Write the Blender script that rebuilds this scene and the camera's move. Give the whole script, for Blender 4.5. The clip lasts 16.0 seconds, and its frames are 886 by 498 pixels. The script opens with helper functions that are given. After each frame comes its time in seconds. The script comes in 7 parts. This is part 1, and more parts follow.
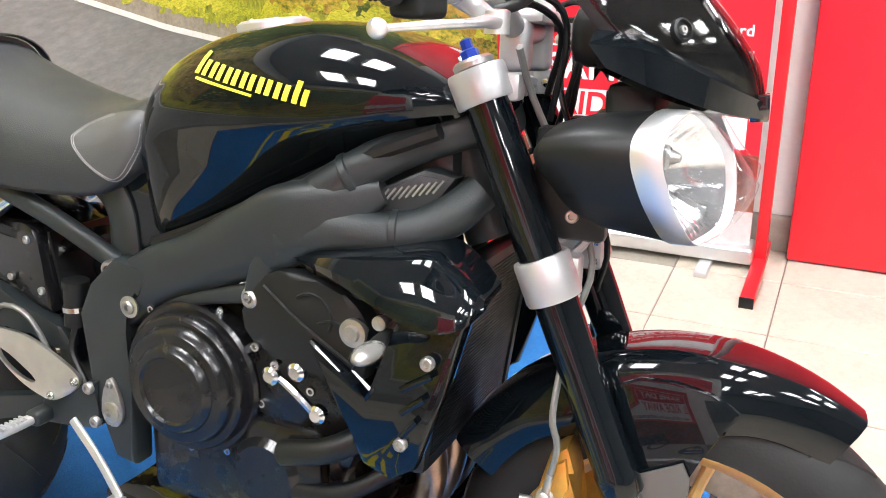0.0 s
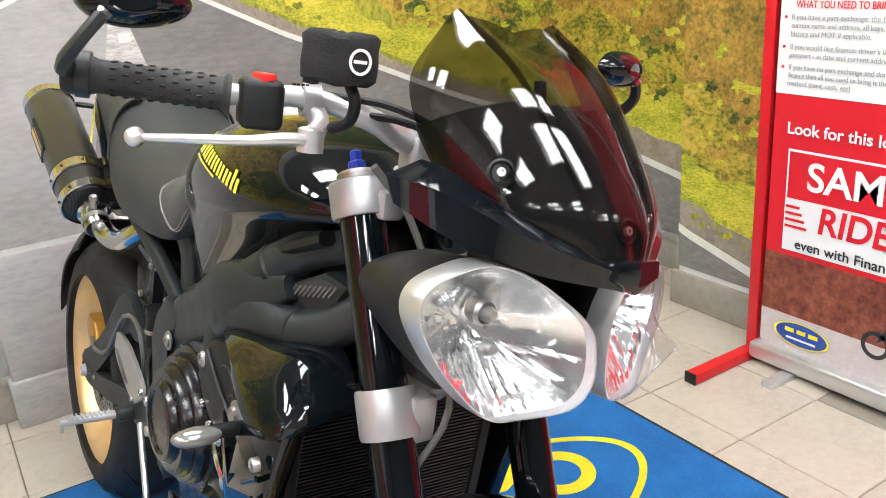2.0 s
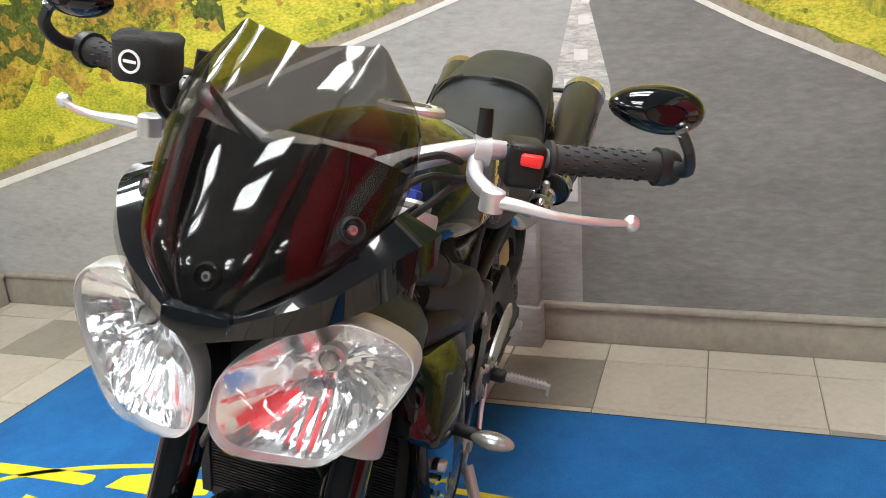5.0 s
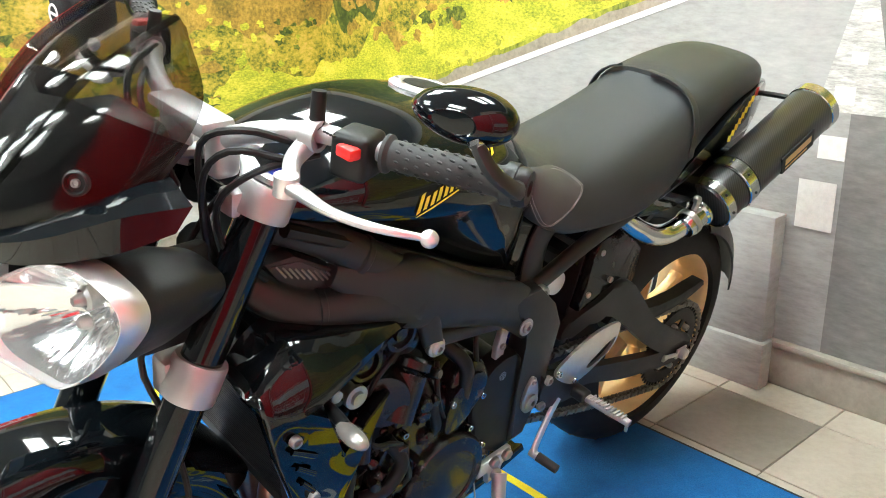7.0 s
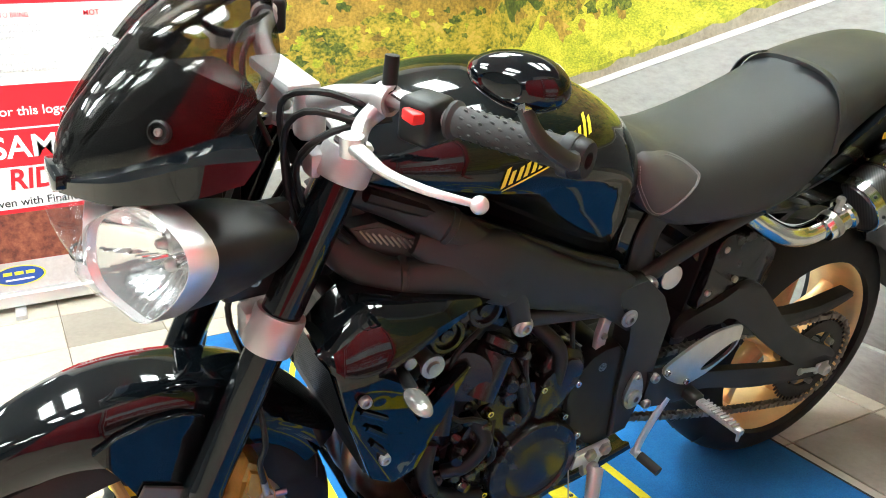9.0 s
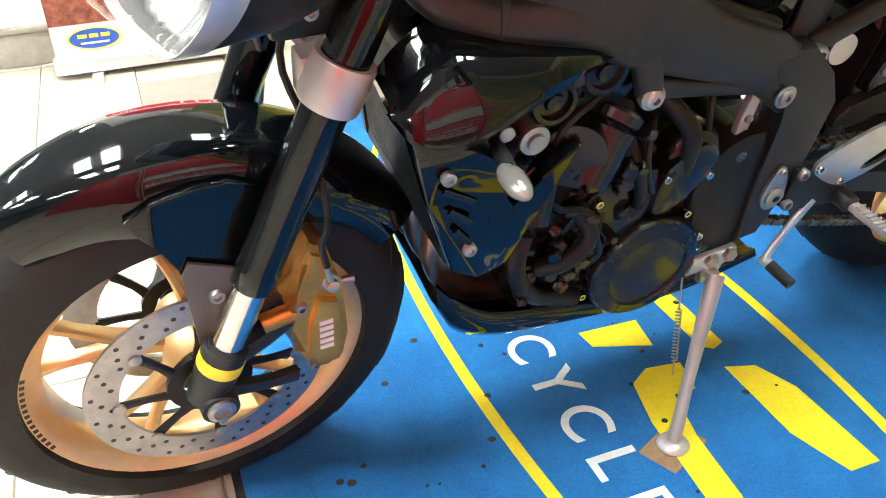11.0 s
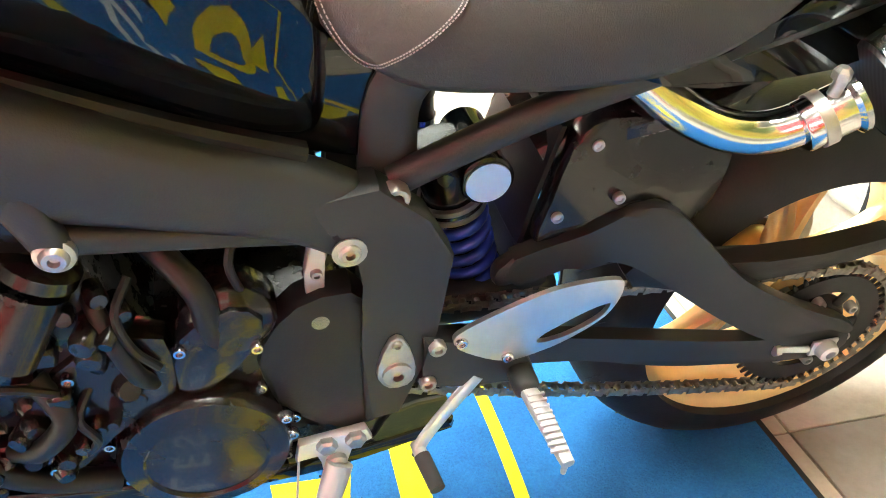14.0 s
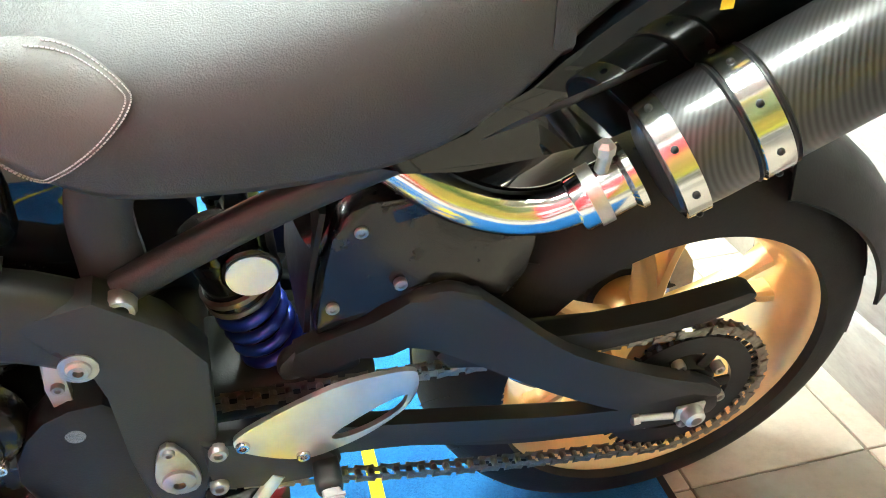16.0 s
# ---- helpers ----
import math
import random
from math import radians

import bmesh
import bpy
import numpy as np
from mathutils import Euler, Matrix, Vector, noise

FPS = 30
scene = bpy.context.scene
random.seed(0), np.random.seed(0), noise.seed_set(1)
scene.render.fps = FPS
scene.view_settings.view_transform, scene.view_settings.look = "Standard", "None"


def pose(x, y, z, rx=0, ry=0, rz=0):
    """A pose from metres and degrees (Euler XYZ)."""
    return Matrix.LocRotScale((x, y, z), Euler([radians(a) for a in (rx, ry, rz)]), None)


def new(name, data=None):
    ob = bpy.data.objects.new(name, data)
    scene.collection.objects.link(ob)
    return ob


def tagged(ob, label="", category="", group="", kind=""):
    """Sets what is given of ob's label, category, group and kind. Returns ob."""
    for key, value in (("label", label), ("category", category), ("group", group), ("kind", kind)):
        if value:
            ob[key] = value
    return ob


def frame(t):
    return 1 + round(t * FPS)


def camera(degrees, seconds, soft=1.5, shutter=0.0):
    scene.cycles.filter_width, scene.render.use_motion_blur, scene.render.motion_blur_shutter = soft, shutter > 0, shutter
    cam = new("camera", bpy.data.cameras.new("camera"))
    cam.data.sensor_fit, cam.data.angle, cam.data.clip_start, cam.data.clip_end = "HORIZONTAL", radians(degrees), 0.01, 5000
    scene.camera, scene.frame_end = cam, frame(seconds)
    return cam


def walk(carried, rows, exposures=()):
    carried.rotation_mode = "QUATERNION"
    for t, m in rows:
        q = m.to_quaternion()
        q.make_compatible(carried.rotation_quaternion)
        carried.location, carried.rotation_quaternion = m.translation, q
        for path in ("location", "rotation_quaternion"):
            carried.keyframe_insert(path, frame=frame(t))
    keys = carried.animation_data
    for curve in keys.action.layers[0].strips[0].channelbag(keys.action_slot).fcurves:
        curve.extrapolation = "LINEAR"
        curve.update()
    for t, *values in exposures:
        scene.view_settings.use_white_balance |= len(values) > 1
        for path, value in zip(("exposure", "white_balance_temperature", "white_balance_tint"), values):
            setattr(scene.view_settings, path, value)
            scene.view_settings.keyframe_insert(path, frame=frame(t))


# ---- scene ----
cam = camera(55.75, 16.0, 1.0)
PATH = [
    (0, 1.5262, -0.7143, 1.1859, 63.994, 3.496, 26.112),
    (0.5, 1.6767, -0.6316, 1.2055, 68.076, 4.865, 35.766),
    (1, 1.8399, -0.5658, 1.2178, 70.077, 4.650, 44.789),
    (1.5, 1.9065, -0.4272, 1.1915, 70.758, 4.091, 50.016),
    (2, 1.9406, -0.2526, 1.1885, 70.127, 3.975, 57.072),
    (2.5, 2.0133, -0.1213, 1.1860, 70.764, 4.963, 65.775),
    (3, 2.1101, 0.0124, 1.1929, 71.431, 4.736, 74.706),
    (3.5, 2.0950, 0.1607, 1.1652, 71.848, 3.705, 79.673),
    (4, 2.0171, 0.3238, 1.1547, 71.949, 3.395, 86.985),
    (4.5, 1.9831, 0.4771, 1.1439, 72.082, 4.044, 96.900),
    (5, 1.9733, 0.6632, 1.1555, 72.013, 3.716, 107.626),
    (5.2, 1.9511, 0.7158, 1.1487, 72.011, 3.639, 110.105),
    (7.3, 1.5366, 1.2291, 1.1296, 71.752, 1.069, 142.547),
    (7.5, 1.5211, 1.2601, 1.1268, 71.853, 1.107, 144.321),
    (8, 1.4974, 1.2913, 1.1234, 71.945, 1.230, 147.270),
    (8.5, 1.4875, 1.2929, 1.1183, 72.009, 1.136, 148.808),
    (9, 1.4747, 1.2477, 1.1003, 71.737, 1.025, 151.990),
    (9.5, 1.4531, 1.1710, 1.0578, 67.942, 0.497, 155.762),
    (9.7, 1.4438, 1.1523, 1.0400, 64.078, 0.015, 156.534),
    (11.8, 1.2787, 1.0284, 0.9667, 57.708, 0.913, 160.245),
    (12, 1.2189, 1.0217, 0.9692, 58.156, -0.168, 161.039),
    (12.5, 1.0690, 1.0301, 0.9773, 59.069, -2.321, 163.849),
    (13, 0.9447, 1.0146, 0.9729, 59.271, -1.745, 166.766),
    (13.5, 0.8114, 0.9541, 0.9522, 59.398, -1.925, 166.772),
    (14, 0.6902, 0.9207, 0.9466, 59.359, -0.262, 166.622),
    (14.5, 0.5849, 0.9096, 0.9501, 59.410, 2.162, 165.872),
    (15, 0.4936, 0.8957, 0.9449, 59.102, 2.873, 166.209),
    (15.5, 0.4482, 0.8797, 0.9459, 58.860, 3.553, 166.740),
    (16, 0.4277, 0.8765, 0.9782, 59.527, 3.021, 166.969),
]
LIGHT = [(0, 0.45, 6480, 9), (0.5, 0.22, 6480, 8), (1.0, 0.05, 6480, 8), (1.5, -0.02, 6480, 8), (2.5, -0.15, 6500, 7), (3.5, -0.36, 6500, 6), (5.2, -0.25, 6480, 5), (7.3, 0.42, 6380, -3),
         (9, 0.36, 6380, -3), (9.7, 0.45, 6450, -3), (11.8, 1.02, 6700, -2), (12.6, 1.38, 6950, 0), (13.5, 1.65, 7000, 0), (14.2, 1.6, 6950, -2), (15, 1.46, 6700, -5), (16, 1.46, 6600, -5)]
walk(cam, [(t, pose(*p)) for t, *p in PATH], LIGHT)
# stance of the motorcycle: leaning on its side stand
STANCE = pose(0.0000, -0.0014, -0.0070, -11.646, 0.060, 1.800)
STEER = 3.873

# ---- light ----

world = bpy.data.worlds.new("world")
scene.world = world
world.use_nodes = True
world.node_tree.nodes["Background"].inputs[0].default_value = (0.9, 0.95, 1.0, 1)
world.node_tree.nodes["Background"].inputs[1].default_value = 0.25


# ---- materials ----
def material(name, color, rough=0.5, metal=0.0, coat=0.0, spec=0.5, bump=0.0, scale=60.0, vary=0.0, vscale=6.0, rvary=0.0):
    m = bpy.data.materials.new(name)
    m.use_nodes = True
    nt = m.node_tree
    b = nt.nodes["Principled BSDF"]
    b.inputs["Base Color"].default_value = (*color, 1)
    b.inputs["Roughness"].default_value = rough
    b.inputs["Metallic"].default_value = metal
    b.inputs["Coat Weight"].default_value = coat
    b.inputs["Coat Roughness"].default_value = 0.02
    b.inputs["Coat IOR"].default_value = 1.4
    b.inputs["Specular IOR Level"].default_value = spec
    co = nt.nodes.new("ShaderNodeTexCoord")
    if vary or rvary:
        n1 = nt.nodes.new("ShaderNodeTexNoise")
        n1.inputs["Scale"].default_value = vscale
        n1.inputs["Detail"].default_value = 8
        n1.inputs["Roughness"].default_value = 0.65
        nt.links.new(co.outputs["Object"], n1.inputs["Vector"])
        if vary:
            r = nt.nodes.new("ShaderNodeValToRGB")
            r.color_ramp.elements[0].position, r.color_ramp.elements[1].position = 0.3, 0.7
            r.color_ramp.elements[0].color = (*[c * (1 - vary) for c in color], 1)
            r.color_ramp.elements[1].color = (*[min(1, c * (1 + vary)) for c in color], 1)
            nt.links.new(n1.outputs["Fac"], r.inputs["Fac"])
            nt.links.new(r.outputs["Color"], b.inputs["Base Color"])
        if rvary:
            k = nt.nodes.new("ShaderNodeMapRange")
            k.inputs["From Min"].default_value, k.inputs["From Max"].default_value = 0.3, 0.7
            k.inputs["To Min"].default_value, k.inputs["To Max"].default_value = max(0, rough - rvary), min(1, rough + rvary)
            nt.links.new(n1.outputs["Fac"], k.inputs["Value"])
            nt.links.new(k.outputs["Result"], b.inputs["Roughness"])
    if bump:
        n2 = nt.nodes.new("ShaderNodeTexNoise")
        n2.inputs["Scale"].default_value = scale
        n2.inputs["Detail"].default_value = 6
        nt.links.new(co.outputs["Object"], n2.inputs["Vector"])
        bp = nt.nodes.new("ShaderNodeBump")
        bp.inputs["Strength"].default_value = bump
        bp.inputs["Distance"].default_value = 0.002
        nt.links.new(n2.outputs["Fac"], bp.inputs["Height"])
        nt.links.new(bp.outputs["Normal"], b.inputs["Normal"])
    return m


def thin_glass(name, tint, gloss=0.04, rough=0.01):
    """A clear or smoked sheet: straight-through light, tinted, with glossy faces that shine more at a slant."""
    m = bpy.data.materials.new(name)
    m.use_nodes = True
    nt = m.node_tree
    out = nt.nodes["Material Output"]
    nt.nodes.remove(nt.nodes["Principled BSDF"])
    tr = nt.nodes.new("ShaderNodeBsdfTransparent")
    tr.inputs["Color"].default_value = (*tint, 1)
    gl = nt.nodes.new("ShaderNodeBsdfGlossy")
    gl.inputs["Roughness"].default_value = rough
    mix = nt.nodes.new("ShaderNodeMixShader")
    lw = nt.nodes.new("ShaderNodeLayerWeight")
    pw = nt.nodes.new("ShaderNodeMath")
    pw.operation = "POWER"
    pw.inputs[1].default_value = 5.0
    ma = nt.nodes.new("ShaderNodeMath")
    ma.operation = "MULTIPLY_ADD"
    ma.inputs[1].default_value, ma.inputs[2].default_value = 0.8, gloss
    nt.links.new(lw.outputs["Facing"], pw.inputs[0])
    nt.links.new(pw.outputs["Value"], ma.inputs[0])
    nt.links.new(ma.outputs["Value"], mix.inputs["Fac"])
    nt.links.new(tr.outputs["BSDF"], mix.inputs[1])
    nt.links.new(gl.outputs["BSDF"], mix.inputs[2])
    nt.links.new(mix.outputs["Shader"], out.inputs["Surface"])
    return m


def emitter(name, color, strength):
    m = bpy.data.materials.new(name)
    m.use_nodes = True
    b = m.node_tree.nodes["Principled BSDF"]
    b.inputs["Emission Color"].default_value = (*color, 1)
    b.inputs["Emission Strength"].default_value = strength
    return m


def carbon_weave(name):
    m = material(name, (0.02, 0.02, 0.021), 0.34, 0.0, 0.45)
    nt = m.node_tree
    co = nt.nodes.new("ShaderNodeTexCoord")
    mp = nt.nodes.new("ShaderNodeMapping")
    mp.inputs["Rotation"].default_value = (0, radians(-30), radians(45))
    w = nt.nodes.new("ShaderNodeTexWave")
    w.inputs["Scale"].default_value = 75
    w.inputs["Distortion"].default_value = 0.6
    r = nt.nodes.new("ShaderNodeValToRGB")
    r.color_ramp.elements[0].color, r.color_ramp.elements[1].color = (0.004, 0.004, 0.0045, 1), (0.028, 0.029, 0.031, 1)
    nt.links.new(co.outputs["Object"], mp.inputs["Vector"])
    nt.links.new(mp.outputs["Vector"], w.inputs["Vector"])
    nt.links.new(w.outputs["Fac"], r.inputs["Fac"])
    nt.links.new(r.outputs["Color"], nt.nodes["Principled BSDF"].inputs["Base Color"])
    return m


def layered(name, stops, scales, rough=0.8, bump=0.0, stretch=(1, 1, 1)):
    """Noise at two scales run through a ramp of colours."""
    m = material(name, stops[0][1], rough)
    nt = m.node_tree
    co = nt.nodes.new("ShaderNodeTexCoord")
    mp = nt.nodes.new("ShaderNodeMapping")
    mp.inputs["Scale"].default_value = stretch
    nt.links.new(co.outputs["Object"], mp.inputs["Vector"])
    outs = []
    for s in scales:
        n = nt.nodes.new("ShaderNodeTexNoise")
        n.inputs["Scale"].default_value = s
        n.inputs["Detail"].default_value = 9
        n.inputs["Roughness"].default_value = 0.7
        nt.links.new(mp.outputs["Vector"], n.inputs["Vector"])
        outs.append(n)
    mix = nt.nodes.new("ShaderNodeMath")
    mix.operation = "ADD"
    half = nt.nodes.new("ShaderNodeMath")
    half.operation = "MULTIPLY"
    half.inputs[1].default_value = 0.5
    nt.links.new(outs[0].outputs["Fac"], mix.inputs[0])
    nt.links.new(outs[1].outputs["Fac"], mix.inputs[1])
    nt.links.new(mix.outputs["Value"], half.inputs[0])
    r = nt.nodes.new("ShaderNodeValToRGB")
    while len(r.color_ramp.elements) < len(stops):
        r.color_ramp.elements.new(0.5)
    for e, (p, c) in zip(r.color_ramp.elements, stops):
        e.position, e.color = p, (*c, 1)
    nt.links.new(half.outputs["Value"], r.inputs["Fac"])
    nt.links.new(r.outputs["Color"], nt.nodes["Principled BSDF"].inputs["Base Color"])
    if bump:
        bp = nt.nodes.new("ShaderNodeBump")
        bp.inputs["Strength"].default_value = bump
        bp.inputs["Distance"].default_value = 0.004
        nt.links.new(outs[1].outputs["Fac"], bp.inputs["Height"])
        nt.links.new(bp.outputs["Normal"], nt.nodes["Principled BSDF"].inputs["Normal"])
    return m


GLOSS = material("gloss_black_paint", (0.003, 0.0045, 0.006), 0.1, 0.0, 1.0, 0.05, rvary=0.04, vscale=25)
SATIN = material("satin_black_metal", (0.0165, 0.0208, 0.0224), 0.45, 0.0, spec=0.4, bump=0.12, scale=500, rvary=0.06, vscale=15)
SATIN_GREY = material("grey_satin_metal", (0.11, 0.105, 0.10), 0.4, 0.4, bump=0.1, scale=300, rvary=0.06, vscale=20)
PLASTIC = material("black_plastic", (0.0065, 0.0073, 0.008), 0.45, spec=0.33, bump=0.1, scale=350, rvary=0.08, vscale=20)
ENGINE = material("black_engine_metal", (0.009, 0.009, 0.010), 0.28, 0.2, bump=0.15, scale=220, rvary=0.1, vscale=18)
ENGLOSS = material("painted_engine_cover", (0.008, 0.008, 0.009), 0.24, 0.0, 0.25, 0.35, bump=0.1, scale=200, rvary=0.06, vscale=30)
RUBBER = material("tyre_rubber", (0.009, 0.0092, 0.0095), 0.62, spec=0.35, bump=0.2, scale=250, vary=0.25, vscale=12, rvary=0.1)
GRIP = material("grip_rubber", (0.02, 0.02, 0.021), 0.7, bump=0.2, scale=300)
VINYL = material("seat_vinyl", (0.023, 0.027, 0.030), 0.48, bump=0.35, scale=700, rvary=0.05, vscale=9)
VINYL_GREY = material("grey_seat_vinyl", (0.062, 0.064, 0.065), 0.46, bump=0.35, scale=700)
GOLD = material("gold_anodised_alloy", (0.80, 0.56, 0.28), 0.4, 0.65, bump=0.08, scale=300, vary=0.12, vscale=9, rvary=0.08)
GOLD_CALIPER = material("gold_caliper", (0.60, 0.33, 0.07), 0.3, 0.75, bump=0.15, scale=200, vary=0.15, vscale=30)
ALLOY = material("silver_alloy", (0.72, 0.72, 0.73), 0.36, 0.85, bump=0.08, scale=300, rvary=0.08, vscale=30)
WHITE_ALLOY = material("cast_silver_paint", (0.45, 0.45, 0.46), 0.38, 0.55, bump=0.08, scale=300)
BRUSHED = material("brushed_aluminium", (0.62, 0.60, 0.57), 0.34, 0.95, bump=0.1, scale=260, vary=0.08, vscale=40, rvary=0.06)
CHROME = material("polished_chrome", (0.62, 0.62, 0.63), 0.15, 1.0, rvary=0.05, vscale=20)
STEEL = material("worn_steel", (0.42, 0.41, 0.4), 0.35, 0.9, bump=0.15, scale=150, vary=0.2, vscale=40)
CHAIN = material("oily_chain_steel", (0.24, 0.22, 0.19), 0.35, 0.9, vary=0.3, vscale=80)
HEADER = material("heat_stained_steel", (0.3, 0.2, 0.15), 0.3, 0.9, vary=0.4, vscale=14)
CARBON = carbon_weave("carbon_fibre")
BLUE = material("blue_anodised", (0.02, 0.06, 0.45), 0.3, 0.4, 0.4)
REDP = material("red_plastic", (0.7, 0.02, 0.02), 0.4)
YELLOW = material("yellow_decal", (0.8, 0.7, 0.05), 0.4)
DECAL_WHITE = material("white_decal", (0.75, 0.75, 0.73), 0.5)
DECAL_RED = material("red_decal", (0.6, 0.03, 0.03), 0.4)
SMOKE = thin_glass("smoked_screen", (0.50, 0.49, 0.48), 0.028)
LENS = thin_glass("clear_lens", (0.95, 0.96, 0.97), 0.04)
REFLECTOR = material("headlamp_reflector", (0.9, 0.91, 0.92), 0.16, 0.94)
AMBERLESS = material("clear_indicator", (0.26, 0.26, 0.25), 0.16, 0.6, bump=0.3, scale=200)
CLOTH = material("black_towelling", (0.012, 0.012, 0.013), 0.95, bump=0.9, scale=600)

TILE = layered("beige_floor_tile", [(0.3, (0.36, 0.31, 0.25)), (0.5, (0.47, 0.42, 0.35)), (0.7, (0.54, 0.49, 0.42))], (4, 40), 0.32, 0.05)
TILE_DARK = layered("grey_floor_tile", [(0.3, (0.2, 0.18, 0.15)), (0.5, (0.27, 0.24, 0.2)), (0.7, (0.32, 0.29, 0.25))], (4, 40), 0.32, 0.05)
GROUT = layered("tile_grout", [(0.3, (0.16, 0.14, 0.11)), (0.7, (0.26, 0.23, 0.19))], (6, 60), 0.9, 0.2)
ASPHALT = layered("printed_asphalt", [(0.32, (0.24, 0.235, 0.22)), (0.5, (0.36, 0.355, 0.34)), (0.68, (0.46, 0.45, 0.43))], (2.2, 30), 0.55, 0, (1, 0.6, 2.2))
ASPHALT_DARK = layered("printed_dark_asphalt", [(0.32, (0.13, 0.127, 0.12)), (0.5, (0.205, 0.2, 0.19)), (0.68, (0.29, 0.28, 0.265))], (2.2, 30), 0.55, 0, (1, 0.6, 2.2))
CEILING = material("grey_ceiling_tile", (0.42, 0.43, 0.45), 0.8, bump=0.3, scale=120, vary=0.06, vscale=4)
GRAVEL = layered("printed_verge", [(0.35, (0.2, 0.17, 0.13)), (0.6, (0.38, 0.33, 0.26))], (10, 60), 0.6)
MEADOW = layered("printed_meadow", [(0.38, (0.025, 0.05, 0.008)), (0.44, (0.12, 0.14, 0.016)), (0.49, (0.34, 0.28, 0.028)), (0.55, (0.56, 0.40, 0.055)), (0.64, (0.66, 0.42, 0.14))], (5.0, 55), 0.6, 0, (1, 1, 1.4))
LUSH = layered("printed_lush_grass", [(0.36, (0.10, 0.15, 0.012)), (0.46, (0.36, 0.38, 0.03)), (0.54, (0.62, 0.56, 0.05)), (0.62, (0.76, 0.64, 0.12))], (4, 75), 0.6, 0, (1, 1, 2.2))
RUSSET = layered("printed_russet_scrub", [(0.36, (0.07, 0.06, 0.012)), (0.46, (0.26, 0.17, 0.03)), (0.56, (0.5, 0.3, 0.05)), (0.66, (0.62, 0.42, 0.14))], (9, 70), 0.6)
LEAFY = layered("printed_leaves", [(0.38, (0.018, 0.035, 0.008)), (0.48, (0.07, 0.10, 0.014)), (0.56, (0.2, 0.22, 0.028)), (0.64, (0.42, 0.38, 0.05))], (16, 85), 0.6)
BUSH = layered("printed_bushes", [(0.36, (0.02, 0.035, 0.008)), (0.5, (0.07, 0.1, 0.015)), (0.62, (0.2, 0.22, 0.03))], (14, 60), 0.6)
GRASS = layered("printed_grass", [(0.36, (0.06, 0.1, 0.01)), (0.48, (0.28, 0.3, 0.03)), (0.6, (0.6, 0.52, 0.06))], (5, 60), 0.6, 0, (1, 1, 0.5))
ROAD_PAINT = layered("printed_road_paint", [(0.3, (0.62, 0.61, 0.57)), (0.6, (0.78, 0.77, 0.73))], (20, 90), 0.6)
ROAD_WORN = layered("printed_worn_paint", [(0.40, (0.32, 0.31, 0.29)), (0.52, (0.55, 0.54, 0.5)), (0.6, (0.72, 0.7, 0.66))], (18, 80), 0.6, 0, (1, 0.6, 3))
# grey picked so that the unseen hall reflects dark in the black parts
UNSEEN_GREY = material("grey_unseen_wall", (0.17, 0.17, 0.175), 0.7, bump=0.1, scale=80, vary=0.05, vscale=3)
WALLPAINT = material("white_wall_paint", (0.82, 0.82, 0.8), 0.7, bump=0.1, scale=80, vary=0.04, vscale=3)
PLINTH = layered("plinth_print", [(0.35, (0.24, 0.22, 0.19)), (0.65, (0.38, 0.35, 0.3))], (3, 30), 0.6, 0.1)
CARPET = layered("blue_carpet", [(0.3, (0.004, 0.075, 0.25)), (0.5, (0.008, 0.14, 0.42)), (0.7, (0.02, 0.205, 0.54))], (6, 220), 0.95, 1.0)
CARPET_Y = layered("yellow_carpet", [(0.3, (0.6, 0.5, 0.01)), (0.7, (0.85, 0.75, 0.03))], (8, 160), 0.95, 0.8)
CARPET_W = layered("pale_carpet", [(0.3, (0.5, 0.6, 0.6)), (0.7, (0.75, 0.82, 0.8))], (8, 160), 0.95, 0.8)
MATRUB = material("mat_rubber_edge", (0.015, 0.015, 0.016), 0.7, bump=0.2, scale=150)
REDM = material("red_powder_coat", (0.62, 0.012, 0.02), 0.4, rvary=0.08)
PRINT_RED = material("red_print", (0.66, 0.012, 0.025), 0.45, vary=0.03, vscale=4)
PRINT_WHITE = material("white_print", (0.8, 0.8, 0.8), 0.45, vary=0.02, vscale=4)
PRINT_GREY = material("grey_print_text", (0.3, 0.3, 0.31), 0.5)
PRINT_BLACK = material("dark_print", (0.03, 0.03, 0.035), 0.5)
PRINT_BLUE = material("blue_print", (0.02, 0.07, 0.35), 0.45, vary=0.3, vscale=8)
PRINT_HILL = layered("printed_red_hillside", [(0.35, (0.05, 0.008, 0.008)), (0.5, (0.2, 0.05, 0.03)), (0.65, (0.34, 0.12, 0.06))], (5, 40), 0.5)
PRINT_ROAD = layered("printed_pale_road", [(0.3, (0.45, 0.38, 0.38)), (0.7, (0.62, 0.57, 0.57))], (4, 50), 0.5)
WOOD = layered("rough_wood", [(0.3, (0.14, 0.08, 0.04)), (0.7, (0.3, 0.2, 0.11))], (8, 50), 0.7, 0.3, (1, 6, 1))
CABLE = material("grey_brake_hose", (0.16, 0.16, 0.15), 0.4, 0.3)
LAMP = emitter("lit_ceiling_panel", (0.97, 0.98, 1.0), 44.0)
FOIL = material("heat_foil", (0.3, 0.31, 0.3), 0.3, 0.9, bump=1.0, scale=260)


# ---- mesh tools ----
def V(*a):
    return Vector(a)


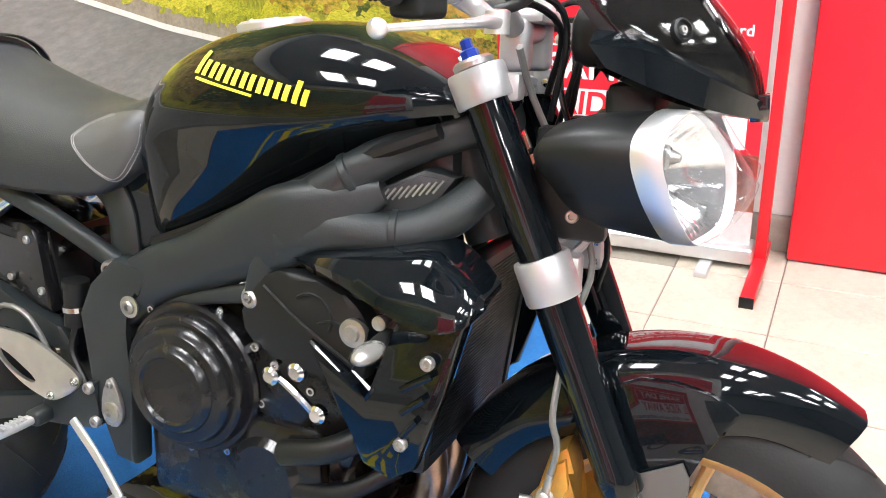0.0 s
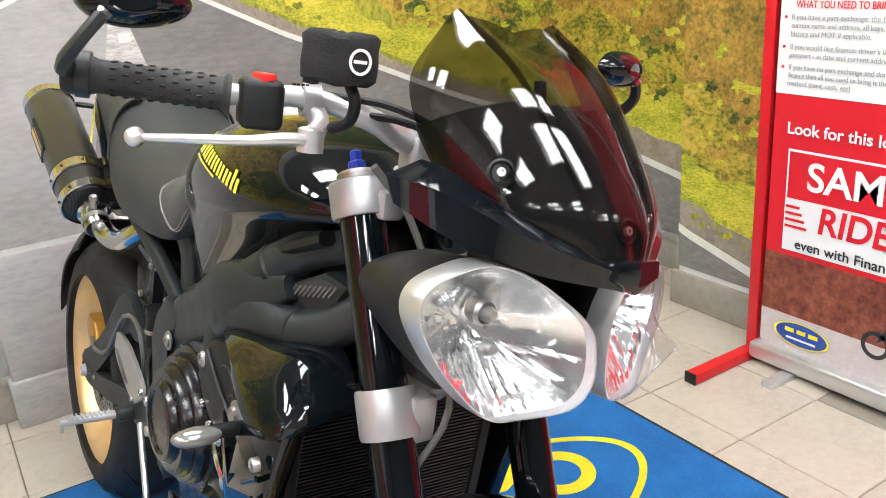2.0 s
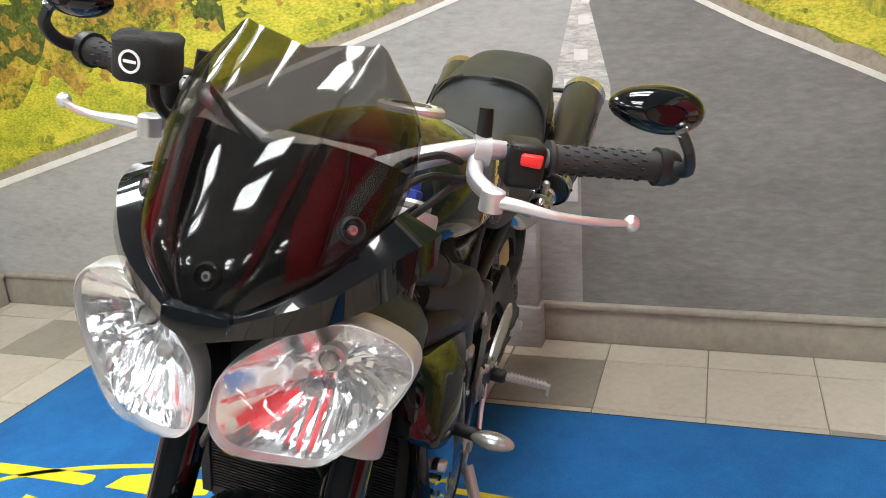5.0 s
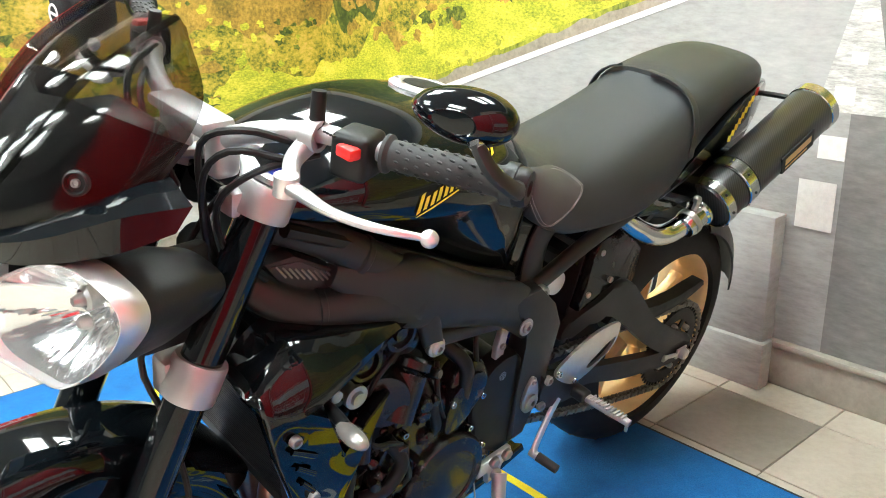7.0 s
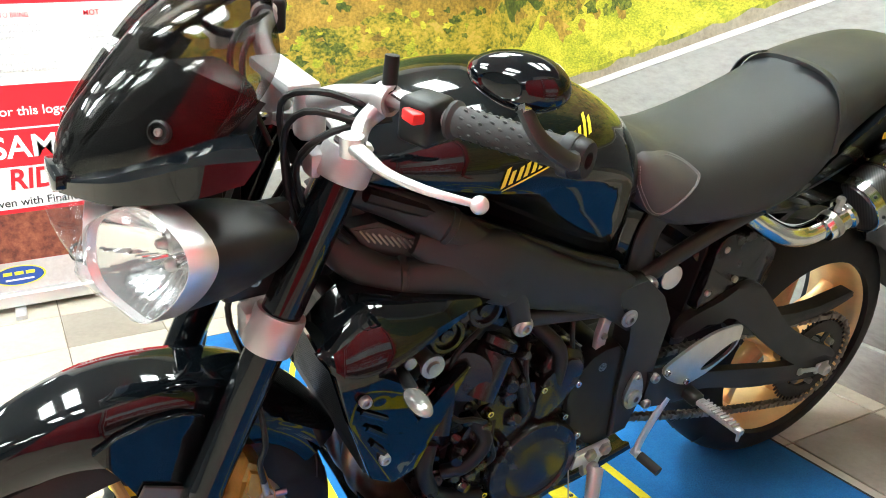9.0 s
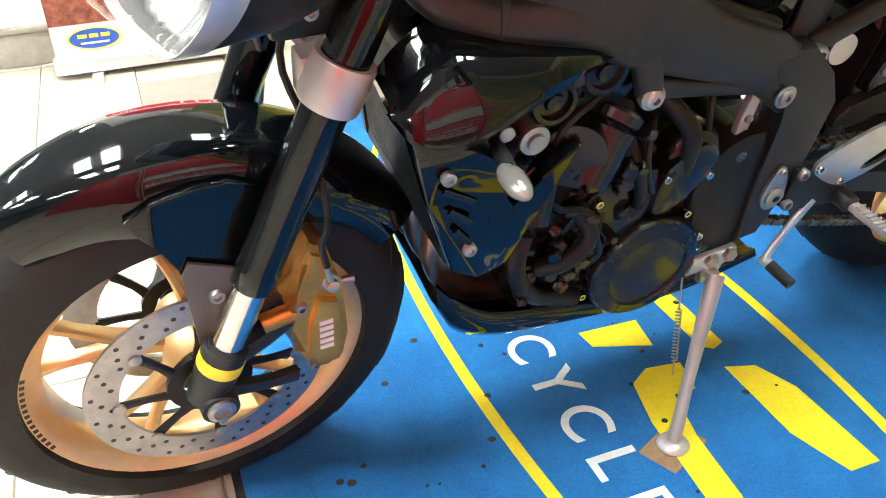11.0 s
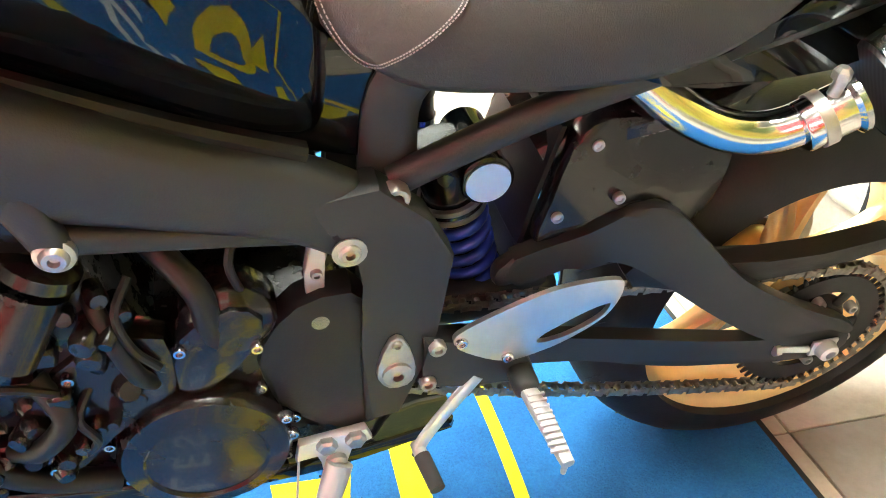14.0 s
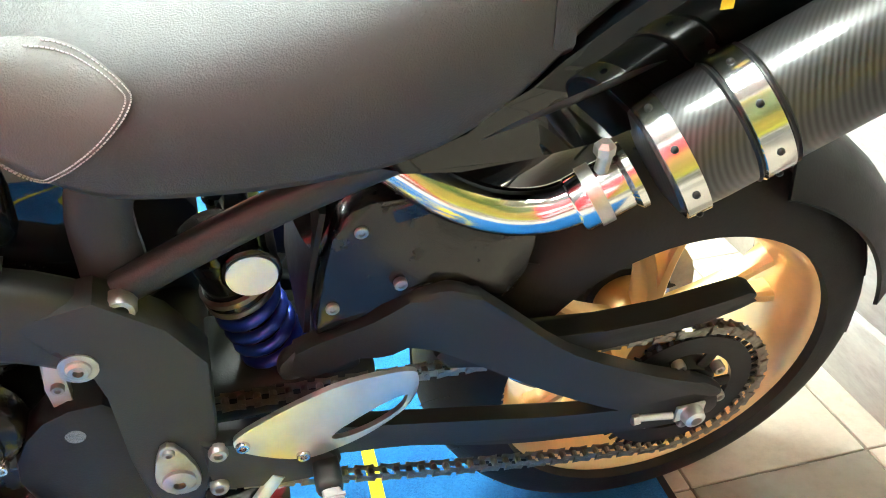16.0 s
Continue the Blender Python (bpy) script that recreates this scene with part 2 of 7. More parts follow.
def finish(name, bm, mat, sharp=38):
    bmesh.ops.remove_doubles(bm, verts=bm.verts, dist=1e-5)
    bmesh.ops.recalc_face_normals(bm, faces=bm.faces)
    for f in bm.faces:
        f.smooth = True
    lim = radians(sharp)
    for e in bm.edges:
        if len(e.link_faces) == 2 and e.calc_face_angle(0) > lim:
            e.smooth = False
    me = bpy.data.meshes.new(name)
    bm.to_mesh(me)
    bm.free()
    me.materials.append(mat)
    return me


def part(name, bm, mat, parent, label="", turn=None, sharp=38):
    """One mesh under a thing or a part; turn moves it before it is linked."""
    if turn is not None:
        bmesh.ops.transform(bm, matrix=turn, verts=bm.verts)
    ob = new(name, finish(name, bm, mat, sharp))
    ob.parent = parent
    if label:
        tagged(ob, label)
    return ob


def pieces(name, bm, mat, parent, label="", turn=None, sharp=38):
    """Each loose piece of the bmesh becomes a part of its own."""
    if turn is not None:
        bmesh.ops.transform(bm, matrix=turn, verts=bm.verts)
    left, made = set(bm.verts), []
    while left:
        todo, got = [left.pop()], []
        while todo:
            v = todo.pop()
            got.append(v)
            for e in v.link_edges:
                o = e.other_vert(v)
                if o in left:
                    left.discard(o)
                    todo.append(o)
        made.append(got)
    made.sort(key=lambda g: (round(min(v.co.x for v in g), 5), round(min(v.co.y for v in g), 5), round(min(v.co.z for v in g), 5)))
    for got in made:
        sub = bmesh.new()
        twin = {v: sub.verts.new(v.co) for v in got}
        for f in {f for v in got for f in v.link_faces}:
            sub.faces.new([twin[v] for v in f.verts])
        part(name, sub, mat, parent, label, None, sharp)
    bm.free()


def thing(name, bm, mat, label, category, group="", kind="", at=None):
    ob = new(name, finish(name, bm, mat))
    if at is not None:
        ob.matrix_basis = at
    return tagged(ob, label, category, group, kind)


def catmull(pts, k=4, closed=False):
    """A smooth line through the points, k steps from each to the next; numbers of any count a point."""
    p = [np.array(q, float) for q in pts]
    n = len(p)
    out = []
    for i in range(n if closed else n - 1):
        a = p[(i - 1) % n] if closed or i else 2 * p[0] - p[1]
        b, c = p[i], p[(i + 1) % n]
        d = p[(i + 2) % n] if closed or i + 2 < n else 2 * p[-1] - p[-2]
        for j in range(k):
            t = j / k
            out.append(0.5 * (2 * b + (c - a) * t + (2 * a - 5 * b + 4 * c - d) * t * t + (3 * b - a - 3 * c + d) * t ** 3))
    if not closed:
        out.append(p[-1])
    return out


def rings(bm, loops, cap=True, closed=False):
    """Skins a row of loops of the same count."""
    vs = [[bm.verts.new(q) for q in lp] for lp in loops]
    n = len(vs[0])
    rows = list(zip(vs, vs[1:])) + ([(vs[-1], vs[0])] if closed else [])
    for a, b in rows:
        for i in range(n):
            j = (i + 1) % n
            bm.faces.new((a[i], a[j], b[j], b[i]))
    if cap and not closed:
        bm.faces.new(vs[0][::-1])
        bm.faces.new(vs[-1])


def sweep(bm, path, size, n=12, power=1.0, k=4, side=(0, 1, 0), cap=True):
    """A bar along a smooth path. size: radius, or a half width and a half height for each point."""
    rows = []
    for i, p in enumerate(path):
        s = size[i] if isinstance(size, (list, tuple)) and isinstance(size[0], (list, tuple)) else size
        a, b = s if isinstance(s, (list, tuple)) else (s, s)
        rows.append((*p, a, b))
    rows = catmull(rows, k) if k > 1 else [np.array(r, float) for r in rows]
    loops = []
    side = Vector(side)
    for i, r in enumerate(rows):
        c = Vector(r[:3])
        t = Vector(rows[min(i + 1, len(rows) - 1)][:3]) - Vector(rows[max(i - 1, 0)][:3])
        t.normalize()
        up = t.cross(side)
        if up.length < 0.05:
            up = t.cross(Vector((0, 0, 1)) if abs(t.z) < 0.9 else Vector((1, 0, 0)))
        up.normalize()
        sd = up.cross(t).normalized()
        side = sd
        lp = []
        for j in range(n):
            q = 2 * math.pi * (j + 0.5) / n
            cx, cy = math.cos(q), math.sin(q)
            lp.append(c + sd * (math.copysign(abs(cx) ** power, cx) * r[3]) + up * (math.copysign(abs(cy) ** power, cy) * r[4]))
        loops.append(lp)
    rings(bm, loops, cap)
    return bm


def cyl(bm, a, b, r0, r1=None, n=20):
    a, b = Vector(a), Vector(b)
    r1 = r0 if r1 is None else r1
    t = (b - a).normalized()
    s = t.cross(Vector((0, 0, 1)) if abs(t.z) < 0.9 else Vector((1, 0, 0))).normalized()
    u = t.cross(s)
    circle = [(math.cos(2 * math.pi * i / n), math.sin(2 * math.pi * i / n)) for i in range(n)]
    rings(bm, [[p + (s * x + u * y) * r for x, y in circle] for p, r in ((a, r0), (b, r1))])
    return bm


def lathe(bm, profile, centre, axis=(0, 1, 0), n=48, cap=True, closed=False):
    """profile: (radius, distance along the axis)."""
    c, t = Vector(centre), Vector(axis).normalized()
    s = t.cross(Vector((0, 0, 1)) if abs(t.z) < 0.9 else Vector((1, 0, 0))).normalized()
    u = t.cross(s)
    rings(bm, [[c + t * h + (s * math.cos(2 * math.pi * i / n) + u * math.sin(2 * math.pi * i / n)) * r for i in range(n)] for r, h in profile], cap, closed)
    return bm


def box(bm, lo, hi, bevel=0.0, seg=2):
    vs = [bm.verts.new((x, y, z)) for x in (lo[0], hi[0]) for y in (lo[1], hi[1]) for z in (lo[2], hi[2])]
    fs = [bm.faces.new([vs[i] for i in f]) for f in ((0, 1, 3, 2), (4, 6, 7, 5), (0, 4, 5, 1), (2, 3, 7, 6), (0, 2, 6, 4), (1, 5, 7, 3))]
    if bevel:
        bmesh.ops.bevel(bm, geom=list({e for f in fs for e in f.edges}), offset=bevel, segments=seg, affect="EDGES", profile=0.5)
    return bm


def plate(bm, outline, y0, y1, bevel=0.004, k=0, tilt=None):
    """An outline in x and z, given thickness from y0 to y1, with rounded edges. tilt(x, z): a shift in y."""
    pts = [tuple(p) for p in (catmull(outline, k, True) if k else outline)]
    sh = tilt or (lambda x, z: 0.0)
    cx, cz = sum(p[0] for p in pts) / len(pts), sum(p[1] for p in pts) / len(pts)
    a = [bm.verts.new((x, y0 + sh(x, z), z)) for x, z in pts]
    b = [bm.verts.new((x, y1 + sh(x, z), z)) for x, z in pts]
    n = len(pts)
    fs = [bm.faces.new(a[::-1]), bm.faces.new(b)]
    for i in range(n):
        fs.append(bm.faces.new((a[i], a[(i + 1) % n], b[(i + 1) % n], b[i])))
    if bevel:
        bmesh.ops.bevel(bm, geom=list(fs[0].edges) + list(fs[1].edges), offset=bevel, segments=2, affect="EDGES", profile=0.6, clamp_overlap=True)
    return bm


def ball(bm, c, r, n=14, squash=(1, 1, 1)):
    bmesh.ops.create_uvsphere(bm, u_segments=n, v_segments=max(6, n * 2 // 3), radius=1, matrix=Matrix.Translation(c) @ Matrix.Diagonal((r * squash[0], r * squash[1], r * squash[2], 1)))
    return bm


def bolt(bm, p, out, r=0.007, h=0.006):
    """A socket-head bolt that looks along out."""
    p, d = Vector(p), Vector(out).normalized()
    lathe(bm, [(r, -0.004), (r, h * 0.6), (r * 0.85, h), (r * 0.5, h), (r * 0.42, h * 0.3)], p, d, 14)
    return bm


def B():
    return bmesh.new()


def lettering(name, body, size, mat, parent, at, width=None, depth=0.0008, bold=0.0, shear=0.0):
    """Words in the built-in font as one mesh; at: a pose for the middle of the line."""
    cu = bpy.data.curves.new(name, "FONT")
    cu.body, cu.size, cu.align_x, cu.align_y, cu.extrude, cu.offset, cu.shear = body, size, "CENTER", "CENTER", depth, bold, shear
    tmp = new(name, cu)
    dg = bpy.context.evaluated_depsgraph_get()
    me = bpy.data.meshes.new_from_object(tmp.evaluated_get(dg))
    bpy.data.objects.remove(tmp)
    bpy.data.curves.remove(cu)
    if width:
        xs = [v.co.x for v in me.vertices]
        me.transform(Matrix.Diagonal((width / (max(xs) - min(xs)), 1, 1, 1)))
    me.materials.clear()
    me.materials.append(mat)
    ob = new(name, me)
    ob.parent = parent
    ob.matrix_basis = at
    return ob

# ---- the display bay ----
REAR, LEFT, RIGHT, PIER_X, PIER_Y, TOP = -0.54, 2.0, -2.09, 0.13, 1.78, 2.75


def wall_box(name, lo, hi, mat=WALLPAINT, label="white painted showroom wall"):
    return thing(name, box(B(), lo, hi), mat, label, "wall", kind="structure")


wall_rear = wall_box("wall_rear", (REAR - 0.15, RIGHT - 0.15, 0), (REAR, LEFT + 0.15, TOP))
wall_left = wall_box("wall_left", (REAR, LEFT, 0), (PIER_X, LEFT + 0.15, TOP))
wall_pier = wall_box("wall_pier", (PIER_X, PIER_Y, 0), (1.9, LEFT + 0.15, TOP))
wall_right = wall_box("wall_right", (REAR, RIGHT - 0.15, 0), (1.9, RIGHT, TOP))
# five unseen walls added behind the viewpoint to close the hall and dim reflections
wall_box("wall_front", (6.0, -5.0, 0), (6.15, 5.0, TOP), UNSEEN_GREY, "unseen grey wall added to close the hall and darken reflections")
wall_box("wall_side_a", (1.9, 5.0, 0), (6.0, 5.15, TOP), UNSEEN_GREY, "unseen grey wall added to close the hall and darken reflections")
wall_box("wall_side_b", (1.9, -5.15, 0), (6.0, -5.0, TOP), UNSEEN_GREY, "unseen grey wall added to close the hall and darken reflections")
wall_box("wall_return_a", (1.75, LEFT + 0.15, 0), (1.9, 5.15, TOP), UNSEEN_GREY, "unseen grey wall added to close the hall and darken reflections")
wall_box("wall_return_b", (1.75, -5.15, 0), (1.9, RIGHT - 0.15, TOP), UNSEEN_GREY, "unseen grey wall added to close the hall and darken reflections")
bm = B()
box(bm, (REAR - 0.15, -5.15, TOP), (6.15, 5.15, TOP + 0.1))
ceiling = thing("ceiling", bm, CEILING, "grey suspended showroom ceiling", "ceiling", kind="structure")


def light_panel(x, y, lx=0.6, ly=0.6):
    root = tagged(new("ceiling_light"), "oblong lit panel recessed in the ceiling", "ceiling light", "ceiling lights")
    root.location = (x, y, TOP)
    bm = B()
    for lo, hi in (((-lx / 2, -ly / 2, -0.012), (lx / 2, -ly / 2 + 0.02, 0)), ((-lx / 2, ly / 2 - 0.02, -0.012), (lx / 2, ly / 2, 0)),
                   ((-lx / 2, -ly / 2 + 0.02, -0.012), (-lx / 2 + 0.02, ly / 2 - 0.02, 0)), ((lx / 2 - 0.02, -ly / 2 + 0.02, -0.012), (lx / 2, ly / 2 - 0.02, 0))):
        box(bm, lo, hi)
    part("frame", bm, PRINT_WHITE, root)
    part("diffuser", box(B(), (-lx / 2 + 0.02, -ly / 2 + 0.02, -0.008), (lx / 2 - 0.02, ly / 2 - 0.02, -0.001)), LAMP, root)


for gx in (0.5, 2.2, 3.9):
    for gy in (-3.4, -1.1, 0.55, 3.0):
        if abs(gy) < 1.7 or gx > 2.1:
            for side in (-0.22, 0.22):
                light_panel(gx + side, gy, 0.3, 0.72)


# the printed mural runs round three walls; s is the way along them, z the height
def on_wall(s, z, off):
    if s < RIGHT:
        return V(REAR + (RIGHT - s), RIGHT + off, z)
    if s <= LEFT:
        return V(REAR + off, s, z)
    x = REAR + (s - LEFT)
    if x <= PIER_X:
        return V(x, LEFT - off, z)
    return V(x, PIER_Y - off, z)


S_LO, S_HI = RIGHT - 1.5, LEFT + 1.4
CORNERS = (RIGHT, LEFT, LEFT + PIER_X - REAR)


def mural_strip(name, lo, hi, mat, label, off, s0=S_LO, s1=S_HI, step=0.05):
    """A flat piece of the print between two heights that are functions of s, folded at the corners."""
    bm = B()
    cuts = sorted({s0, s1, *[c for c in CORNERS if s0 < c < s1]})
    for a, b in zip(cuts, cuts[1:]):
        n = max(1, round((b - a) / step))
        prev = None
        for i in range(n + 1):
            s = a + (b - a) * i / n
            q = min(max(s, a + 1e-4), b - 1e-4)
            z0, z1 = lo(q), hi(q)
            if z1 <= z0 + 1e-4:
                prev = None
                continue
            pair = [bm.verts.new(on_wall(q, z, off)) for z in (z0, z1)]
            if prev:
                bm.faces.new((prev[0], pair[0], pair[1], prev[1]))
            prev = pair
    return part(name, bm, mat, mural, label)


def lerp(s, pts):
    return float(np.interp(s, [p[0] for p in pts], [p[1] for p in pts]))


LINE_L = [(-5.0, 0.3), (-2.9, 0.38), (-2.0, 0.51), (-1.33, 0.70), (-0.68, 0.91), (-0.27, 1.04), (0.0, 1.13), (0.24, 1.23)]
LINE_R = [(0.32, 1.23), (0.50, 1.11), (0.75, 0.98), (1.02, 0.86), (1.37, 0.70), (2.0, 0.455), (2.48, 0.37), (2.69, 0.27), (2.96, 0.20), (4.7, 0.16)]


def road_top(s):
    return lerp(s, LINE_L) if s < 0.28 else lerp(s, LINE_R)


mural = tagged(new("mural"), "printed photo mural of a country road and meadow", "mural")
mural["kind"] = "structure"
BASE = 0.135


def wob(s, k, amp):
    return amp * (noise.noise((s * k, 3.1, 0.7)) + 0.5 * noise.noise((s * k * 2.7, 1.1, 5.7)))


mural_strip("meadow", lambda s: BASE, lambda s: 2.5, MEADOW, "yellow and green meadow print", 0.003)
mural_strip("grass_edge", lambda s: BASE, lambda s: road_top(s) + 0.10 + wob(s + 9, 5, 0.09) + 0.05 * min(1.5, abs(s)), GRASS, "green and yellow grass print", 0.004)
mural_strip("verge", lambda s: BASE, lambda s: max(BASE, road_top(s) + 0.03 + abs(wob(s, 9, 0.03)) + (0.05 if s > 1.1 else 0.0) * min(1, max(0, s - 1.1))), GRAVEL, "", 0.005, -2.6, S_HI)
mural_strip("road", lambda s: BASE, lambda s: max(BASE, road_top(s)), ASPHALT, "pale grey asphalt road print", 0.007, S_LO, 0.27)
mural_strip("road", lambda s: BASE, lambda s: max(BASE, road_top(s)), ASPHALT_DARK, "dark grey asphalt road print", 0.007, 0.27, S_HI)
mural_strip("edge_line", lambda s: road_top(s) - 0.012 - 0.006 * abs(s - 0.28), lambda s: road_top(s) + 0.002, ROAD_PAINT, "white edge line", 0.009, -3.2, S_HI)
mural_strip("worn_centre_paint", lambda s: 0.78, lambda s: 1.16 - 4 * abs(s - 0.275), ROAD_WORN, "", 0.009, 0.19, 0.36, 0.02)
for z0, z1, w, c in ((1.06, 1.08, 0.012, 0.29), (1.0, 1.025, 0.016, 0.285), (0.9, 0.93, 0.02, 0.275), (0.8, 0.845, 0.026, 0.25), (0.66, 0.72, 0.035, 0.235), (0.47, 0.60, 0.05, 0.21)):
    mural_strip("centre_dash", lambda s, z0=z0: z0, lambda s, z1=z1: z1, ROAD_PAINT, "", 0.011, c - w, c + w, 0.02)
mural_strip("bushes", lambda s: 1.28 + wob(s, 2.5, 0.5), lambda s: 2.3, BUSH, "dark green bushes print", 0.005, 0.75, S_HI, 0.02)
mural_strip("bushes", lambda s: 1.12 + wob(s + 4, 2.0, 0.55), lambda s: 2.3, BUSH, "dark green bushes print", 0.005, S_LO, -0.9, 0.02)

# grass near the road, russet scrub above it, and many small tufts
mural_strip("lush_grass", lambda s: max(BASE, road_top(s) + 0.05), lambda s: road_top(s) + 0.24 + wob(s + 2, 3, 0.12) + wob(s, 17, 0.03), LUSH, "bright grass print", 0.0046, S_LO, S_HI, 0.02)
mural_strip("russet_scrub", lambda s: road_top(s) + 0.48 + wob(s + 5, 2.4, 0.16) + wob(s, 15, 0.04), lambda s: road_top(s) + 0.80 + wob(s + 8, 2, 0.25) + wob(s + 1, 13, 0.05), RUSSET, "russet scrub print", 0.0043, S_LO, S_HI, 0.02)
rnd = random.Random(21)
for mat, label, n, lo_, hi_, size, off in ((RUSSET, "russet tufts print", 700, 0.2, 1.2, 0.035, 0.0062), (LEAFY, "leafy tufts print", 900, 0.22, 1.3, 0.03, 0.0068), (LUSH, "bright tufts print", 900, 0.05, 0.9, 0.026, 0.0074), (GRASS, "green weeds print along the verge", 500, 0.045, 0.10, 0.018, 0.008)):
    bm = B()
    for k in range(n):
        s = rnd.uniform(S_LO, S_HI)
        z = max(BASE, road_top(s)) + lo_ + (hi_ - lo_) * rnd.random() ** 1.2
        dense = noise.noise((s * 2.2, z * 3.0, size * 100))
        r = size * rnd.uniform(0.3, 1.0)
        if dense < -0.05 or z + 1.6 * r > 2.45 or any(abs(s - c) < 2.5 * r for c in CORNERS):
            continue
        wide = rnd.uniform(0.8, 1.9)
        ring = []
        for i in range(11):
            q = 2 * math.pi * (i + rnd.uniform(-0.3, 0.3)) / 11
            g = r * rnd.uniform(0.35, 1.15)
            ring.append((s + g * wide * math.cos(q), z + g * math.sin(q)))
        bm.faces.new([bm.verts.new(on_wall(a, b, off + 0.000001 * k)) for a, b in ring])
    tagged(part("print_tufts", bm, mat, mural, label), kind="stuff")

# plinth along the foot of the walls and the boxed pipe behind the wheel
bm = B()
box(bm, (REAR, RIGHT, 0), (REAR + 0.022, LEFT, 0.115), 0.004)
box(bm, (REAR, RIGHT, 0.115), (REAR + 0.032, LEFT, 0.135), 0.006)
thing("baseboard_rear", bm, PLINTH, "grey-brown printed plinth with a rounded ledge", "plinth", kind="structure")
bm = B()
box(bm, (REAR + 0.032, LEFT - 0.022, 0), (PIER_X, LEFT, 0.115), 0.004)
box(bm, (REAR + 0.032, LEFT - 0.032, 0.115), (PIER_X, LEFT, 0.135), 0.006)
box(bm, (PIER_X - 0.02, PIER_Y - 0.022, 0), (1.9, PIER_Y, 0.115), 0.004)
thing("baseboard_left", bm, PLINTH, "grey-brown printed plinth along the side wall", "plinth", kind="structure")
bm = B()
box(bm, (REAR + 0.032, RIGHT, 0), (1.9, RIGHT + 0.022, 0.115), 0.004)
box(bm, (REAR + 0.032, RIGHT, 0.115), (1.9, RIGHT + 0.032, 0.135), 0.006)
thing("baseboard_right", bm, PLINTH, "grey-brown printed plinth along the side wall", "plinth", kind="structure")
bm = B()
box(bm, (REAR + 0.012, -0.20, 0.136), (REAR + 0.075, 0.14, 0.50), 0.008)
box(bm, (REAR + 0.033, -0.21, 0), (REAR + 0.09, 0.15, 0.14), 0.006)
thing("pipe_boxing", bm, ASPHALT, "boxed-in pipe papered with the road print", "boxing", kind="structure")

# floor: a bed of grout with tiles of 0.3 m on it
floor = thing("floor", box(B(), (REAR - 0.15, -5.15, -0.1), (6.15, 5.15, -0.004)), GROUT, "beige ceramic tiles with grey tiles set among them", "floor", kind="structure")
TS, GX, GY = 0.3, -0.097, 1.26


def tile_mesh(mat):
    bm = B()
    h = TS / 2 - 0.0018
    box(bm, (-h, -h, -0.009), (h, h, 0.0), 0.0016, 1)
    return finish("tile", bm, mat)


tiles = [tile_mesh(TILE), tile_mesh(TILE_DARK)]
DARK = {(-1, 0), (0, -1), (-1, -4), (-1, -10), (-2, -9), (3, 1), (4, -10), (6, -4)}
rest = [B(), B()]
for i in range(-2, 21):
    for j in range(-21, 13):
        x, y = GX + (i + 0.5) * TS, GY + (j + 0.5) * TS
        if x - TS / 2 < REAR - 0.16 or abs(y) > 5.0:
            continue
        kind = 1 if (i, j) in DARK else 0
        if i < 7 and -12 < j < 3:
            ob = new("tile", tiles[kind])
            ob.parent = floor
            ob.location = (x, y, random.uniform(-0.0005, 0.0005))
        else:
            h = TS / 2 - 0.0018
            box(rest[kind], (x - h, y - h, -0.009), (x + h, y + h, 0))
tagged(part("far_tiles", rest[0], TILE, floor), kind="stuff")
rest[1].free()

# ---- entrance mat ----
MX0, MX1, MY0, MY1, MT = -0.066, 1.39, -1.30, 1.155, 0.008
mat_thing = thing("floor_mat", box(B(), (MX0, MY0, 0.0002), (MX1, MY1, 0.003), 0.001, 1), MATRUB, "blue entrance mat with a yellow oval emblem and black rubber edge", "floor mat")
part("carpet_face", box(B(), (MX0 + 0.014, MY0 + 0.014, 0.0032), (MX1 - 0.014, MY1 - 0.014, MT), 0.002), CARPET, mat_thing)
OX, OY, OA, OB_ = 0.67, -0.045, 0.312, 1.075
bm = B()
lo, hi = [], []
for i in range(120):
    q = 2 * math.pi * i / 120
    for lst, d in ((lo, 0.0), (hi, 0.021)):
        lst.append((OX + (OA - d) * math.cos(q), OY + (OB_ - d) * math.sin(q)))
rings(bm, [[V(x, y, z) for x, y in ls] for ls, z in ((lo, MT - 0.001), (lo, MT + 0.0012), (hi, MT + 0.0012), (hi, MT - 0.001))], False)
part("oval_ring", bm, CARPET_Y, mat_thing)
for ch, along in zip("MOTORCYCLES", (-0.575, -0.435, -0.33, -0.22, -0.105, 0.0, 0.10, 0.205, 0.30, 0.39, 0.485)):
    lettering("letter", ch, 0.118, CARPET_W, mat_thing, Matrix.Translation((0.838, along, MT + 0.0006)) @ pose(0, 0, 0, 0, 0, 90), bold=0.001)


def mat_bar(pts, name="emblem_bar"):
    """pts: corners given as (way across, way along) on the mat."""
    bm = B()
    a = [bm.verts.new((x, y, MT - 0.001)) for x, y in pts]
    b = [bm.verts.new((x, y, MT + 0.0012)) for x, y in pts]
    bm.faces.new(b)
    for i in range(len(pts)):
        j = (i + 1) % len(pts)
        bm.faces.new((a[i], a[j], b[j], b[i]))
    return part(name, bm, CARPET_Y, mat_thing)


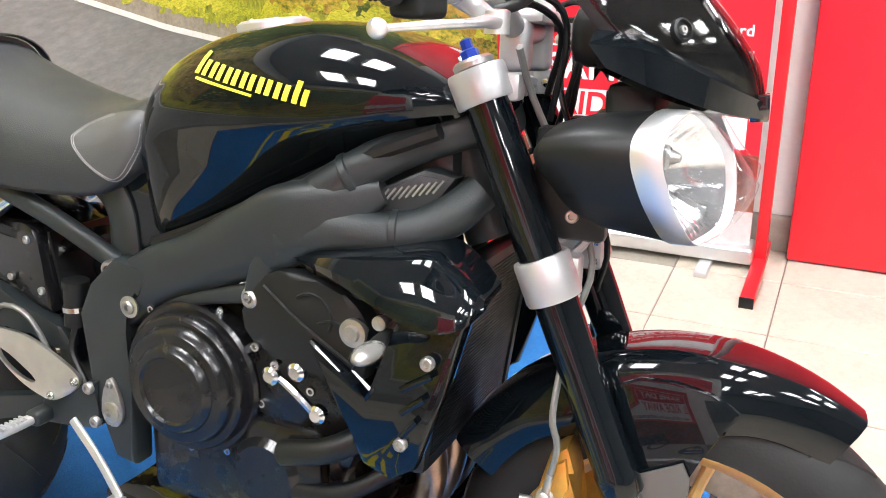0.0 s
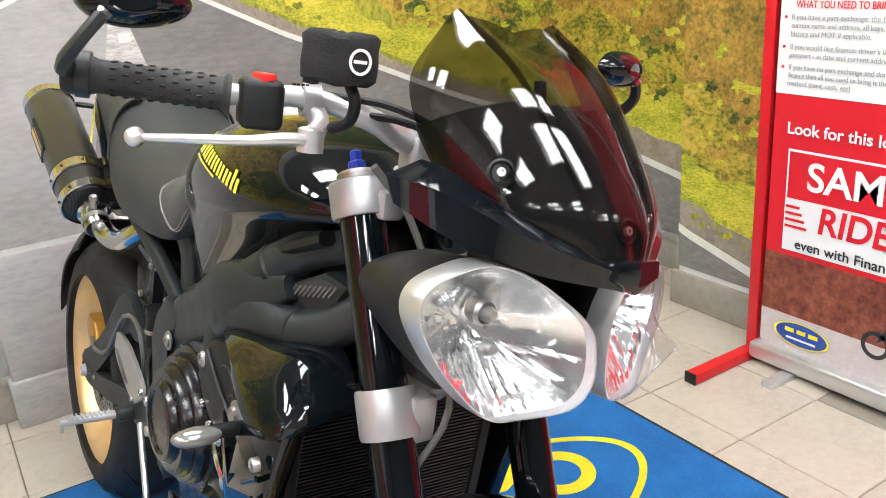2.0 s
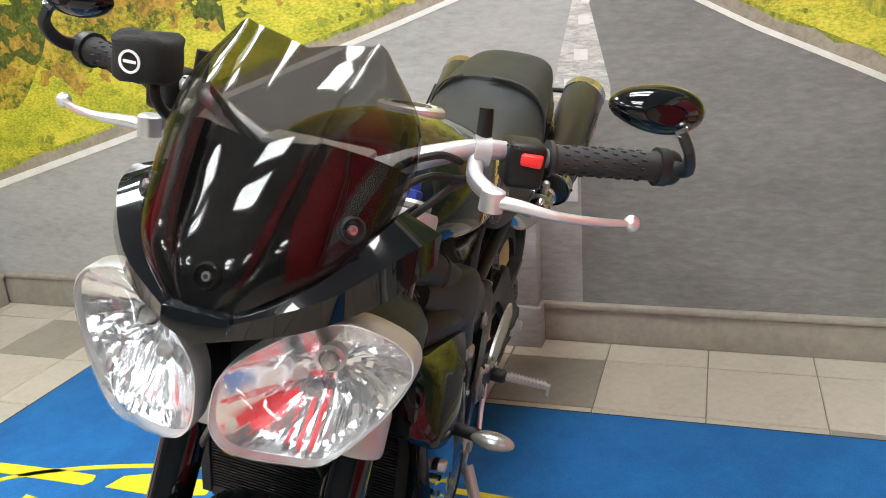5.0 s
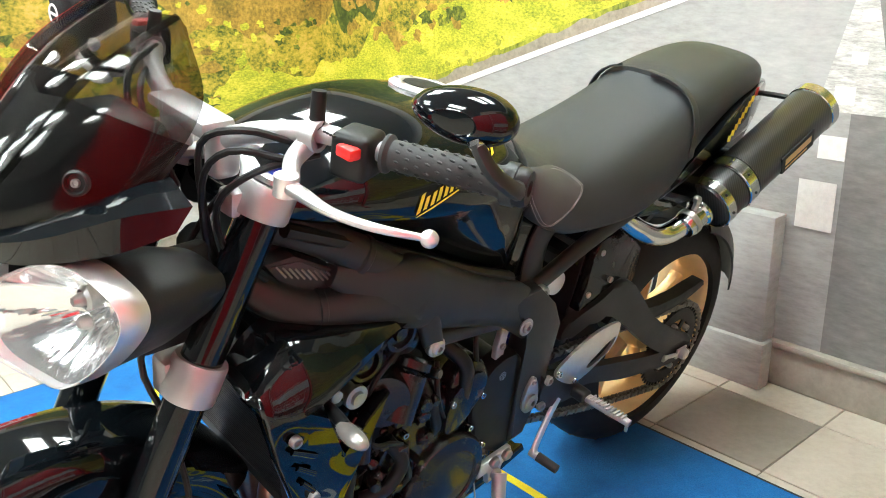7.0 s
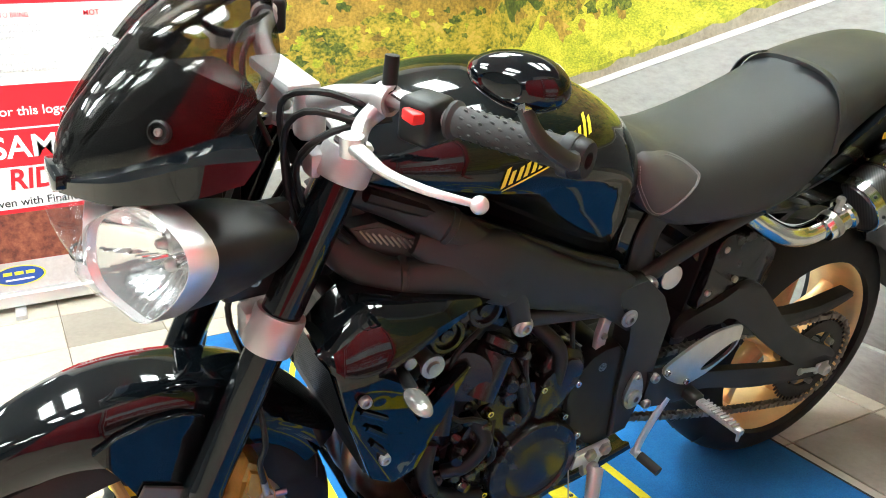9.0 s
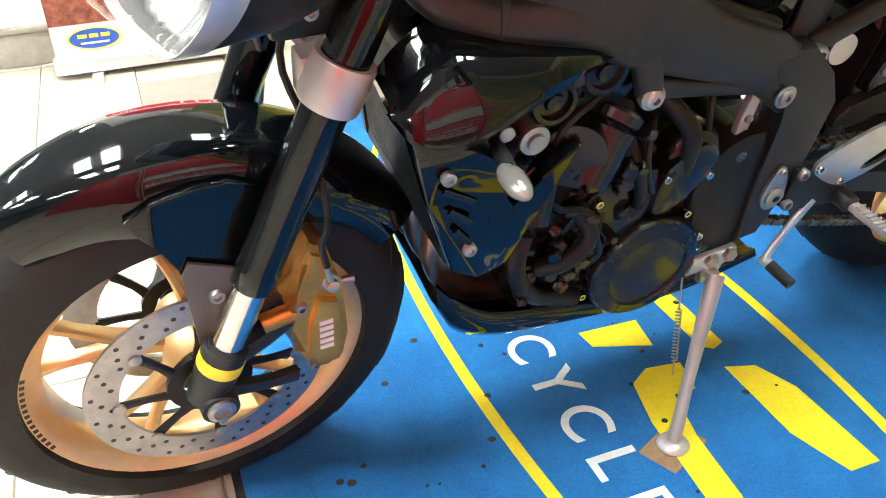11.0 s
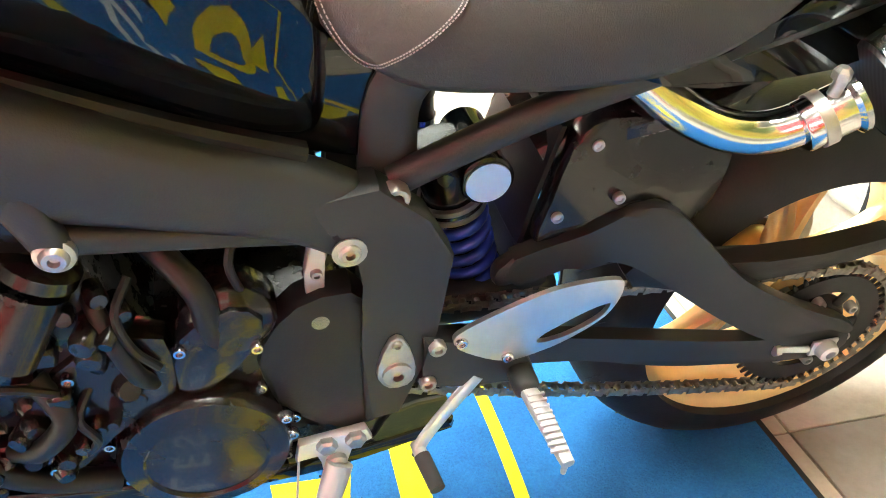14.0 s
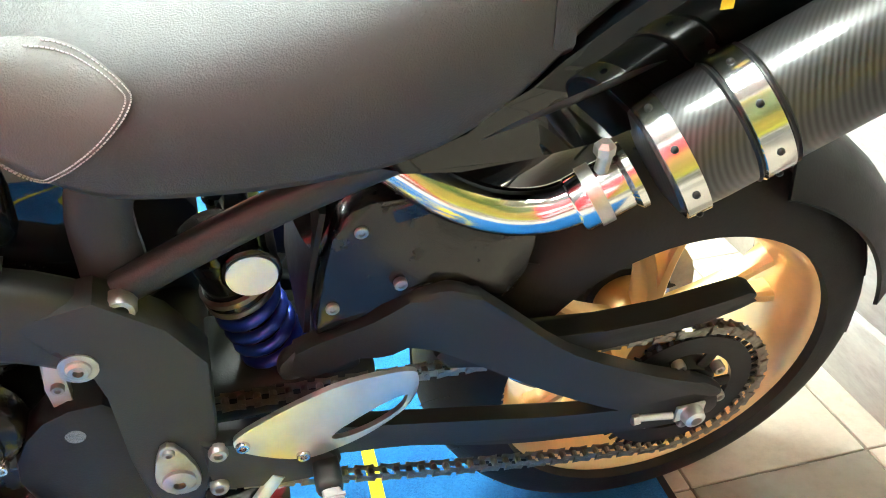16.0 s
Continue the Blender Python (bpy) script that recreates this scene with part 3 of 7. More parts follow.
# two hooked letter shapes and a three-legged one between them, as plain bars
for dy in (-0.93, 0.0):
    mat_bar([(0.61, 0.0 + dy), (0.73, -0.005 + dy), (0.725, 0.04 + dy), (0.622, 0.078 + dy)])
    mat_bar([(0.505, -0.20 + dy), (0.545, -0.20 + dy), (0.545, 0.115 + dy), (0.525, 0.128 + dy), (0.500, 0.118 + dy), (0.498, 0.0 + dy)])
    mat_bar([(0.605, 0.138 + dy), (0.67, 0.129 + dy), (0.712, 0.155 + dy), (0.735, 0.25 + dy), (0.752, 0.45 + dy), (0.70, 0.45 + dy), (0.685, 0.30 + dy), (0.662, 0.205 + dy), (0.62, 0.205 + dy)])
    mat_bar([(0.54, 0.178 + dy), (0.488, 0.195 + dy), (0.46, 0.268 + dy), (0.46, 0.45 + dy), (0.515, 0.45 + dy), (0.545, 0.35 + dy)])
for y0 in (-0.44, -0.30, -0.16):
    mat_bar([(0.57, y0), (0.57, y0 + 0.08), (0.73, y0 + 0.03), (0.73, y0 - 0.05)])
mat_bar([(0.47, -0.42), (0.47, -0.22), (0.52, -0.22), (0.52, -0.44)])
for cx, cy in ((0.66, 0.56), (0.64, 0.82)):
    bm = B()
    lathe(bm, [(0.085, -0.001), (0.085, 0.0012), (0.05, 0.0012), (0.05, -0.001)], (cx, cy, MT), (0, 0, 1), 28, False, True)
    part("emblem_ring", bm, CARPET_Y, mat_thing)
mat_bar([(0.46, 0.68), (0.51, 0.52), (0.58, 0.55), (0.62, 0.68), (0.57, 0.79), (0.51, 0.78)], "emblem_shape")
bm = B()
rnd = random.Random(4)
for i in range(70):
    x, y = rnd.uniform(0.45, 1.3), rnd.uniform(-0.5, 0.7)
    r = rnd.uniform(0.002, 0.009) * rnd.uniform(0.6, 1.0)
    lathe(bm, [(r, 0), (r * 0.7, 0.002), (0.0005, 0.003)], (x, y, MT + 0.0002), (0, 0, 1), 7, False)
tagged(part("dirt_specks", bm, MATRUB, mat_thing), kind="stuff")


# ---- roll-up banners in red frames ----
def banner(at, label, framed=True):
    """Local x runs to the reader's right, z up, and the print faces local -y."""
    root = tagged(new("banner_stand"), label, "banner stand", "roll-up banners")
    root.matrix_basis = at
    W2 = 0.365

    def flat(name, x0, x1, z0, z1, mat, off, lab=""):
        return part(name, box(B(), (x0, -off - 0.0006, z0), (x1, -off, z1)), mat, root, lab)

    part("print", box(B(), (-W2, -0.001, 0.07), (W2, 0.001, 2.0)), PRINT_RED, root, "red and white printed banner")
    flat("white_panel", -W2, W2, 0.775, 1.03, PRINT_WHITE, 0.002)
    flat("white_panel", -W2 + 0.05, W2 - 0.04, 0.36, 0.635, PRINT_WHITE, 0.002)
    flat("red_panel", -W2 + 0.056, W2 - 0.046, 0.505, 0.629, PRINT_RED, 0.0035)
    flat("hillside_print", -W2, W2, 0.175, 0.345, PRINT_HILL, 0.002)
    flat("road_print", -W2, W2, 0.07, 0.174, PRINT_ROAD, 0.002)
    up = pose(0, 0, 0, 90, 0, 0)

    def words(body, x, z, size, mat, width, bold=0.0, shear=0.0):
        lettering("lettering", body, size, mat, root, Matrix.Translation((x, -0.0055, z)) @ up, width, 0.0004, bold, shear)

    words("Look for this logo on the price card", 0.0, 0.688, 0.042, PRINT_WHITE, 0.64, 0.0006)
    words("SAME DAY", 0.005, 0.567, 0.105, PRINT_WHITE, 0.52, 0.0018)
    words("RIDE AWAY", 0.03, 0.458, 0.098, PRINT_RED, 0.50, 0.002, 0.12)
    words("even with Finance & Part Exchange", 0.005, 0.382, 0.038, PRINT_BLACK, 0.56, 0.0004)
    for k in range(4):
        flat("speed_bar", -W2 + 0.055, -W2 + 0.12 - 0.008 * k, 0.425 + 0.018 * k, 0.432 + 0.018 * k, PRINT_RED, 0.0045)
    words("WHAT YOU NEED TO BRING", -0.195, 0.995, 0.024, PRINT_RED, 0.25, 0.0002)
    words("MOT", 0.12, 0.995, 0.024, PRINT_RED, 0.05, 0.0002)
    words("If you have a part exchange: the bike, V5 - in", -0.17, 0.965, 0.018, PRINT_GREY, 0.32)
    words("current name and address, all keys, any service", -0.17, 0.945, 0.018, PRINT_GREY, 0.32)
    words("history and MOT if applicable.", -0.225, 0.925, 0.018, PRINT_GREY, 0.21)
    words("If you would like finance: driver's licence or", -0.175, 0.893, 0.018, PRINT_GREY, 0.31)
    words("passport - in date and current address.", -0.195, 0.873, 0.018, PRINT_GREY, 0.27)
    words("If you have no part exchange and don't require", -0.17, 0.843, 0.018, PRINT_GREY, 0.32)
    words("finance then all you need to bring is the payment", -0.17, 0.823, 0.018, PRINT_GREY, 0.32)
    words("method (card, cash, etc)", -0.245, 0.803, 0.018, PRINT_GREY, 0.17)
    for z in (0.965, 0.893, 0.843):
        part("bullet", lathe(B(), [(0.004, 0), (0.004, 0.0008), (0.001, 0.0012)], (-W2 + 0.018, -0.0052, z), (0, -1, 0), 10), PRINT_RED, root)
    words("Every bike with the MOT", 0.19, 0.955, 0.018, PRINT_GREY, 0.18)
    words("may need to return for an MOT", 0.2, 0.935, 0.018, PRINT_GREY, 0.2)
    words("will inform you of when it is due.", 0.2, 0.915, 0.018, PRINT_GREY, 0.2)
    words("The good news is the MOT", 0.19, 0.872, 0.018, PRINT_GREY, 0.18)
    words("will be provided FREE.", 0.175, 0.852, 0.018, PRINT_GREY, 0.15)
    for z0 in (1.055, 1.085):
        flat("text_bar", -W2 + 0.12, W2 - 0.05, z0, z0 + 0.012, PRINT_WHITE, 0.002)
    bm = B()
    lathe(bm, [(0.085, 0), (0.085, 0.0006)], (0, 0, 0), (0, -1, 0), 40)
    bmesh.ops.transform(bm, matrix=Matrix.Translation((-0.235, -0.004, 0.125)) @ Matrix.Diagonal((1, 1, 0.42, 1)), verts=bm.verts)
    oval = part("emblem", bm, PRINT_BLUE, root, "blue oval emblem with a yellow rim")
    bm = B()
    lathe(bm, [(0.085, 0), (0.085, 0.0008), (0.078, 0.0008), (0.078, 0)], (0, 0, 0), (0, -1, 0), 40, False, True)
    bmesh.ops.transform(bm, matrix=Matrix.Translation((-0.235, -0.0048, 0.125)) @ Matrix.Diagonal((1, 1, 0.42, 1)), verts=bm.verts)
    part("rim", bm, YELLOW, oval)
    for k in range(3):
        part("bar", box(B(), (-0.285 + 0.036 * k, -0.0058, 0.128), (-0.257 + 0.036 * k, -0.0052, 0.14)), YELLOW, oval)
    part("bar", box(B(), (-0.28, -0.0058, 0.108), (-0.19, -0.0052, 0.114)), PRINT_WHITE, oval)
    # the small motorcycle in the print
    bm = B()
    for cx in (-0.03, 0.13):
        lathe(bm, [(0.038, 0), (0.038, 0.0008), (0.027, 0.0008), (0.027, 0)], (cx, -0.003, 0.175), (0, -1, 0), 24, False, True)
    for pts in ([(-0.03, 0.18), (0.0, 0.245), (0.03, 0.262), (0.06, 0.238), (0.13, 0.232), (0.15, 0.215), (0.1, 0.2), (0.085, 0.165), (0.02, 0.165), (-0.005, 0.2)],):
        plate(bm, pts, -0.0038, -0.003, 0)
    part("motorcycle_print", bm, PRINT_BLACK, root)
    # silver cassette with its swivel feet, and the red frame
    bm = B()
    box(bm, (-W2 - 0.015, -0.035, 0.018), (W2 + 0.015, 0.055, 0.07), 0.012, 3)
    part("cassette", bm, ALLOY, root, "silver roll-up cassette")
    for x in (-0.25, 0.25):
        part("foot", box(B(), (x - 0.018, -0.12, 0.001), (x + 0.018, 0.12, 0.017), 0.003), ALLOY, root)
    for sx in (-1, 1) if framed else ():
        x = sx * (W2 + 0.032)
        part("post", box(B(), (x - 0.016, 0.0, 0.03), (x + 0.016, 0.03, 2.05), 0.002), REDM, root, "red steel post")
        bm = B()
        box(bm, (x - 0.018, -0.25, 0.002), (x + 0.018, 0.25, 0.032), 0.002)
        ft = part("frame_foot", bm, REDM, root, "red steel foot")
        for yy in (-0.252, 0.25):
            part("end_cap", box(B(), (x - 0.019, yy - 0.002, 0.001), (x + 0.019, yy + 0.004, 0.033), 0.001), PLASTIC, ft)
    part("crossbar" if framed else "top_rail", box(B(), (-W2 - 0.016, 0.0, 2.02), (W2 + 0.016, 0.03, 2.05), 0.002), REDM if framed else ALLOY, root)
    return root


banner(pose(0.935, 1.63, 0, 0, 0, 0), "red and white roll-up banner in a red frame, facing the motorcycle")
banner(pose(1.27, -1.88, 0, 0, 0, 180), "red and white roll-up banner on a silver base", False)
red_board = thing("red_board", box(B(), (1.40, 1.70, 0.005), (2.35, 1.74, 2.05), 0.006), PRINT_RED, "plain red display board standing on the floor", "display board")

# ---- the motorcycle: x ahead, y to its own left, origin under the rear axle ----
bike = tagged(new("motorcycle"), "gloss black naked motorcycle with gold wheels leaning on its side stand", "motorcycle")
bike.matrix_basis = STANCE
RAKE = radians(23.9)
HEAD = V(1.02, 0, 0.85)
STEERED = Matrix.Translation(HEAD) @ Matrix.Rotation(radians(STEER), 4, V(-math.sin(RAKE), 0, math.cos(RAKE))) @ Matrix.Translation(-HEAD)
RW, FW = V(0, 0, 0.313), V(1.40, 0, 0.30)
REAR_PLANE = V(0, -0.032, 0.313)


def fork_x(z):
    return FW.x + 0.012 - 0.43 * (z - FW.z)


def p_(name, bm, mat, label="", parent=None, sharp=38):
    return part(name, bm, mat, parent or bike, label, None, sharp)


def s_(name, bm, mat, label="", parent=None, sharp=38):
    return part(name, bm, mat, parent or bike, label, STEERED, sharp)


def pp(name, bm, mat, label="", parent=None):
    pieces(name, bm, mat, parent or bike, label)


def sp(name, bm, mat, label="", parent=None):
    pieces(name, bm, mat, parent or bike, label, STEERED)


def stuff(ob):
    return tagged(ob, kind="stuff")


# -- wheels --
def wheel(c, put, name, rt, hw, rim_hw, label):
    """Cast wheel with five forked spokes: rim, tyre and hub."""
    bm = B()
    ro = 0.226
    lathe(bm, [(ro, -rim_hw), (ro + 0.004, -rim_hw + 0.004), (ro - 0.006, -rim_hw + 0.012), (ro - 0.018, -rim_hw + 0.02), (ro - 0.024, 0), (ro - 0.018, rim_hw - 0.02), (ro - 0.006, rim_hw - 0.012),
               (ro + 0.004, rim_hw - 0.004), (ro, rim_hw), (ro - 0.009, rim_hw - 0.002), (ro - 0.02, rim_hw - 0.012), (ro - 0.034, 0.02), (ro - 0.034, -0.02), (ro - 0.02, -rim_hw + 0.012), (ro - 0.009, -rim_hw + 0.002)],
          c, (0, 1, 0), 72, False, True)
    spokes = B()
    for i in range(5):
        a = 2 * math.pi * i / 5 + 0.35
        for da in (-0.16, 0.16):
            pts = []
            for r, w, h, q in ((0.04, 0.016, 0.026, 0.0), (0.10, 0.013, 0.02, da * 0.6), (0.155, 0.011, 0.015, da), (0.20, 0.013, 0.02, da * 1.25)):
                pts.append(((c.x + r * math.cos(a + q), c.y, c.z + r * math.sin(a + q)), (h * min(1, rim_hw / 0.07), w * (0.68 if rim_hw < 0.06 else 1.0))))
            sweep(spokes, [p for p, s in pts], [s for p, s in pts], 10, 0.7, 3)
    lathe(bm, [(0.02, -0.055), (0.042, -0.055), (0.05, -0.03), (0.044, 0), (0.05, 0.03), (0.042, 0.055), (0.02, 0.055)], c, (0, 1, 0), 32, False, True)
    w = put(name, bm, GOLD, label)
    (pp if put is p_ else sp)("spoke", spokes, GOLD, "", w)
    bm = B()
    prof = []
    for i in range(15):
        q = math.pi * (i / 14 - 0.5)
        prof.append((ro - 0.004 + (rt - ro + 0.004) * abs(math.cos(q)) ** 0.75, hw * math.sin(q)))
    prof = [(ro - 0.006, -rim_hw + 0.006)] + prof + [(ro - 0.006, rim_hw - 0.006)]
    lathe(bm, prof, c, (0, 1, 0), 72, False, True)
    t = put("tyre", bm, RUBBER, "black road tyre", w, 50)
    # tread grooves as black slivers laid on the tyre, for the shade in the cuts
    bm = B()
    for i in range(16):
        for sd in (-1, 1):
            a0 = 2 * math.pi * (i + (0.5 if sd > 0 else 0)) / 16
            pts = []
            for j in range(7):
                u = j / 6
                y = sd * hw * (0.12 + 0.68 * u)
                q = math.asin(min(1, abs(y) / hw))
                r = ro - 0.004 + (rt - ro + 0.004) * abs(math.cos(q)) ** 0.75 + 0.0002
                pts.append(V(c.x + r * math.cos(a0 + 0.28 * u), c.y + y, c.z + r * math.sin(a0 + 0.28 * u)))
            sweep(bm, pts, [(0.0005, 0.0022)] * 7, 6, 1, 1)
    stuff(put("tread_groove", bm, MATRUB, "", w))
    # printed size bars on the rim
    bm = B()
    for i in range(14):
        a = -0.35 + 0.05 * i
        for s in (-1, 1):
            d0, d1 = ro - 0.013, ro - 0.007
            vs = [bm.verts.new((c.x + r * math.cos(q), c.y + s * (rim_hw + 0.0006 - (ro - r) * 0.25), c.z + r * math.sin(q))) for r, q in ((d0, a), (d1, a), (d1, a + 0.03), (d0, a + 0.03))]
            bm.faces.new(vs)
    stuff(put("rim_bar", bm, PRINT_BLACK, "", w))
    return w


rear = wheel(REAR_PLANE, p_, "rear_wheel", 0.310, 0.086, 0.074, "gold five-spoke cast rear wheel")
front = wheel(FW, s_, "front_wheel", 0.30, 0.06, 0.05, "gold five-spoke cast front wheel")


def disc(c, y, r, r_in, put, parent, holes=20):
    s = 1 if y > 0 else -1
    bm = B()
    # rotor built from solid sectors; its drilled holes are painted on as dark dots
    n = holes * 2
    rr = [r_in, r_in + (r - r_in) * 0.32, r_in + (r - r_in) * 0.62, r]
    for i in range(n):
        a0, a1 = 2 * math.pi * i / n, 2 * math.pi * (i + 1) / n
        for k in range(3):
            q = [(rr[k], a0), (rr[k + 1], a0), (rr[k + 1], a1), (rr[k], a1)]
            for yy in (y - 0.0025, y + 0.0025):
                bm.faces.new([bm.verts.new((c.x + R * math.cos(a), yy, c.z + R * math.sin(a))) for R, a in q])
    lathe(bm, [(r, y - 0.0025), (r, y + 0.0025)], (c.x, 0, c.z), (0, 1, 0), n, False)
    lathe(bm, [(r_in, y - 0.0025), (r_in, y + 0.0025)], (c.x, 0, c.z), (0, 1, 0), n, False)
    d = put("brake_disc", bm, STEEL, "drilled steel brake disc")
    # black dots on the outer face stand for the shade in the holes
    bm = B()
    for i in range(holes):
        for k, R in enumerate((r_in + (r - r_in) * 0.25, r_in + (r - r_in) * 0.5, r_in + (r - r_in) * 0.78)):
            a = 2 * math.pi * (i + 0.33 * k) / holes
            lathe(bm, [(0.0034, 0), (0.0034, 0.0003), (0.001, 0.0003)], (c.x + R * math.cos(a), y + s * 0.0026, c.z + R * math.sin(a)), (0, s, 0), 8)
    stuff(put("drilling", bm, PRINT_BLACK, "", d))
    bm = B()
    for i in range(8):
        a = 2 * math.pi * i / 8
        sweep(bm, [(c.x + q * math.cos(a + o), y, c.z + q * math.sin(a + o)) for q, o in ((0.045, -0.25), (0.075, -0.05), (r_in + 0.004, 0.0))], [(0.003, 0.009), (0.003, 0.006), (0.003, 0.008)], 8, 0.7, 2)
    lathe(bm, [(0.035, y - 0.004), (0.055, y - 0.004), (0.055, y + 0.004), (0.035, y + 0.004)], (c.x, 0, c.z), (0, 1, 0), 28, False, True)
    (pp if put is p_ else sp)("carrier", bm, PLASTIC, "black disc carrier", d)
    bm = B()
    for i in range(8):
        a = 2 * math.pi * i / 8
        lathe(bm, [(0.008, 0), (0.008, 0.004), (0.004, 0.005)], (c.x + (r_in + 0.002) * math.cos(a), y + s * 0.002, c.z + (r_in + 0.002) * math.sin(a)), (0, s, 0), 12)
    (pp if put is p_ else sp)("bobbin", bm, STEEL, "", d)
    return d


for yy in (0.074, -0.074):
    disc(FW, yy, 0.154, 0.112, s_, front)
disc(RW, -0.088, 0.11, 0.075, p_, rear, 14)

# -- sprocket and chain --
bm = B()
lathe(bm, [(0.098, 0.081), (0.098, 0.088), (0.07, 0.088), (0.07, 0.081)], (0, 0, RW.z), (0, 1, 0), 60, False, True)
for i in range(6):
    a = 2 * math.pi * i / 6
    sweep(bm, [(q * math.cos(a), 0.0845, RW.z + q * math.sin(a)) for q in (0.045, 0.075)], [(0.003, 0.009)] * 2, 8, 0.7, 1)
lathe(bm, [(0.02, 0.06), (0.05, 0.06), (0.055, 0.075), (0.045, 0.09), (0.02, 0.09)], (0, 0, RW.z), (0, 1, 0), 28, False, True)
for i in range(44):
    a = 2 * math.pi * i / 44
    sweep(bm, [(q * math.cos(a), 0.0845, RW.z + q * math.sin(a)) for q in (0.096, 0.108)], [(0.003, 0.005), (0.002, 0.0015)], 6, 0.8, 1)
spr = p_("rear_sprocket", bm, PLASTIC, "black steel rear sprocket", rear)
bm = B()
for i in range(6):
    a = 2 * math.pi * i / 6 + 0.3
    bolt(bm, (0.058 * math.cos(a), 0.09, RW.z + 0.058 * math.sin(a)), (0, 1, 0), 0.008, 0.008)
pp("sprocket_bolt", bm, STEEL, "", rear)


def chain_line():
    pts = []
    for i in range(45):
        a = math.pi / 2 + 0.04 + math.pi * 1.02 * i / 44
        pts.append((RW.x + 0.112 * math.cos(a), RW.z + 0.112 * math.sin(a)))
    for i in range(1, 60):
        u = i / 60
        pts.append((u * 0.60 + (1 - u) * pts[44][0], (1 - u) * pts[44][1] + u * 0.352 - 0.012 * math.sin(math.pi * u)))
    for i in range(14):
        a = -math.pi / 2 + math.pi * i / 13
        pts.append((0.60 + 0.037 * math.cos(a), 0.412 + 0.06 * math.sin(a)))
    for i in range(1, 60):
        u = i / 60
        pts.append(((1 - u) * 0.60 + u * pts[0][0], 0.472 * (1 - u) + u * pts[0][1]))
    return pts


line = chain_line()
lens = [0.0]
for a, b in zip(line, line[1:]):
    lens.append(lens[-1] + math.hypot(b[0] - a[0], b[1] - a[1]))
N = 108
spots = [(float(np.interp(lens[-1] * i / N, lens, [p[0] for p in line])), float(np.interp(lens[-1] * i / N, lens, [p[1] for p in line]))) for i in range(N)]
chain = B()
for i in range(N):
    a, b = spots[i], spots[(i + 1) % N]
    wide = 0.0075 if i % 2 else 0.005
    for sd in (-1, 1):
        yy = 0.0845 + sd * wide
        sweep(chain, [(a[0] - (b[0] - a[0]) * 0.25, yy, a[1] - (b[1] - a[1]) * 0.25), ((a[0] + b[0]) / 2, yy, (a[1] + b[1]) / 2), (b[0] + (b[0] - a[0]) * 0.25, yy, b[1] + (b[1] - a[1]) * 0.25)],
              [(0.0011, 0.0068), (0.0011, 0.0048), (0.0011, 0.0068)], 6, 0.8, 1)
    cyl(chain, (a[0], 0.0845 - 0.009, a[1]), (a[0], 0.0845 + 0.009, a[1]), 0.0042, None, 8)
p_("chain", chain, CHAIN, "oily steel drive chain")

# -- swingarm --
UP = [(0.472, 0.512), (0.462, 0.53), (0.425, 0.547), (0.375, 0.563), (0.325, 0.588), (0.285, 0.583), (0.235, 0.535), (0.165, 0.463), (0.06, 0.395), (-0.03, 0.348), (-0.035, 0.325), (0.02, 0.318),
      (0.091, 0.342), (0.18, 0.402), (0.284, 0.485), (0.33, 0.515), (0.375, 0.521), (0.43, 0.502), (0.465, 0.497)]
LOW = [(0.60, 0.43), (0.50, 0.428), (0.40, 0.408), (0.25, 0.378), (0.10, 0.346), (0.02, 0.345), (-0.03, 0.335), (-0.032, 0.296), (0.05, 0.295), (0.16, 0.314), (0.253, 0.332), (0.346, 0.358), (0.44, 0.37), (0.56, 0.40)]
bm = B()
for sd in (1, -1):
    a, b = (0.096, 0.116) if sd > 0 else (-0.124, -0.1)
    shift = (lambda x, z, sd=sd: -sd * 0.016 * max(0.0, min(1.0, (x - 0.2) / 0.3)))
    plate(bm, UP, a, b, 0.009, 3, shift)
    plate(bm, LOW, a, b, 0.009, 3, shift)
cyl(bm, (0.575, -0.10, 0.44), (0.575, 0.10, 0.44), 0.034, None, 24)
box(bm, (0.37, -0.065, 0.40), (0.57, 0.065, 0.455), 0.018, 3)
box(bm, (0.385, -0.088, 0.495), (0.43, 0.088, 0.53), 0.01, 2)
box(bm, (0.385, -0.06, 0.43), (0.43, 0.06, 0.53), 0.01, 2)
swing = p_("swingarm", bm, SATIN, "satin black braced swingarm")
bm = B()
for sd in (1, -1):
    lathe(bm, [(0.006, 0), (0.014, 0), (0.015, 0.004), (0.013, 0.014), (0.007, 0.016), (0.006, 0.006)], (0, sd * 0.118, RW.z), (0, sd, 0), 18)
    plate(bm, [(-0.018, 0.30), (0.02, 0.30), (0.02, 0.326), (-0.018, 0.326)], min(sd * 0.115, sd * 0.12), max(sd * 0.115, sd * 0.12), 0.002)
    cyl(bm, (0.025, sd * 0.118, 0.314), (0.07, sd * 0.116, 0.322), 0.005)
    lathe(bm, [(0.009, 0), (0.009, 0.008), (0.004, 0.009)], (0.07, sd * 0.116, 0.322), (1, 0, 0), 6)
cyl(bm, (0, -0.125, RW.z), (0, 0.125, RW.z), 0.012)
p_("rear_axle", bm, ALLOY, "silver rear axle and chain adjusters")
bm = B()
for i, (x0, x1) in enumerate(((0.0, 0.011), (0.016, 0.027), (0.032, 0.043), (0.048, 0.066))):
    plate(bm, [(0.44 - x0, 0.522 + x0 * 0.1), (0.44 - x1, 0.522 + x1 * 0.1), (0.44 - x1, 0.535 + x1 * 0.1), (0.44 - x0, 0.535 + x0 * 0.1)], 0.1004, 0.1012, 0)
pp("warning_label", bm, DECAL_WHITE, "small white warning label", swing)
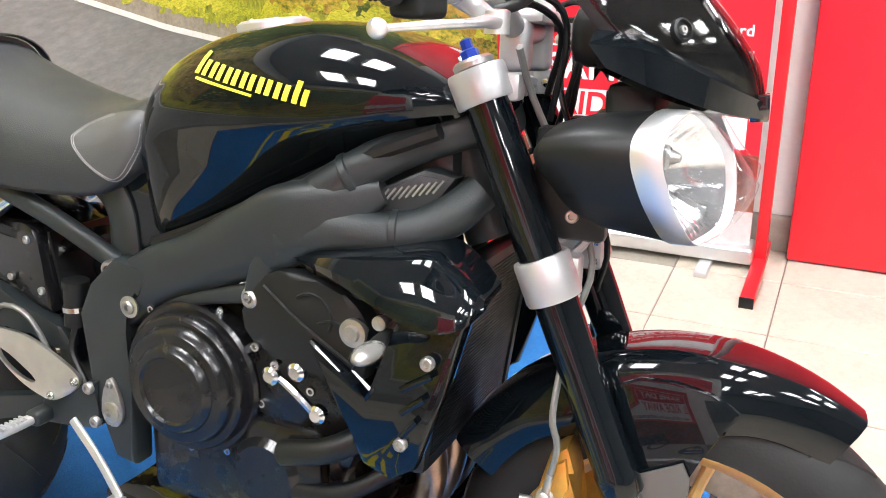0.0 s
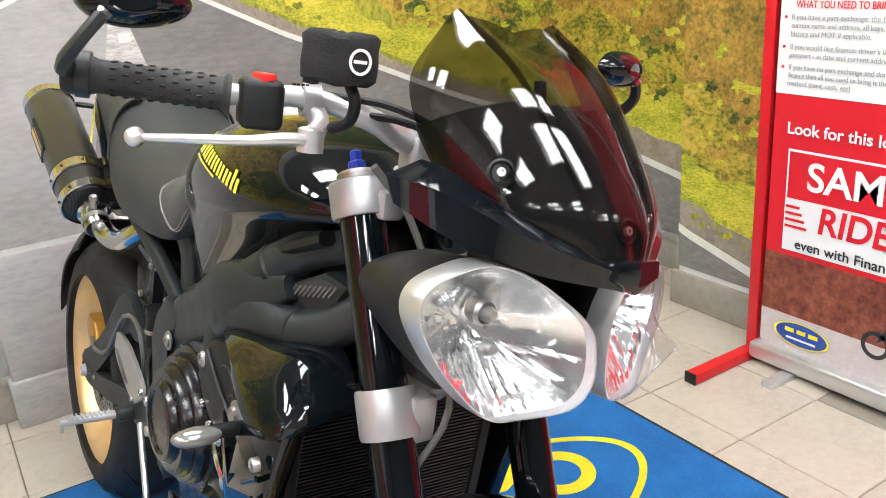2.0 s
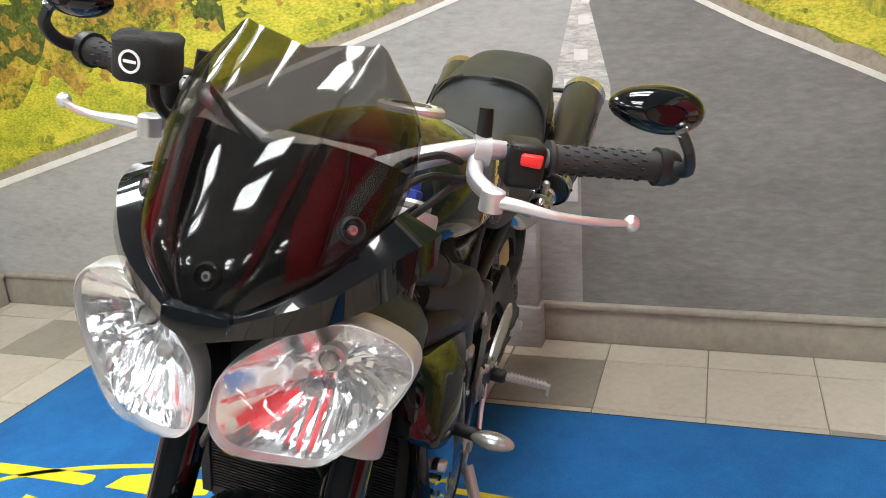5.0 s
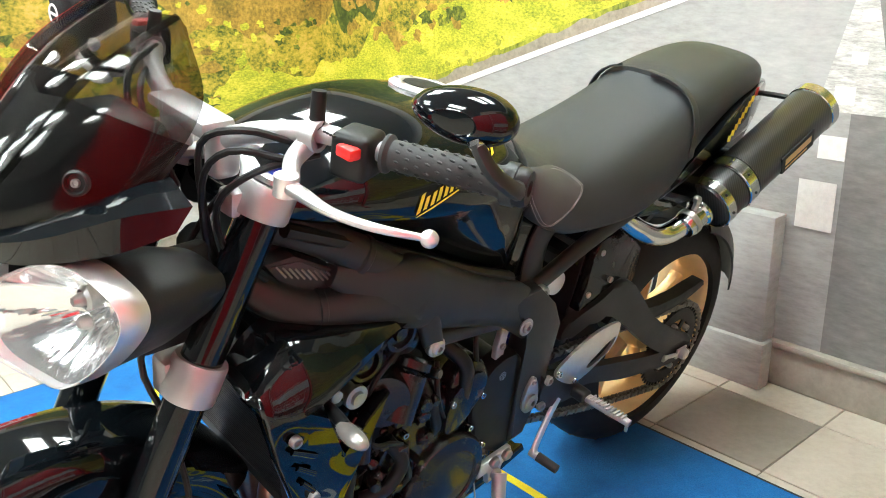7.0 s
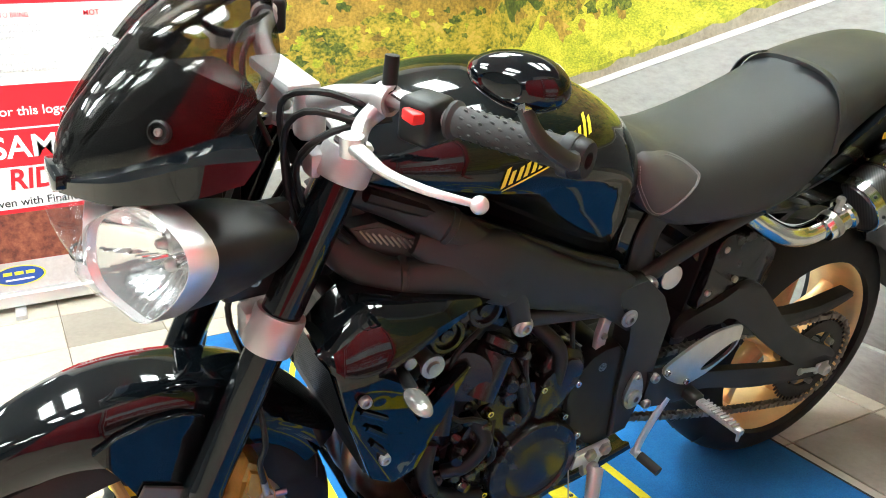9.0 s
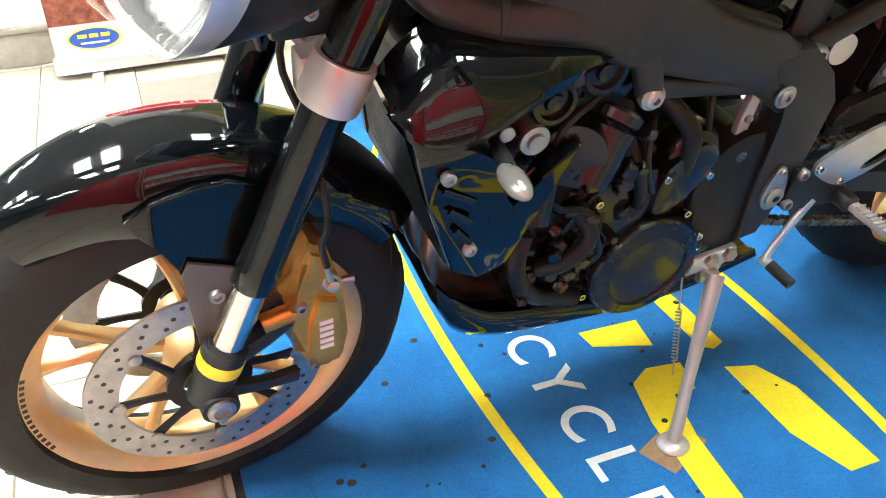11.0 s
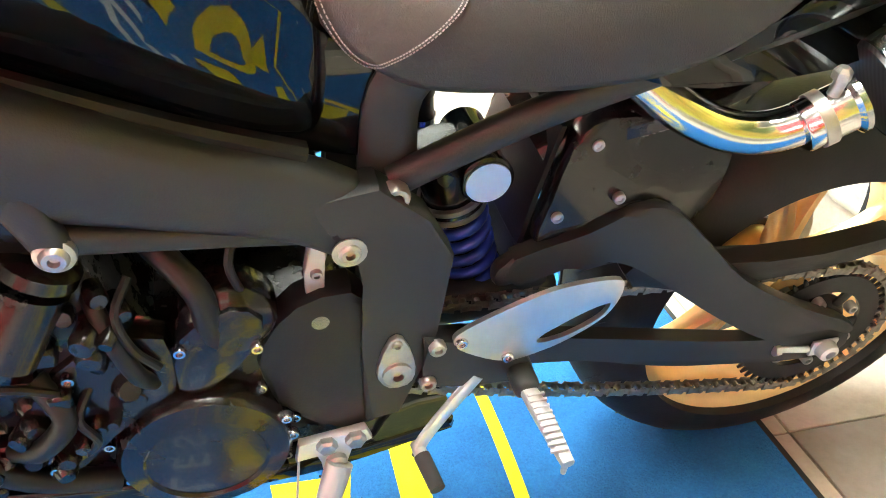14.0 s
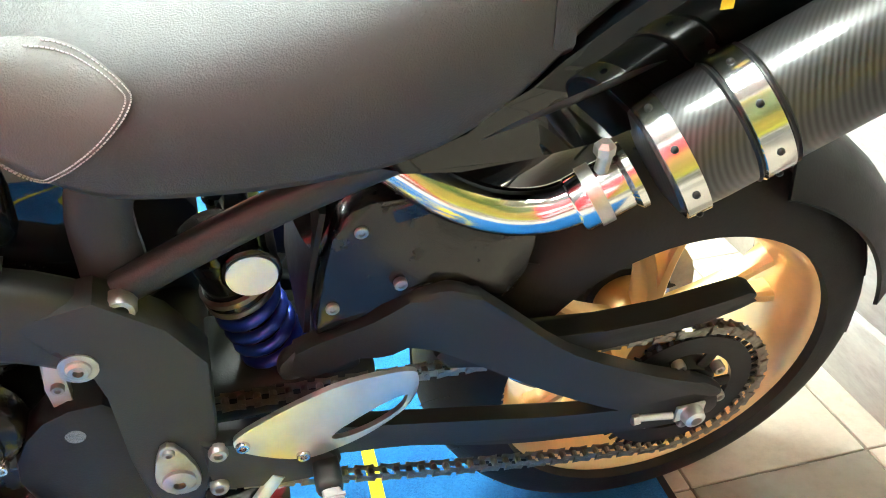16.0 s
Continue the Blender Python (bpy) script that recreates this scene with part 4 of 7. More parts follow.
bm = B()
plate(bm, [(0.30, 0.50), (0.20, 0.475), (0.05, 0.468), (-0.05, 0.482), (-0.056, 0.468), (-0.045, 0.458), (0.05, 0.442), (0.18, 0.44), (0.30, 0.46)], 0.066, 0.097, 0.006, 2)
p_("chain_guard", bm, PLASTIC, "black plastic chain guard")

# -- hugger --
bm = B()
loops = []
for i in range(17):
    a = radians(108 + 60 * i / 16)
    r, w = 0.334, 0.094 + 0.006 * math.sin(i / 16 * math.pi)
    lp = []
    for j in range(9):
        u = (j / 8 - 0.5) * 2
        rr = r + 0.014 * (1 - u * u) - 0.05 * abs(u) ** 4
        lp.append((rr, u * w - 0.028))
    ring = [V(RW.x + q * math.cos(a), y, RW.z + q * math.sin(a)) for q, y in lp] + [V(RW.x + (q - 0.004) * math.cos(a), y * 0.97 - 0.001, RW.z + (q - 0.004) * math.sin(a)) for q, y in reversed(lp)]
    loops.append(ring)
rings(bm, loops)
hug = p_("rear_hugger", bm, PLASTIC, "matt black rear wheel hugger")
bm = B()
for sd in (1, -1):
    y0, y1 = (0.072, 0.1) if sd > 0 else (-0.1, -0.072)
    plate(bm, [(0.43, 0.552), (0.421, 0.601), (0.403, 0.66), (0.384, 0.684), (0.343, 0.688), (0.281, 0.668), (0.20, 0.618), (0.212, 0.557), (0.238, 0.53), (0.279, 0.572), (0.313, 0.589), (0.346, 0.59), (0.385, 0.567)], y0, y1, 0.006, 2, (lambda x, z, sd=sd: -sd * (0.25 * max(0.0, 0.33 - x) + 0.15 * max(0.0, z - 0.60))))
pp("hugger_side", bm, ENGLOSS, "matt black hugger side panel", hug)
bm = B()
for sd in (1, -1):
    for x, z, y in ((0.412, 0.585, 0.1005), (0.347, 0.60, 0.1005), (0.378, 0.662, 0.0905)):
        bolt(bm, (x, sd * y, z), (0, sd, 0), 0.0065, 0.0025)
pp("hugger_bolt", bm, STEEL, "", hug)
bm = B()
sweep(bm, [(0.438, 0, 0.535), (0.428, 0, 0.60), (0.408, 0, 0.675)], [(0.078, 0.006), (0.08, 0.006), (0.074, 0.006)], 12, 0.6, 4)
p_("hugger_front", bm, PLASTIC, "matt black front wall of the hugger", hug)

bm = B()
sweep(bm, [(0.42, 0, 0.63), (0.36, 0, 0.664), (0.28, 0, 0.683), (0.20, 0, 0.712), (0.15, 0, 0.738)], [(0.07, 0.03), (0.085, 0.028), (0.088, 0.026), (0.08, 0.022), (0.05, 0.014)], 18, 0.75, 5)
p_("inner_mudguard", bm, ENGLOSS, "smooth black inner mudguard under the seat")

# -- rear shock --
S0, S1 = V(0.515, 0.012, 0.63), V(0.462, 0.012, 0.42)
ax = (S1 - S0).normalized()
bm = B()
cyl(bm, S0, S0 + ax * 0.075, 0.03, 0.03, 24)
lathe(bm, [(0.02, 0.07), (0.034, 0.07), (0.036, 0.078), (0.036, 0.088), (0.03, 0.092), (0.02, 0.092)], S0, ax, 28, False, True)
cyl(bm, S0 + ax * 0.09, S1, 0.014)
shock = p_("shock_absorber", bm, ENGLOSS, "rear shock absorber with a blue spring")
bm = B()
lathe(bm, [(0.033, 0.066), (0.037, 0.068), (0.037, 0.074), (0.033, 0.076)], S0, ax, 28, False, True)
lathe(bm, [(0.033, 0.079), (0.0375, 0.081), (0.0375, 0.087), (0.033, 0.089)], S0, ax, 28, False, True)
pp("preload_ring", bm, STEEL, "bright preload ring", shock)
bm = B()
u = ax.cross(V(0, 1, 0)).normalized()
v = ax.cross(u)
coil = [S0 + ax * (0.088 + 0.115 * i / 90) + (u * math.cos(i / 90 * 11 * math.pi) + v * math.sin(i / 90 * 11 * math.pi)) * 0.031 for i in range(91)]
sweep(bm, coil, 0.0068, 10, 1, 1)
p_("spring", bm, BLUE, "blue coil spring", shock)
bm = B()
cyl(bm, (0.478, -0.03, 0.615), (0.478, 0.064, 0.615), 0.026, None, 28)
lathe(bm, [(0.026, 0.058), (0.028, 0.06), (0.028, 0.066), (0.025, 0.068)], (0.478, 0, 0.615), (0, 1, 0), 28)
p_("reservoir", bm, GLOSS, "black shock reservoir", shock)
bm = B()
lathe(bm, [(0.024, 0.0685), (0.0235, 0.0705), (0.001, 0.0708)], (0.478, 0, 0.615), (0, 1, 0), 32)
p_("reservoir_cap", bm, ALLOY, "brushed silver reservoir cap", shock)

# -- frame --
for sd in (1, -1):
    bm = B()
    sweep(bm, [(1.13, sd * 0.055, 0.897), (1.05, sd * 0.088, 0.866), (0.985, sd * 0.112, 0.828), (0.92, sd * 0.128, 0.782)], [(0.025, 0.027), (0.025, 0.026), (0.026, 0.027), (0.027, 0.03)], 16, 0.85)
    sweep(bm, [(1.135, sd * 0.055, 0.815), (1.105, sd * 0.08, 0.785), (1.055, sd * 0.104, 0.763), (0.985, sd * 0.124, 0.763), (0.90, sd * 0.135, 0.755)], [(0.022, 0.024), (0.024, 0.026), (0.026, 0.026), (0.027, 0.03), (0.026, 0.04)], 16, 0.85)
    sweep(bm, [(1.03, sd * 0.108, 0.812), (0.93, sd * 0.132, 0.772), (0.86, sd * 0.132, 0.738), (0.76, sd * 0.12, 0.692), (0.66, sd * 0.108, 0.65), (0.585, sd * 0.104, 0.595)],
          [(0.016, 0.016), (0.028, 0.05), (0.026, 0.05), (0.024, 0.042), (0.023, 0.042), (0.022, 0.04)], 16, 0.62)
    a, b = sorted((sd * 0.092, sd * 0.132))
    plate(bm, [(0.665, 0.662), (0.60, 0.672), (0.552, 0.628), (0.526, 0.578), (0.537, 0.475), (0.548, 0.44), (0.575, 0.352), (0.614, 0.346), (0.618, 0.47), (0.608, 0.56), (0.614, 0.602), (0.645, 0.622)], a, b, 0.008)
    sweep(bm, [(0.955, sd * 0.13, 0.745), (0.915, sd * 0.14, 0.745), (0.882, sd * 0.146, 0.715), (0.862, sd * 0.146, 0.663)], [(0.012, 0.02), (0.012, 0.024), (0.011, 0.019), (0.012, 0.016)], 12, 0.7)
    sweep(bm, [(0.865, sd * 0.142, 0.668), (0.76, sd * 0.125, 0.64), (0.65, sd * 0.105, 0.612)], [(0.009, 0.014), (0.009, 0.011), (0.009, 0.014)], 12, 0.7)
    for c_, d_, r_ in (((0.985, sd * 0.112, 0.828), (0.82, -sd * 0.28, 0.49), 0.0295), ((1.045, sd * 0.107, 0.763), (0.97, -sd * 0.25, 0.03), 0.0285)):
        lathe(bm, [(r_ - 0.004, -0.007), (r_, -0.004), (r_, 0.004), (r_ - 0.004, 0.007)], c_, d_, 24, False, True)
    fr = p_("frame_spar", bm, SATIN, "satin black twin-tube aluminium frame")
    bm = B()
    lathe(bm, [(0.016, -0.006), (0.017, 0.0), (0.016, 0.004), (0.012, 0.006), (0.011, 0.009), (0.009, 0.011), (0.005, 0.011), (0.004, 0.006)], (0.862, sd * 0.152, 0.662), (0, sd, 0), 24)
    bolt(bm, (0.583, sd * 0.114, 0.652), (0, sd, 0), 0.0135, 0.012)
    lathe(bm, [(0.016, 0.0), (0.0165, 0.003), (0.011, 0.0035), (0.0105, 0.006), (0.008, 0.008), (0.0045, 0.008), (0.004, 0.003)], (0.628, sd * 0.131, 0.605), (0, sd, 0), 18)
    pp("frame_bolt", bm, STEEL, "bright frame bolt", fr)
    # pivot plate with two bolts
    bm = B()
    a, b = sorted((sd * 0.132, sd * 0.139))
    plate(bm, [(0.57, 0.409), (0.59, 0.408), (0.602, 0.425), (0.602, 0.445), (0.59, 0.482), (0.576, 0.482), (0.564, 0.448), (0.562, 0.425)], a, b, 0.002, 2)
    lathe(bm, [(0.016, 0), (0.016, 0.005), (0.011, 0.008), (0.006, 0.008), (0.005, 0.002)], (0.582, sd * 0.138, 0.432), (0, sd, 0), 20)
    bolt(bm, (0.583, sd * 0.139, 0.476), (0, sd, 0), 0.006, 0.004)
    p_("pivot_plate", bm, STEEL, "silver swingarm pivot plate", fr)
    bm = B()
    sweep(bm, [(0.583, sd * 0.10, 0.655), (0.46, sd * 0.105, 0.712), (0.33, sd * 0.11, 0.758), (0.16, sd * 0.10, 0.80), (0.0, sd * 0.07, 0.845)], [(0.013, 0.016)] * 5, 14, 0.9)
    sweep(bm, [(0.585, sd * 0.085, 0.66), (0.578, sd * 0.085, 0.74), (0.53, sd * 0.09, 0.80)], [(0.012, 0.028), (0.012, 0.026), (0.012, 0.03)], 12, 0.7)
    sweep(bm, [(0.37, sd * 0.108, 0.747), (0.355, sd * 0.10, 0.775), (0.36, sd * 0.08, 0.79)], [(0.01, 0.018)] * 3, 10, 0.8)
    p_("subframe_tube", bm, SATIN, "satin black subframe tube")
    # air duct panel with its mesh in the fork of the frame
    bm = B()
    a, b = sorted((sd * 0.085, sd * 0.118))
    away = lambda x, z, sd=sd: -sd * 0.34 * max(0, x - 1.0)
    plate(bm, [(1.112, 0.832), (1.075, 0.842), (1.025, 0.816), (0.98, 0.788), (1.01, 0.777), (1.075, 0.78)], a, b, 0.007, 0, away)
    duct = p_("air_duct", bm, SATIN, "black air duct panel")
    # thin black plate on the closed panel, for the shade inside the duct mouth
    bm = B()
    a, b = sorted((sd * 0.1175, sd * 0.1195))
    plate(bm, [(1.105, 0.829), (1.07, 0.834), (1.028, 0.811), (1.055, 0.806)], a, b, 0.0005, 0, away)
    p_("duct_shade", bm, PRINT_BLACK, "dark plate painted as the shade inside the duct", duct)
    bm = B()
    for i in range(9):
        x = 1.098 - 0.0078 * i
        z = 0.829 - 0.35 * (1.098 - x) * 0.6
        cyl(bm, (x, sd * 0.1202 + away(x, z), z), (x - 0.012, sd * 0.1202 + away(x - 0.012, z), z - 0.016), 0.0015, None, 6)
    pp("duct_mesh", bm, STEEL, "silver mesh", duct)

# head stock
bm = B()
axis_dir = V(-math.sin(RAKE), 0, math.cos(RAKE))
c0 = V(1.10, 0, 0.83)
cyl(bm, c0 - axis_dir * 0.09, c0 + axis_dir * 0.10, 0.04, None, 24)
box(bm, (1.0, -0.06, 0.79), (1.1, 0.06, 0.88), 0.015)
p_("steering_head", bm, SATIN)

# -- engine --
bm = B()
box(bm, (0.62, -0.115, 0.29), (0.98, 0.115, 0.50), 0.03, 3)
tilt = Matrix.Translation((0.90, 0, 0.48)) @ Matrix.Rotation(radians(22), 4, "Y")
engine = p_("engine", bm, ENGINE, "black three-cylinder engine")
p_("sump", box(B(), (0.70, -0.09, 0.25), (0.93, 0.09, 0.31), 0.02, 2), ENGINE, "", engine)
for name, lo, hi, bv in (("cylinder_block", (-0.09, -0.125, -0.02), (0.10, 0.125, 0.14), 0.012), ("cylinder_head", (-0.10, -0.13, 0.145), (0.11, 0.13, 0.235), 0.014), ("valve_cover", (-0.08, -0.11, 0.236), (0.08, 0.11, 0.255), 0.008)):
    bm = box(B(), lo, hi, bv, 2)
    bmesh.ops.transform(bm, matrix=tilt, verts=bm.verts)
    p_(name, bm, ENGINE, "", engine)


def cover(name, c, rings_, sd, label="", mat=ENGINE, parent=None):
    bm = B()
    lathe(bm, rings_, c, (0, sd, 0), 44)
    return p_(name, bm, mat, label, parent or engine)


alt = cover("alternator_cover", (0.785, 0.10, 0.355), [(0.09, 0), (0.09, 0.038), (0.085, 0.046), (0.064, 0.052), (0.061, 0.049), (0.035, 0.052), (0.012, 0.053), (0.002, 0.053)], 1, "gloss black round engine cover", ENGLOSS)
clu = cover("clutch_cover", (0.735, -0.10, 0.515), [(0.113, 0), (0.113, 0.03), (0.109, 0.035), (0.102, 0.035), (0.10, 0.05), (0.096, 0.054), (0.088, 0.054), (0.085, 0.064), (0.08, 0.069), (0.066, 0.07), (0.063, 0.077), (0.059, 0.081), (0.05, 0.082), (0.047, 0.078), (0.002, 0.0785)], -1, "gloss black round clutch cover with stepped rings", ENGLOSS)
bm = B()
plate(bm, [(0.60, 0.52), (0.655, 0.545), (0.70, 0.515), (0.722, 0.46), (0.705, 0.395), (0.665, 0.345), (0.60, 0.335)], 0.085, 0.125, 0.01, 2)
p_("sprocket_cover", bm, PLASTIC, "matt black front sprocket cover", engine)
bm = B()
plate(bm, [(0.80, 0.45), (0.835, 0.445), (0.90, 0.36), (0.93, 0.35), (0.95, 0.40), (0.93, 0.47), (0.87, 0.53), (0.80, 0.53)], 0.10, 0.135, 0.012, 2)
plate(bm, [(0.72, 0.50), (0.77, 0.45), (0.80, 0.46), (0.79, 0.53), (0.74, 0.56), (0.71, 0.54)], 0.10, 0.14, 0.012, 2)
pp("crankcase_boss", bm, ENGLOSS, "gloss black crankcase bosses", engine)
bm = B()
plate(bm, [(0.845, 0.645), (0.865, 0.60), (0.93, 0.585), (0.985, 0.575), (1.03, 0.585), (1.035, 0.66), (1.0, 0.69), (0.93, 0.71), (0.885, 0.70)], -0.16, -0.125, 0.012, 2)
cam_cover = p_("cam_chain_cover", bm, PLASTIC, "black side cover of the cylinder block", engine)
bm = B()
cyl(bm, (0.94, 0.12, 0.595), (0.955, 0.155, 0.60), 0.05, 0.04, 28)
cyl(bm, (0.96, 0.10, 0.60), (0.99, 0.14, 0.50), 0.03, 0.026, 20)
p_("water_pump", bm, ENGLOSS, "gloss black side housing", engine)
# hoses and cables on the left of the engine
for path, r, mat in (
        ([(0.86, 0.11, 0.60), (0.845, 0.14, 0.55), (0.83, 0.145, 0.50), (0.82, 0.13, 0.47)], 0.009, PLASTIC),
        ([(0.80, 0.10, 0.62), (0.765, 0.13, 0.58), (0.76, 0.13, 0.53), (0.75, 0.12, 0.48)], 0.013, PLASTIC),
        ([(0.92, 0.13, 0.50), (0.90, 0.15, 0.46), (0.93, 0.15, 0.42), (0.96, 0.13, 0.40)], 0.012, PLASTIC),
        ([(0.99, 0.13, 0.47), (1.0, 0.14, 0.42), (0.96, 0.13, 0.35), (0.88, 0.12, 0.31)], 0.014, PLASTIC),
        ([(1.10, 0.12, 0.52), (1.03, 0.14, 0.50), (0.97, 0.13, 0.53)], 0.016, PLASTIC),
        ([(0.95, 0.11, 0.67), (0.90, 0.12, 0.64), (0.86, 0.11, 0.62)], 0.012, PLASTIC),
        ([(1.03, -0.12, 0.50), (0.97, -0.15, 0.47), (0.90, -0.15, 0.45)], 0.018, PLASTIC),
        ([(1.05, -0.10, 0.44), (0.98, -0.13, 0.40), (0.88, -0.13, 0.38)], 0.013, PLASTIC)):
    p_("hose", sweep(B(), path, r, 10), mat, "", engine)
bm = B()
rnd = random.Random(7)
for x, z in ((0.88, 0.43), (0.895, 0.405), (0.915, 0.385), (0.90, 0.45), (0.935, 0.44), (0.925, 0.365), (0.945, 0.39)):
    lathe(bm, [(0.013, 0), (0.013, 0.01), (0.008, 0.018), (0.003, 0.018)], (x, 0.13, z), (rnd.uniform(-0.3, 0.3), 1, rnd.uniform(-0.2, 0.4)), 12)
pp("connector", bm, ENGLOSS, "", engine)
bm = B()
for i in range(9):
    a = 2 * math.pi * i / 9 + 0.2
    bolt(bm, (0.785 + 0.096 * math.cos(a), 0.122, 0.355 + 0.096 * math.sin(a)), (0, 1, 0), 0.0065, 0.006)
for x, z in ((0.72, 0.505), (0.79, 0.515), (0.70, 0.39), (0.695, 0.36), (0.84, 0.47), (0.93, 0.37), (0.89, 0.50), (0.965, 0.545)):
    bolt(bm, (x, 0.138, z), (0, 1, 0), 0.0065, 0.005)
for i in range(11):
    a = 2 * math.pi * i / 11
    bolt(bm, (0.735 + 0.117 * math.cos(a), -0.118, 0.515 + 0.117 * math.sin(a)), (0, -1, 0), 0.0065, 0.006)
for x, z in ((0.86, 0.665), (0.87, 0.60), (0.98, 0.585), (1.02, 0.66), (0.90, 0.58), (0.93, 0.535), (0.985, 0.52), (0.85, 0.50), (0.86, 0.42), (0.90, 0.44)):
    bolt(bm, (x, -0.158 if z > 0.55 else -0.122, z), (0, -1, 0), 0.007, 0.006)
pp("engine_bolt", bm, CHROME, "", engine)
bm = B()
box(bm, (0.82, -0.135, 0.34), (0.95, -0.10, 0.48), 0.015)
lathe(bm, [(0.055, 0), (0.055, 0.02), (0.045, 0.03), (0.002, 0.03)], (0.86, -0.115, 0.40), (0, -1, 0), 30)
p_("lower_engine_cover", bm, ENGLOSS, "gloss black lower engine cover", engine)
bm = B()
sweep(bm, [(0.895, -0.15, 0.56), (0.93, -0.158, 0.545), (0.955, -0.158, 0.525)], 0.006, 8)
for x, z in ((0.89, 0.562), (0.96, 0.522), (0.93, 0.575)):
    lathe(bm, [(0.013, -0.004), (0.013, 0.005), (0.008, 0.009), (0.003, 0.009)], (x, -0.155, z), (0, -1, 0), 14)
pp("coolant_fitting", bm, CHROME, "bright pipe fitting", engine)

bm = B()
rnd = random.Random(11)
for i in range(34):
    x = rnd.uniform(0.83, 0.985)
    z = 0.62 - (x - 0.83) * 0.6 - rnd.uniform(0.0, 0.17)
    y = 0.115 + rnd.uniform(0.0, 0.03)
    d = V(rnd.uniform(-0.5, 0.5), 1, rnd.uniform(-0.3, 0.6))
    r = rnd.uniform(0.006, 0.014)
    if i % 3:
        lathe(bm, [(r, -0.015), (r, 0.008), (r * 0.75, 0.013), (r * 0.3, 0.013)], (x, y, z), d, 10)
    else:
        box(bm, (x - r, y - 0.012, z - r * 0.8), (x + r, y + 0.01, z + r * 0.8), 0.003, 1)
pp("connector", bm, ENGLOSS, "", engine)
for pts in ([(0.90, 0.125, 0.665), (0.935, 0.14, 0.66), (0.965, 0.145, 0.64), (0.975, 0.14, 0.61)], [(0.985, 0.135, 0.55), (0.96, 0.15, 0.52), (0.93, 0.15, 0.51), (0.90, 0.145, 0.49)], [(0.875, 0.13, 0.48), (0.89, 0.15, 0.455), (0.88, 0.15, 0.42), (0.895, 0.14, 0.39)],
            [(0.82, 0.12, 0.60), (0.835, 0.14, 0.575), (0.828, 0.145, 0.535), (0.81, 0.14, 0.50)], [(0.72, 0.10, 0.63), (0.735, 0.12, 0.60), (0.725, 0.12, 0.555)]):
    p_("cable", sweep(B(), pts, 0.0045, 8), PLASTIC, "", engine)
bm = B()
cyl(bm, (0.895, 0.13, 0.615), (0.93, 0.15, 0.555), 0.034, 0.03, 26)
lathe(bm, [(0.03, 0), (0.035, 0.004), (0.035, 0.016), (0.026, 0.02), (0.002, 0.022)], (0.89, 0.127, 0.62), (-0.5, -0.2, 0.85), 26)
p_("sensor_housing", bm, ENGLOSS, "gloss black barrel-shaped housing", engine)
bm = B()
for sd in (1, -1):
    cyl(bm, (0.99, sd * 0.10, 0.69), (1.02, sd * 0.145, 0.70), 0.016, None, 16)
    cyl(bm, (0.96, sd * 0.10, 0.70), (0.965, sd * 0.142, 0.705), 0.019, None, 16)
pp("cam_plug", bm, ENGINE, "", engine)
bm = B()
for r0, cx, cz in ((0.03, 0.955, 0.655), (0.03, 0.985, 0.625)):
    pts = [(cx + r0 * math.cos(q), -0.161, cz + r0 * math.sin(q)) for q in [radians(-30 + 20 * k) for k in range(9)]]
    sweep(bm, pts, 0.0022, 6)
sweep(bm, [(0.885, -0.161, 0.685), (0.94, -0.162, 0.645), (1.015, -0.161, 0.60)], 0.003, 6)
pp("embossed_line", bm, PLASTIC, "", engine)

for sd in (1, -1):
    for x, z, r in ((0.925, 0.700, 0.030), (0.985, 0.672, 0.030)):
        lobe = p_("cam_end", lathe(B(), [(r, -0.03), (r, 0.0), (r - 0.003, 0.004), (r - 0.009, 0.004), (r - 0.011, -0.002), (0.012, -0.002), (0.010, 0.003), (0.001, 0.004)], (x, sd * 0.142, z), (0, sd, 0), 28), ENGLOSS, "gloss black cam cover end", engine)
    p_("gearbox_dome", lathe(B(), [(0.046, -0.02), (0.046, 0.006), (0.040, 0.016), (0.024, 0.024), (0.004, 0.027)], (0.742, sd * 0.112, 0.528), (0, sd, 0), 28), ENGLOSS, "gloss black gearbox cover", engine) if sd > 0 else None

# -- exhaust headers and belly pan --
bm = B()
for y in (-0.075, 0.0, 0.075):
    sweep(bm, [(1.0, y, 0.53), (1.065, y, 0.50), (1.085, y * 0.95, 0.43), (1.055, y * 0.8, 0.345), (0.98, y * 0.6, 0.29), (0.85, y * 0.4, 0.265), (0.7, y * 0.3, 0.26)], 0.021, 14)
pp("exhaust_header", bm, HEADER, "heat-stained exhaust header pipes")
bm = B()
secs = []
for x, zt, zb, w in ((1.10, 0.40, 0.33, 0.118), (1.075, 0.37, 0.285, 0.125), (1.02, 0.325, 0.255, 0.127), (0.93, 0.30, 0.238, 0.126), (0.80, 0.275, 0.228, 0.122), (0.66, 0.255, 0.222, 0.11), (0.50, 0.25, 0.228, 0.085)):
    secs.append((x, zt, zb, w))
secs = catmull(secs, 4)
loops = []
for x, zt, zb, w in secs:
    outer = [V(x, -w, zt), V(x - 0.005, -w, (zt + zb) / 2), V(x - 0.01, -w * 0.9, zb + 0.012), V(x - 0.012, -w * 0.7, zb), V(x - 0.015, 0, zb - 0.004), V(x - 0.012, w * 0.7, zb), V(x - 0.01, w * 0.9, zb + 0.012), V(x - 0.005, w, (zt + zb) / 2), V(x, w, zt)]
    inner = [q + V(0, 0.004 if q.y < 0 else -0.004, 0.004) for q in reversed(outer)]
    loops.append(outer + inner)
rings(bm, loops)
p_("belly_pan", bm, GLOSS, "gloss black belly pan", None, 60)

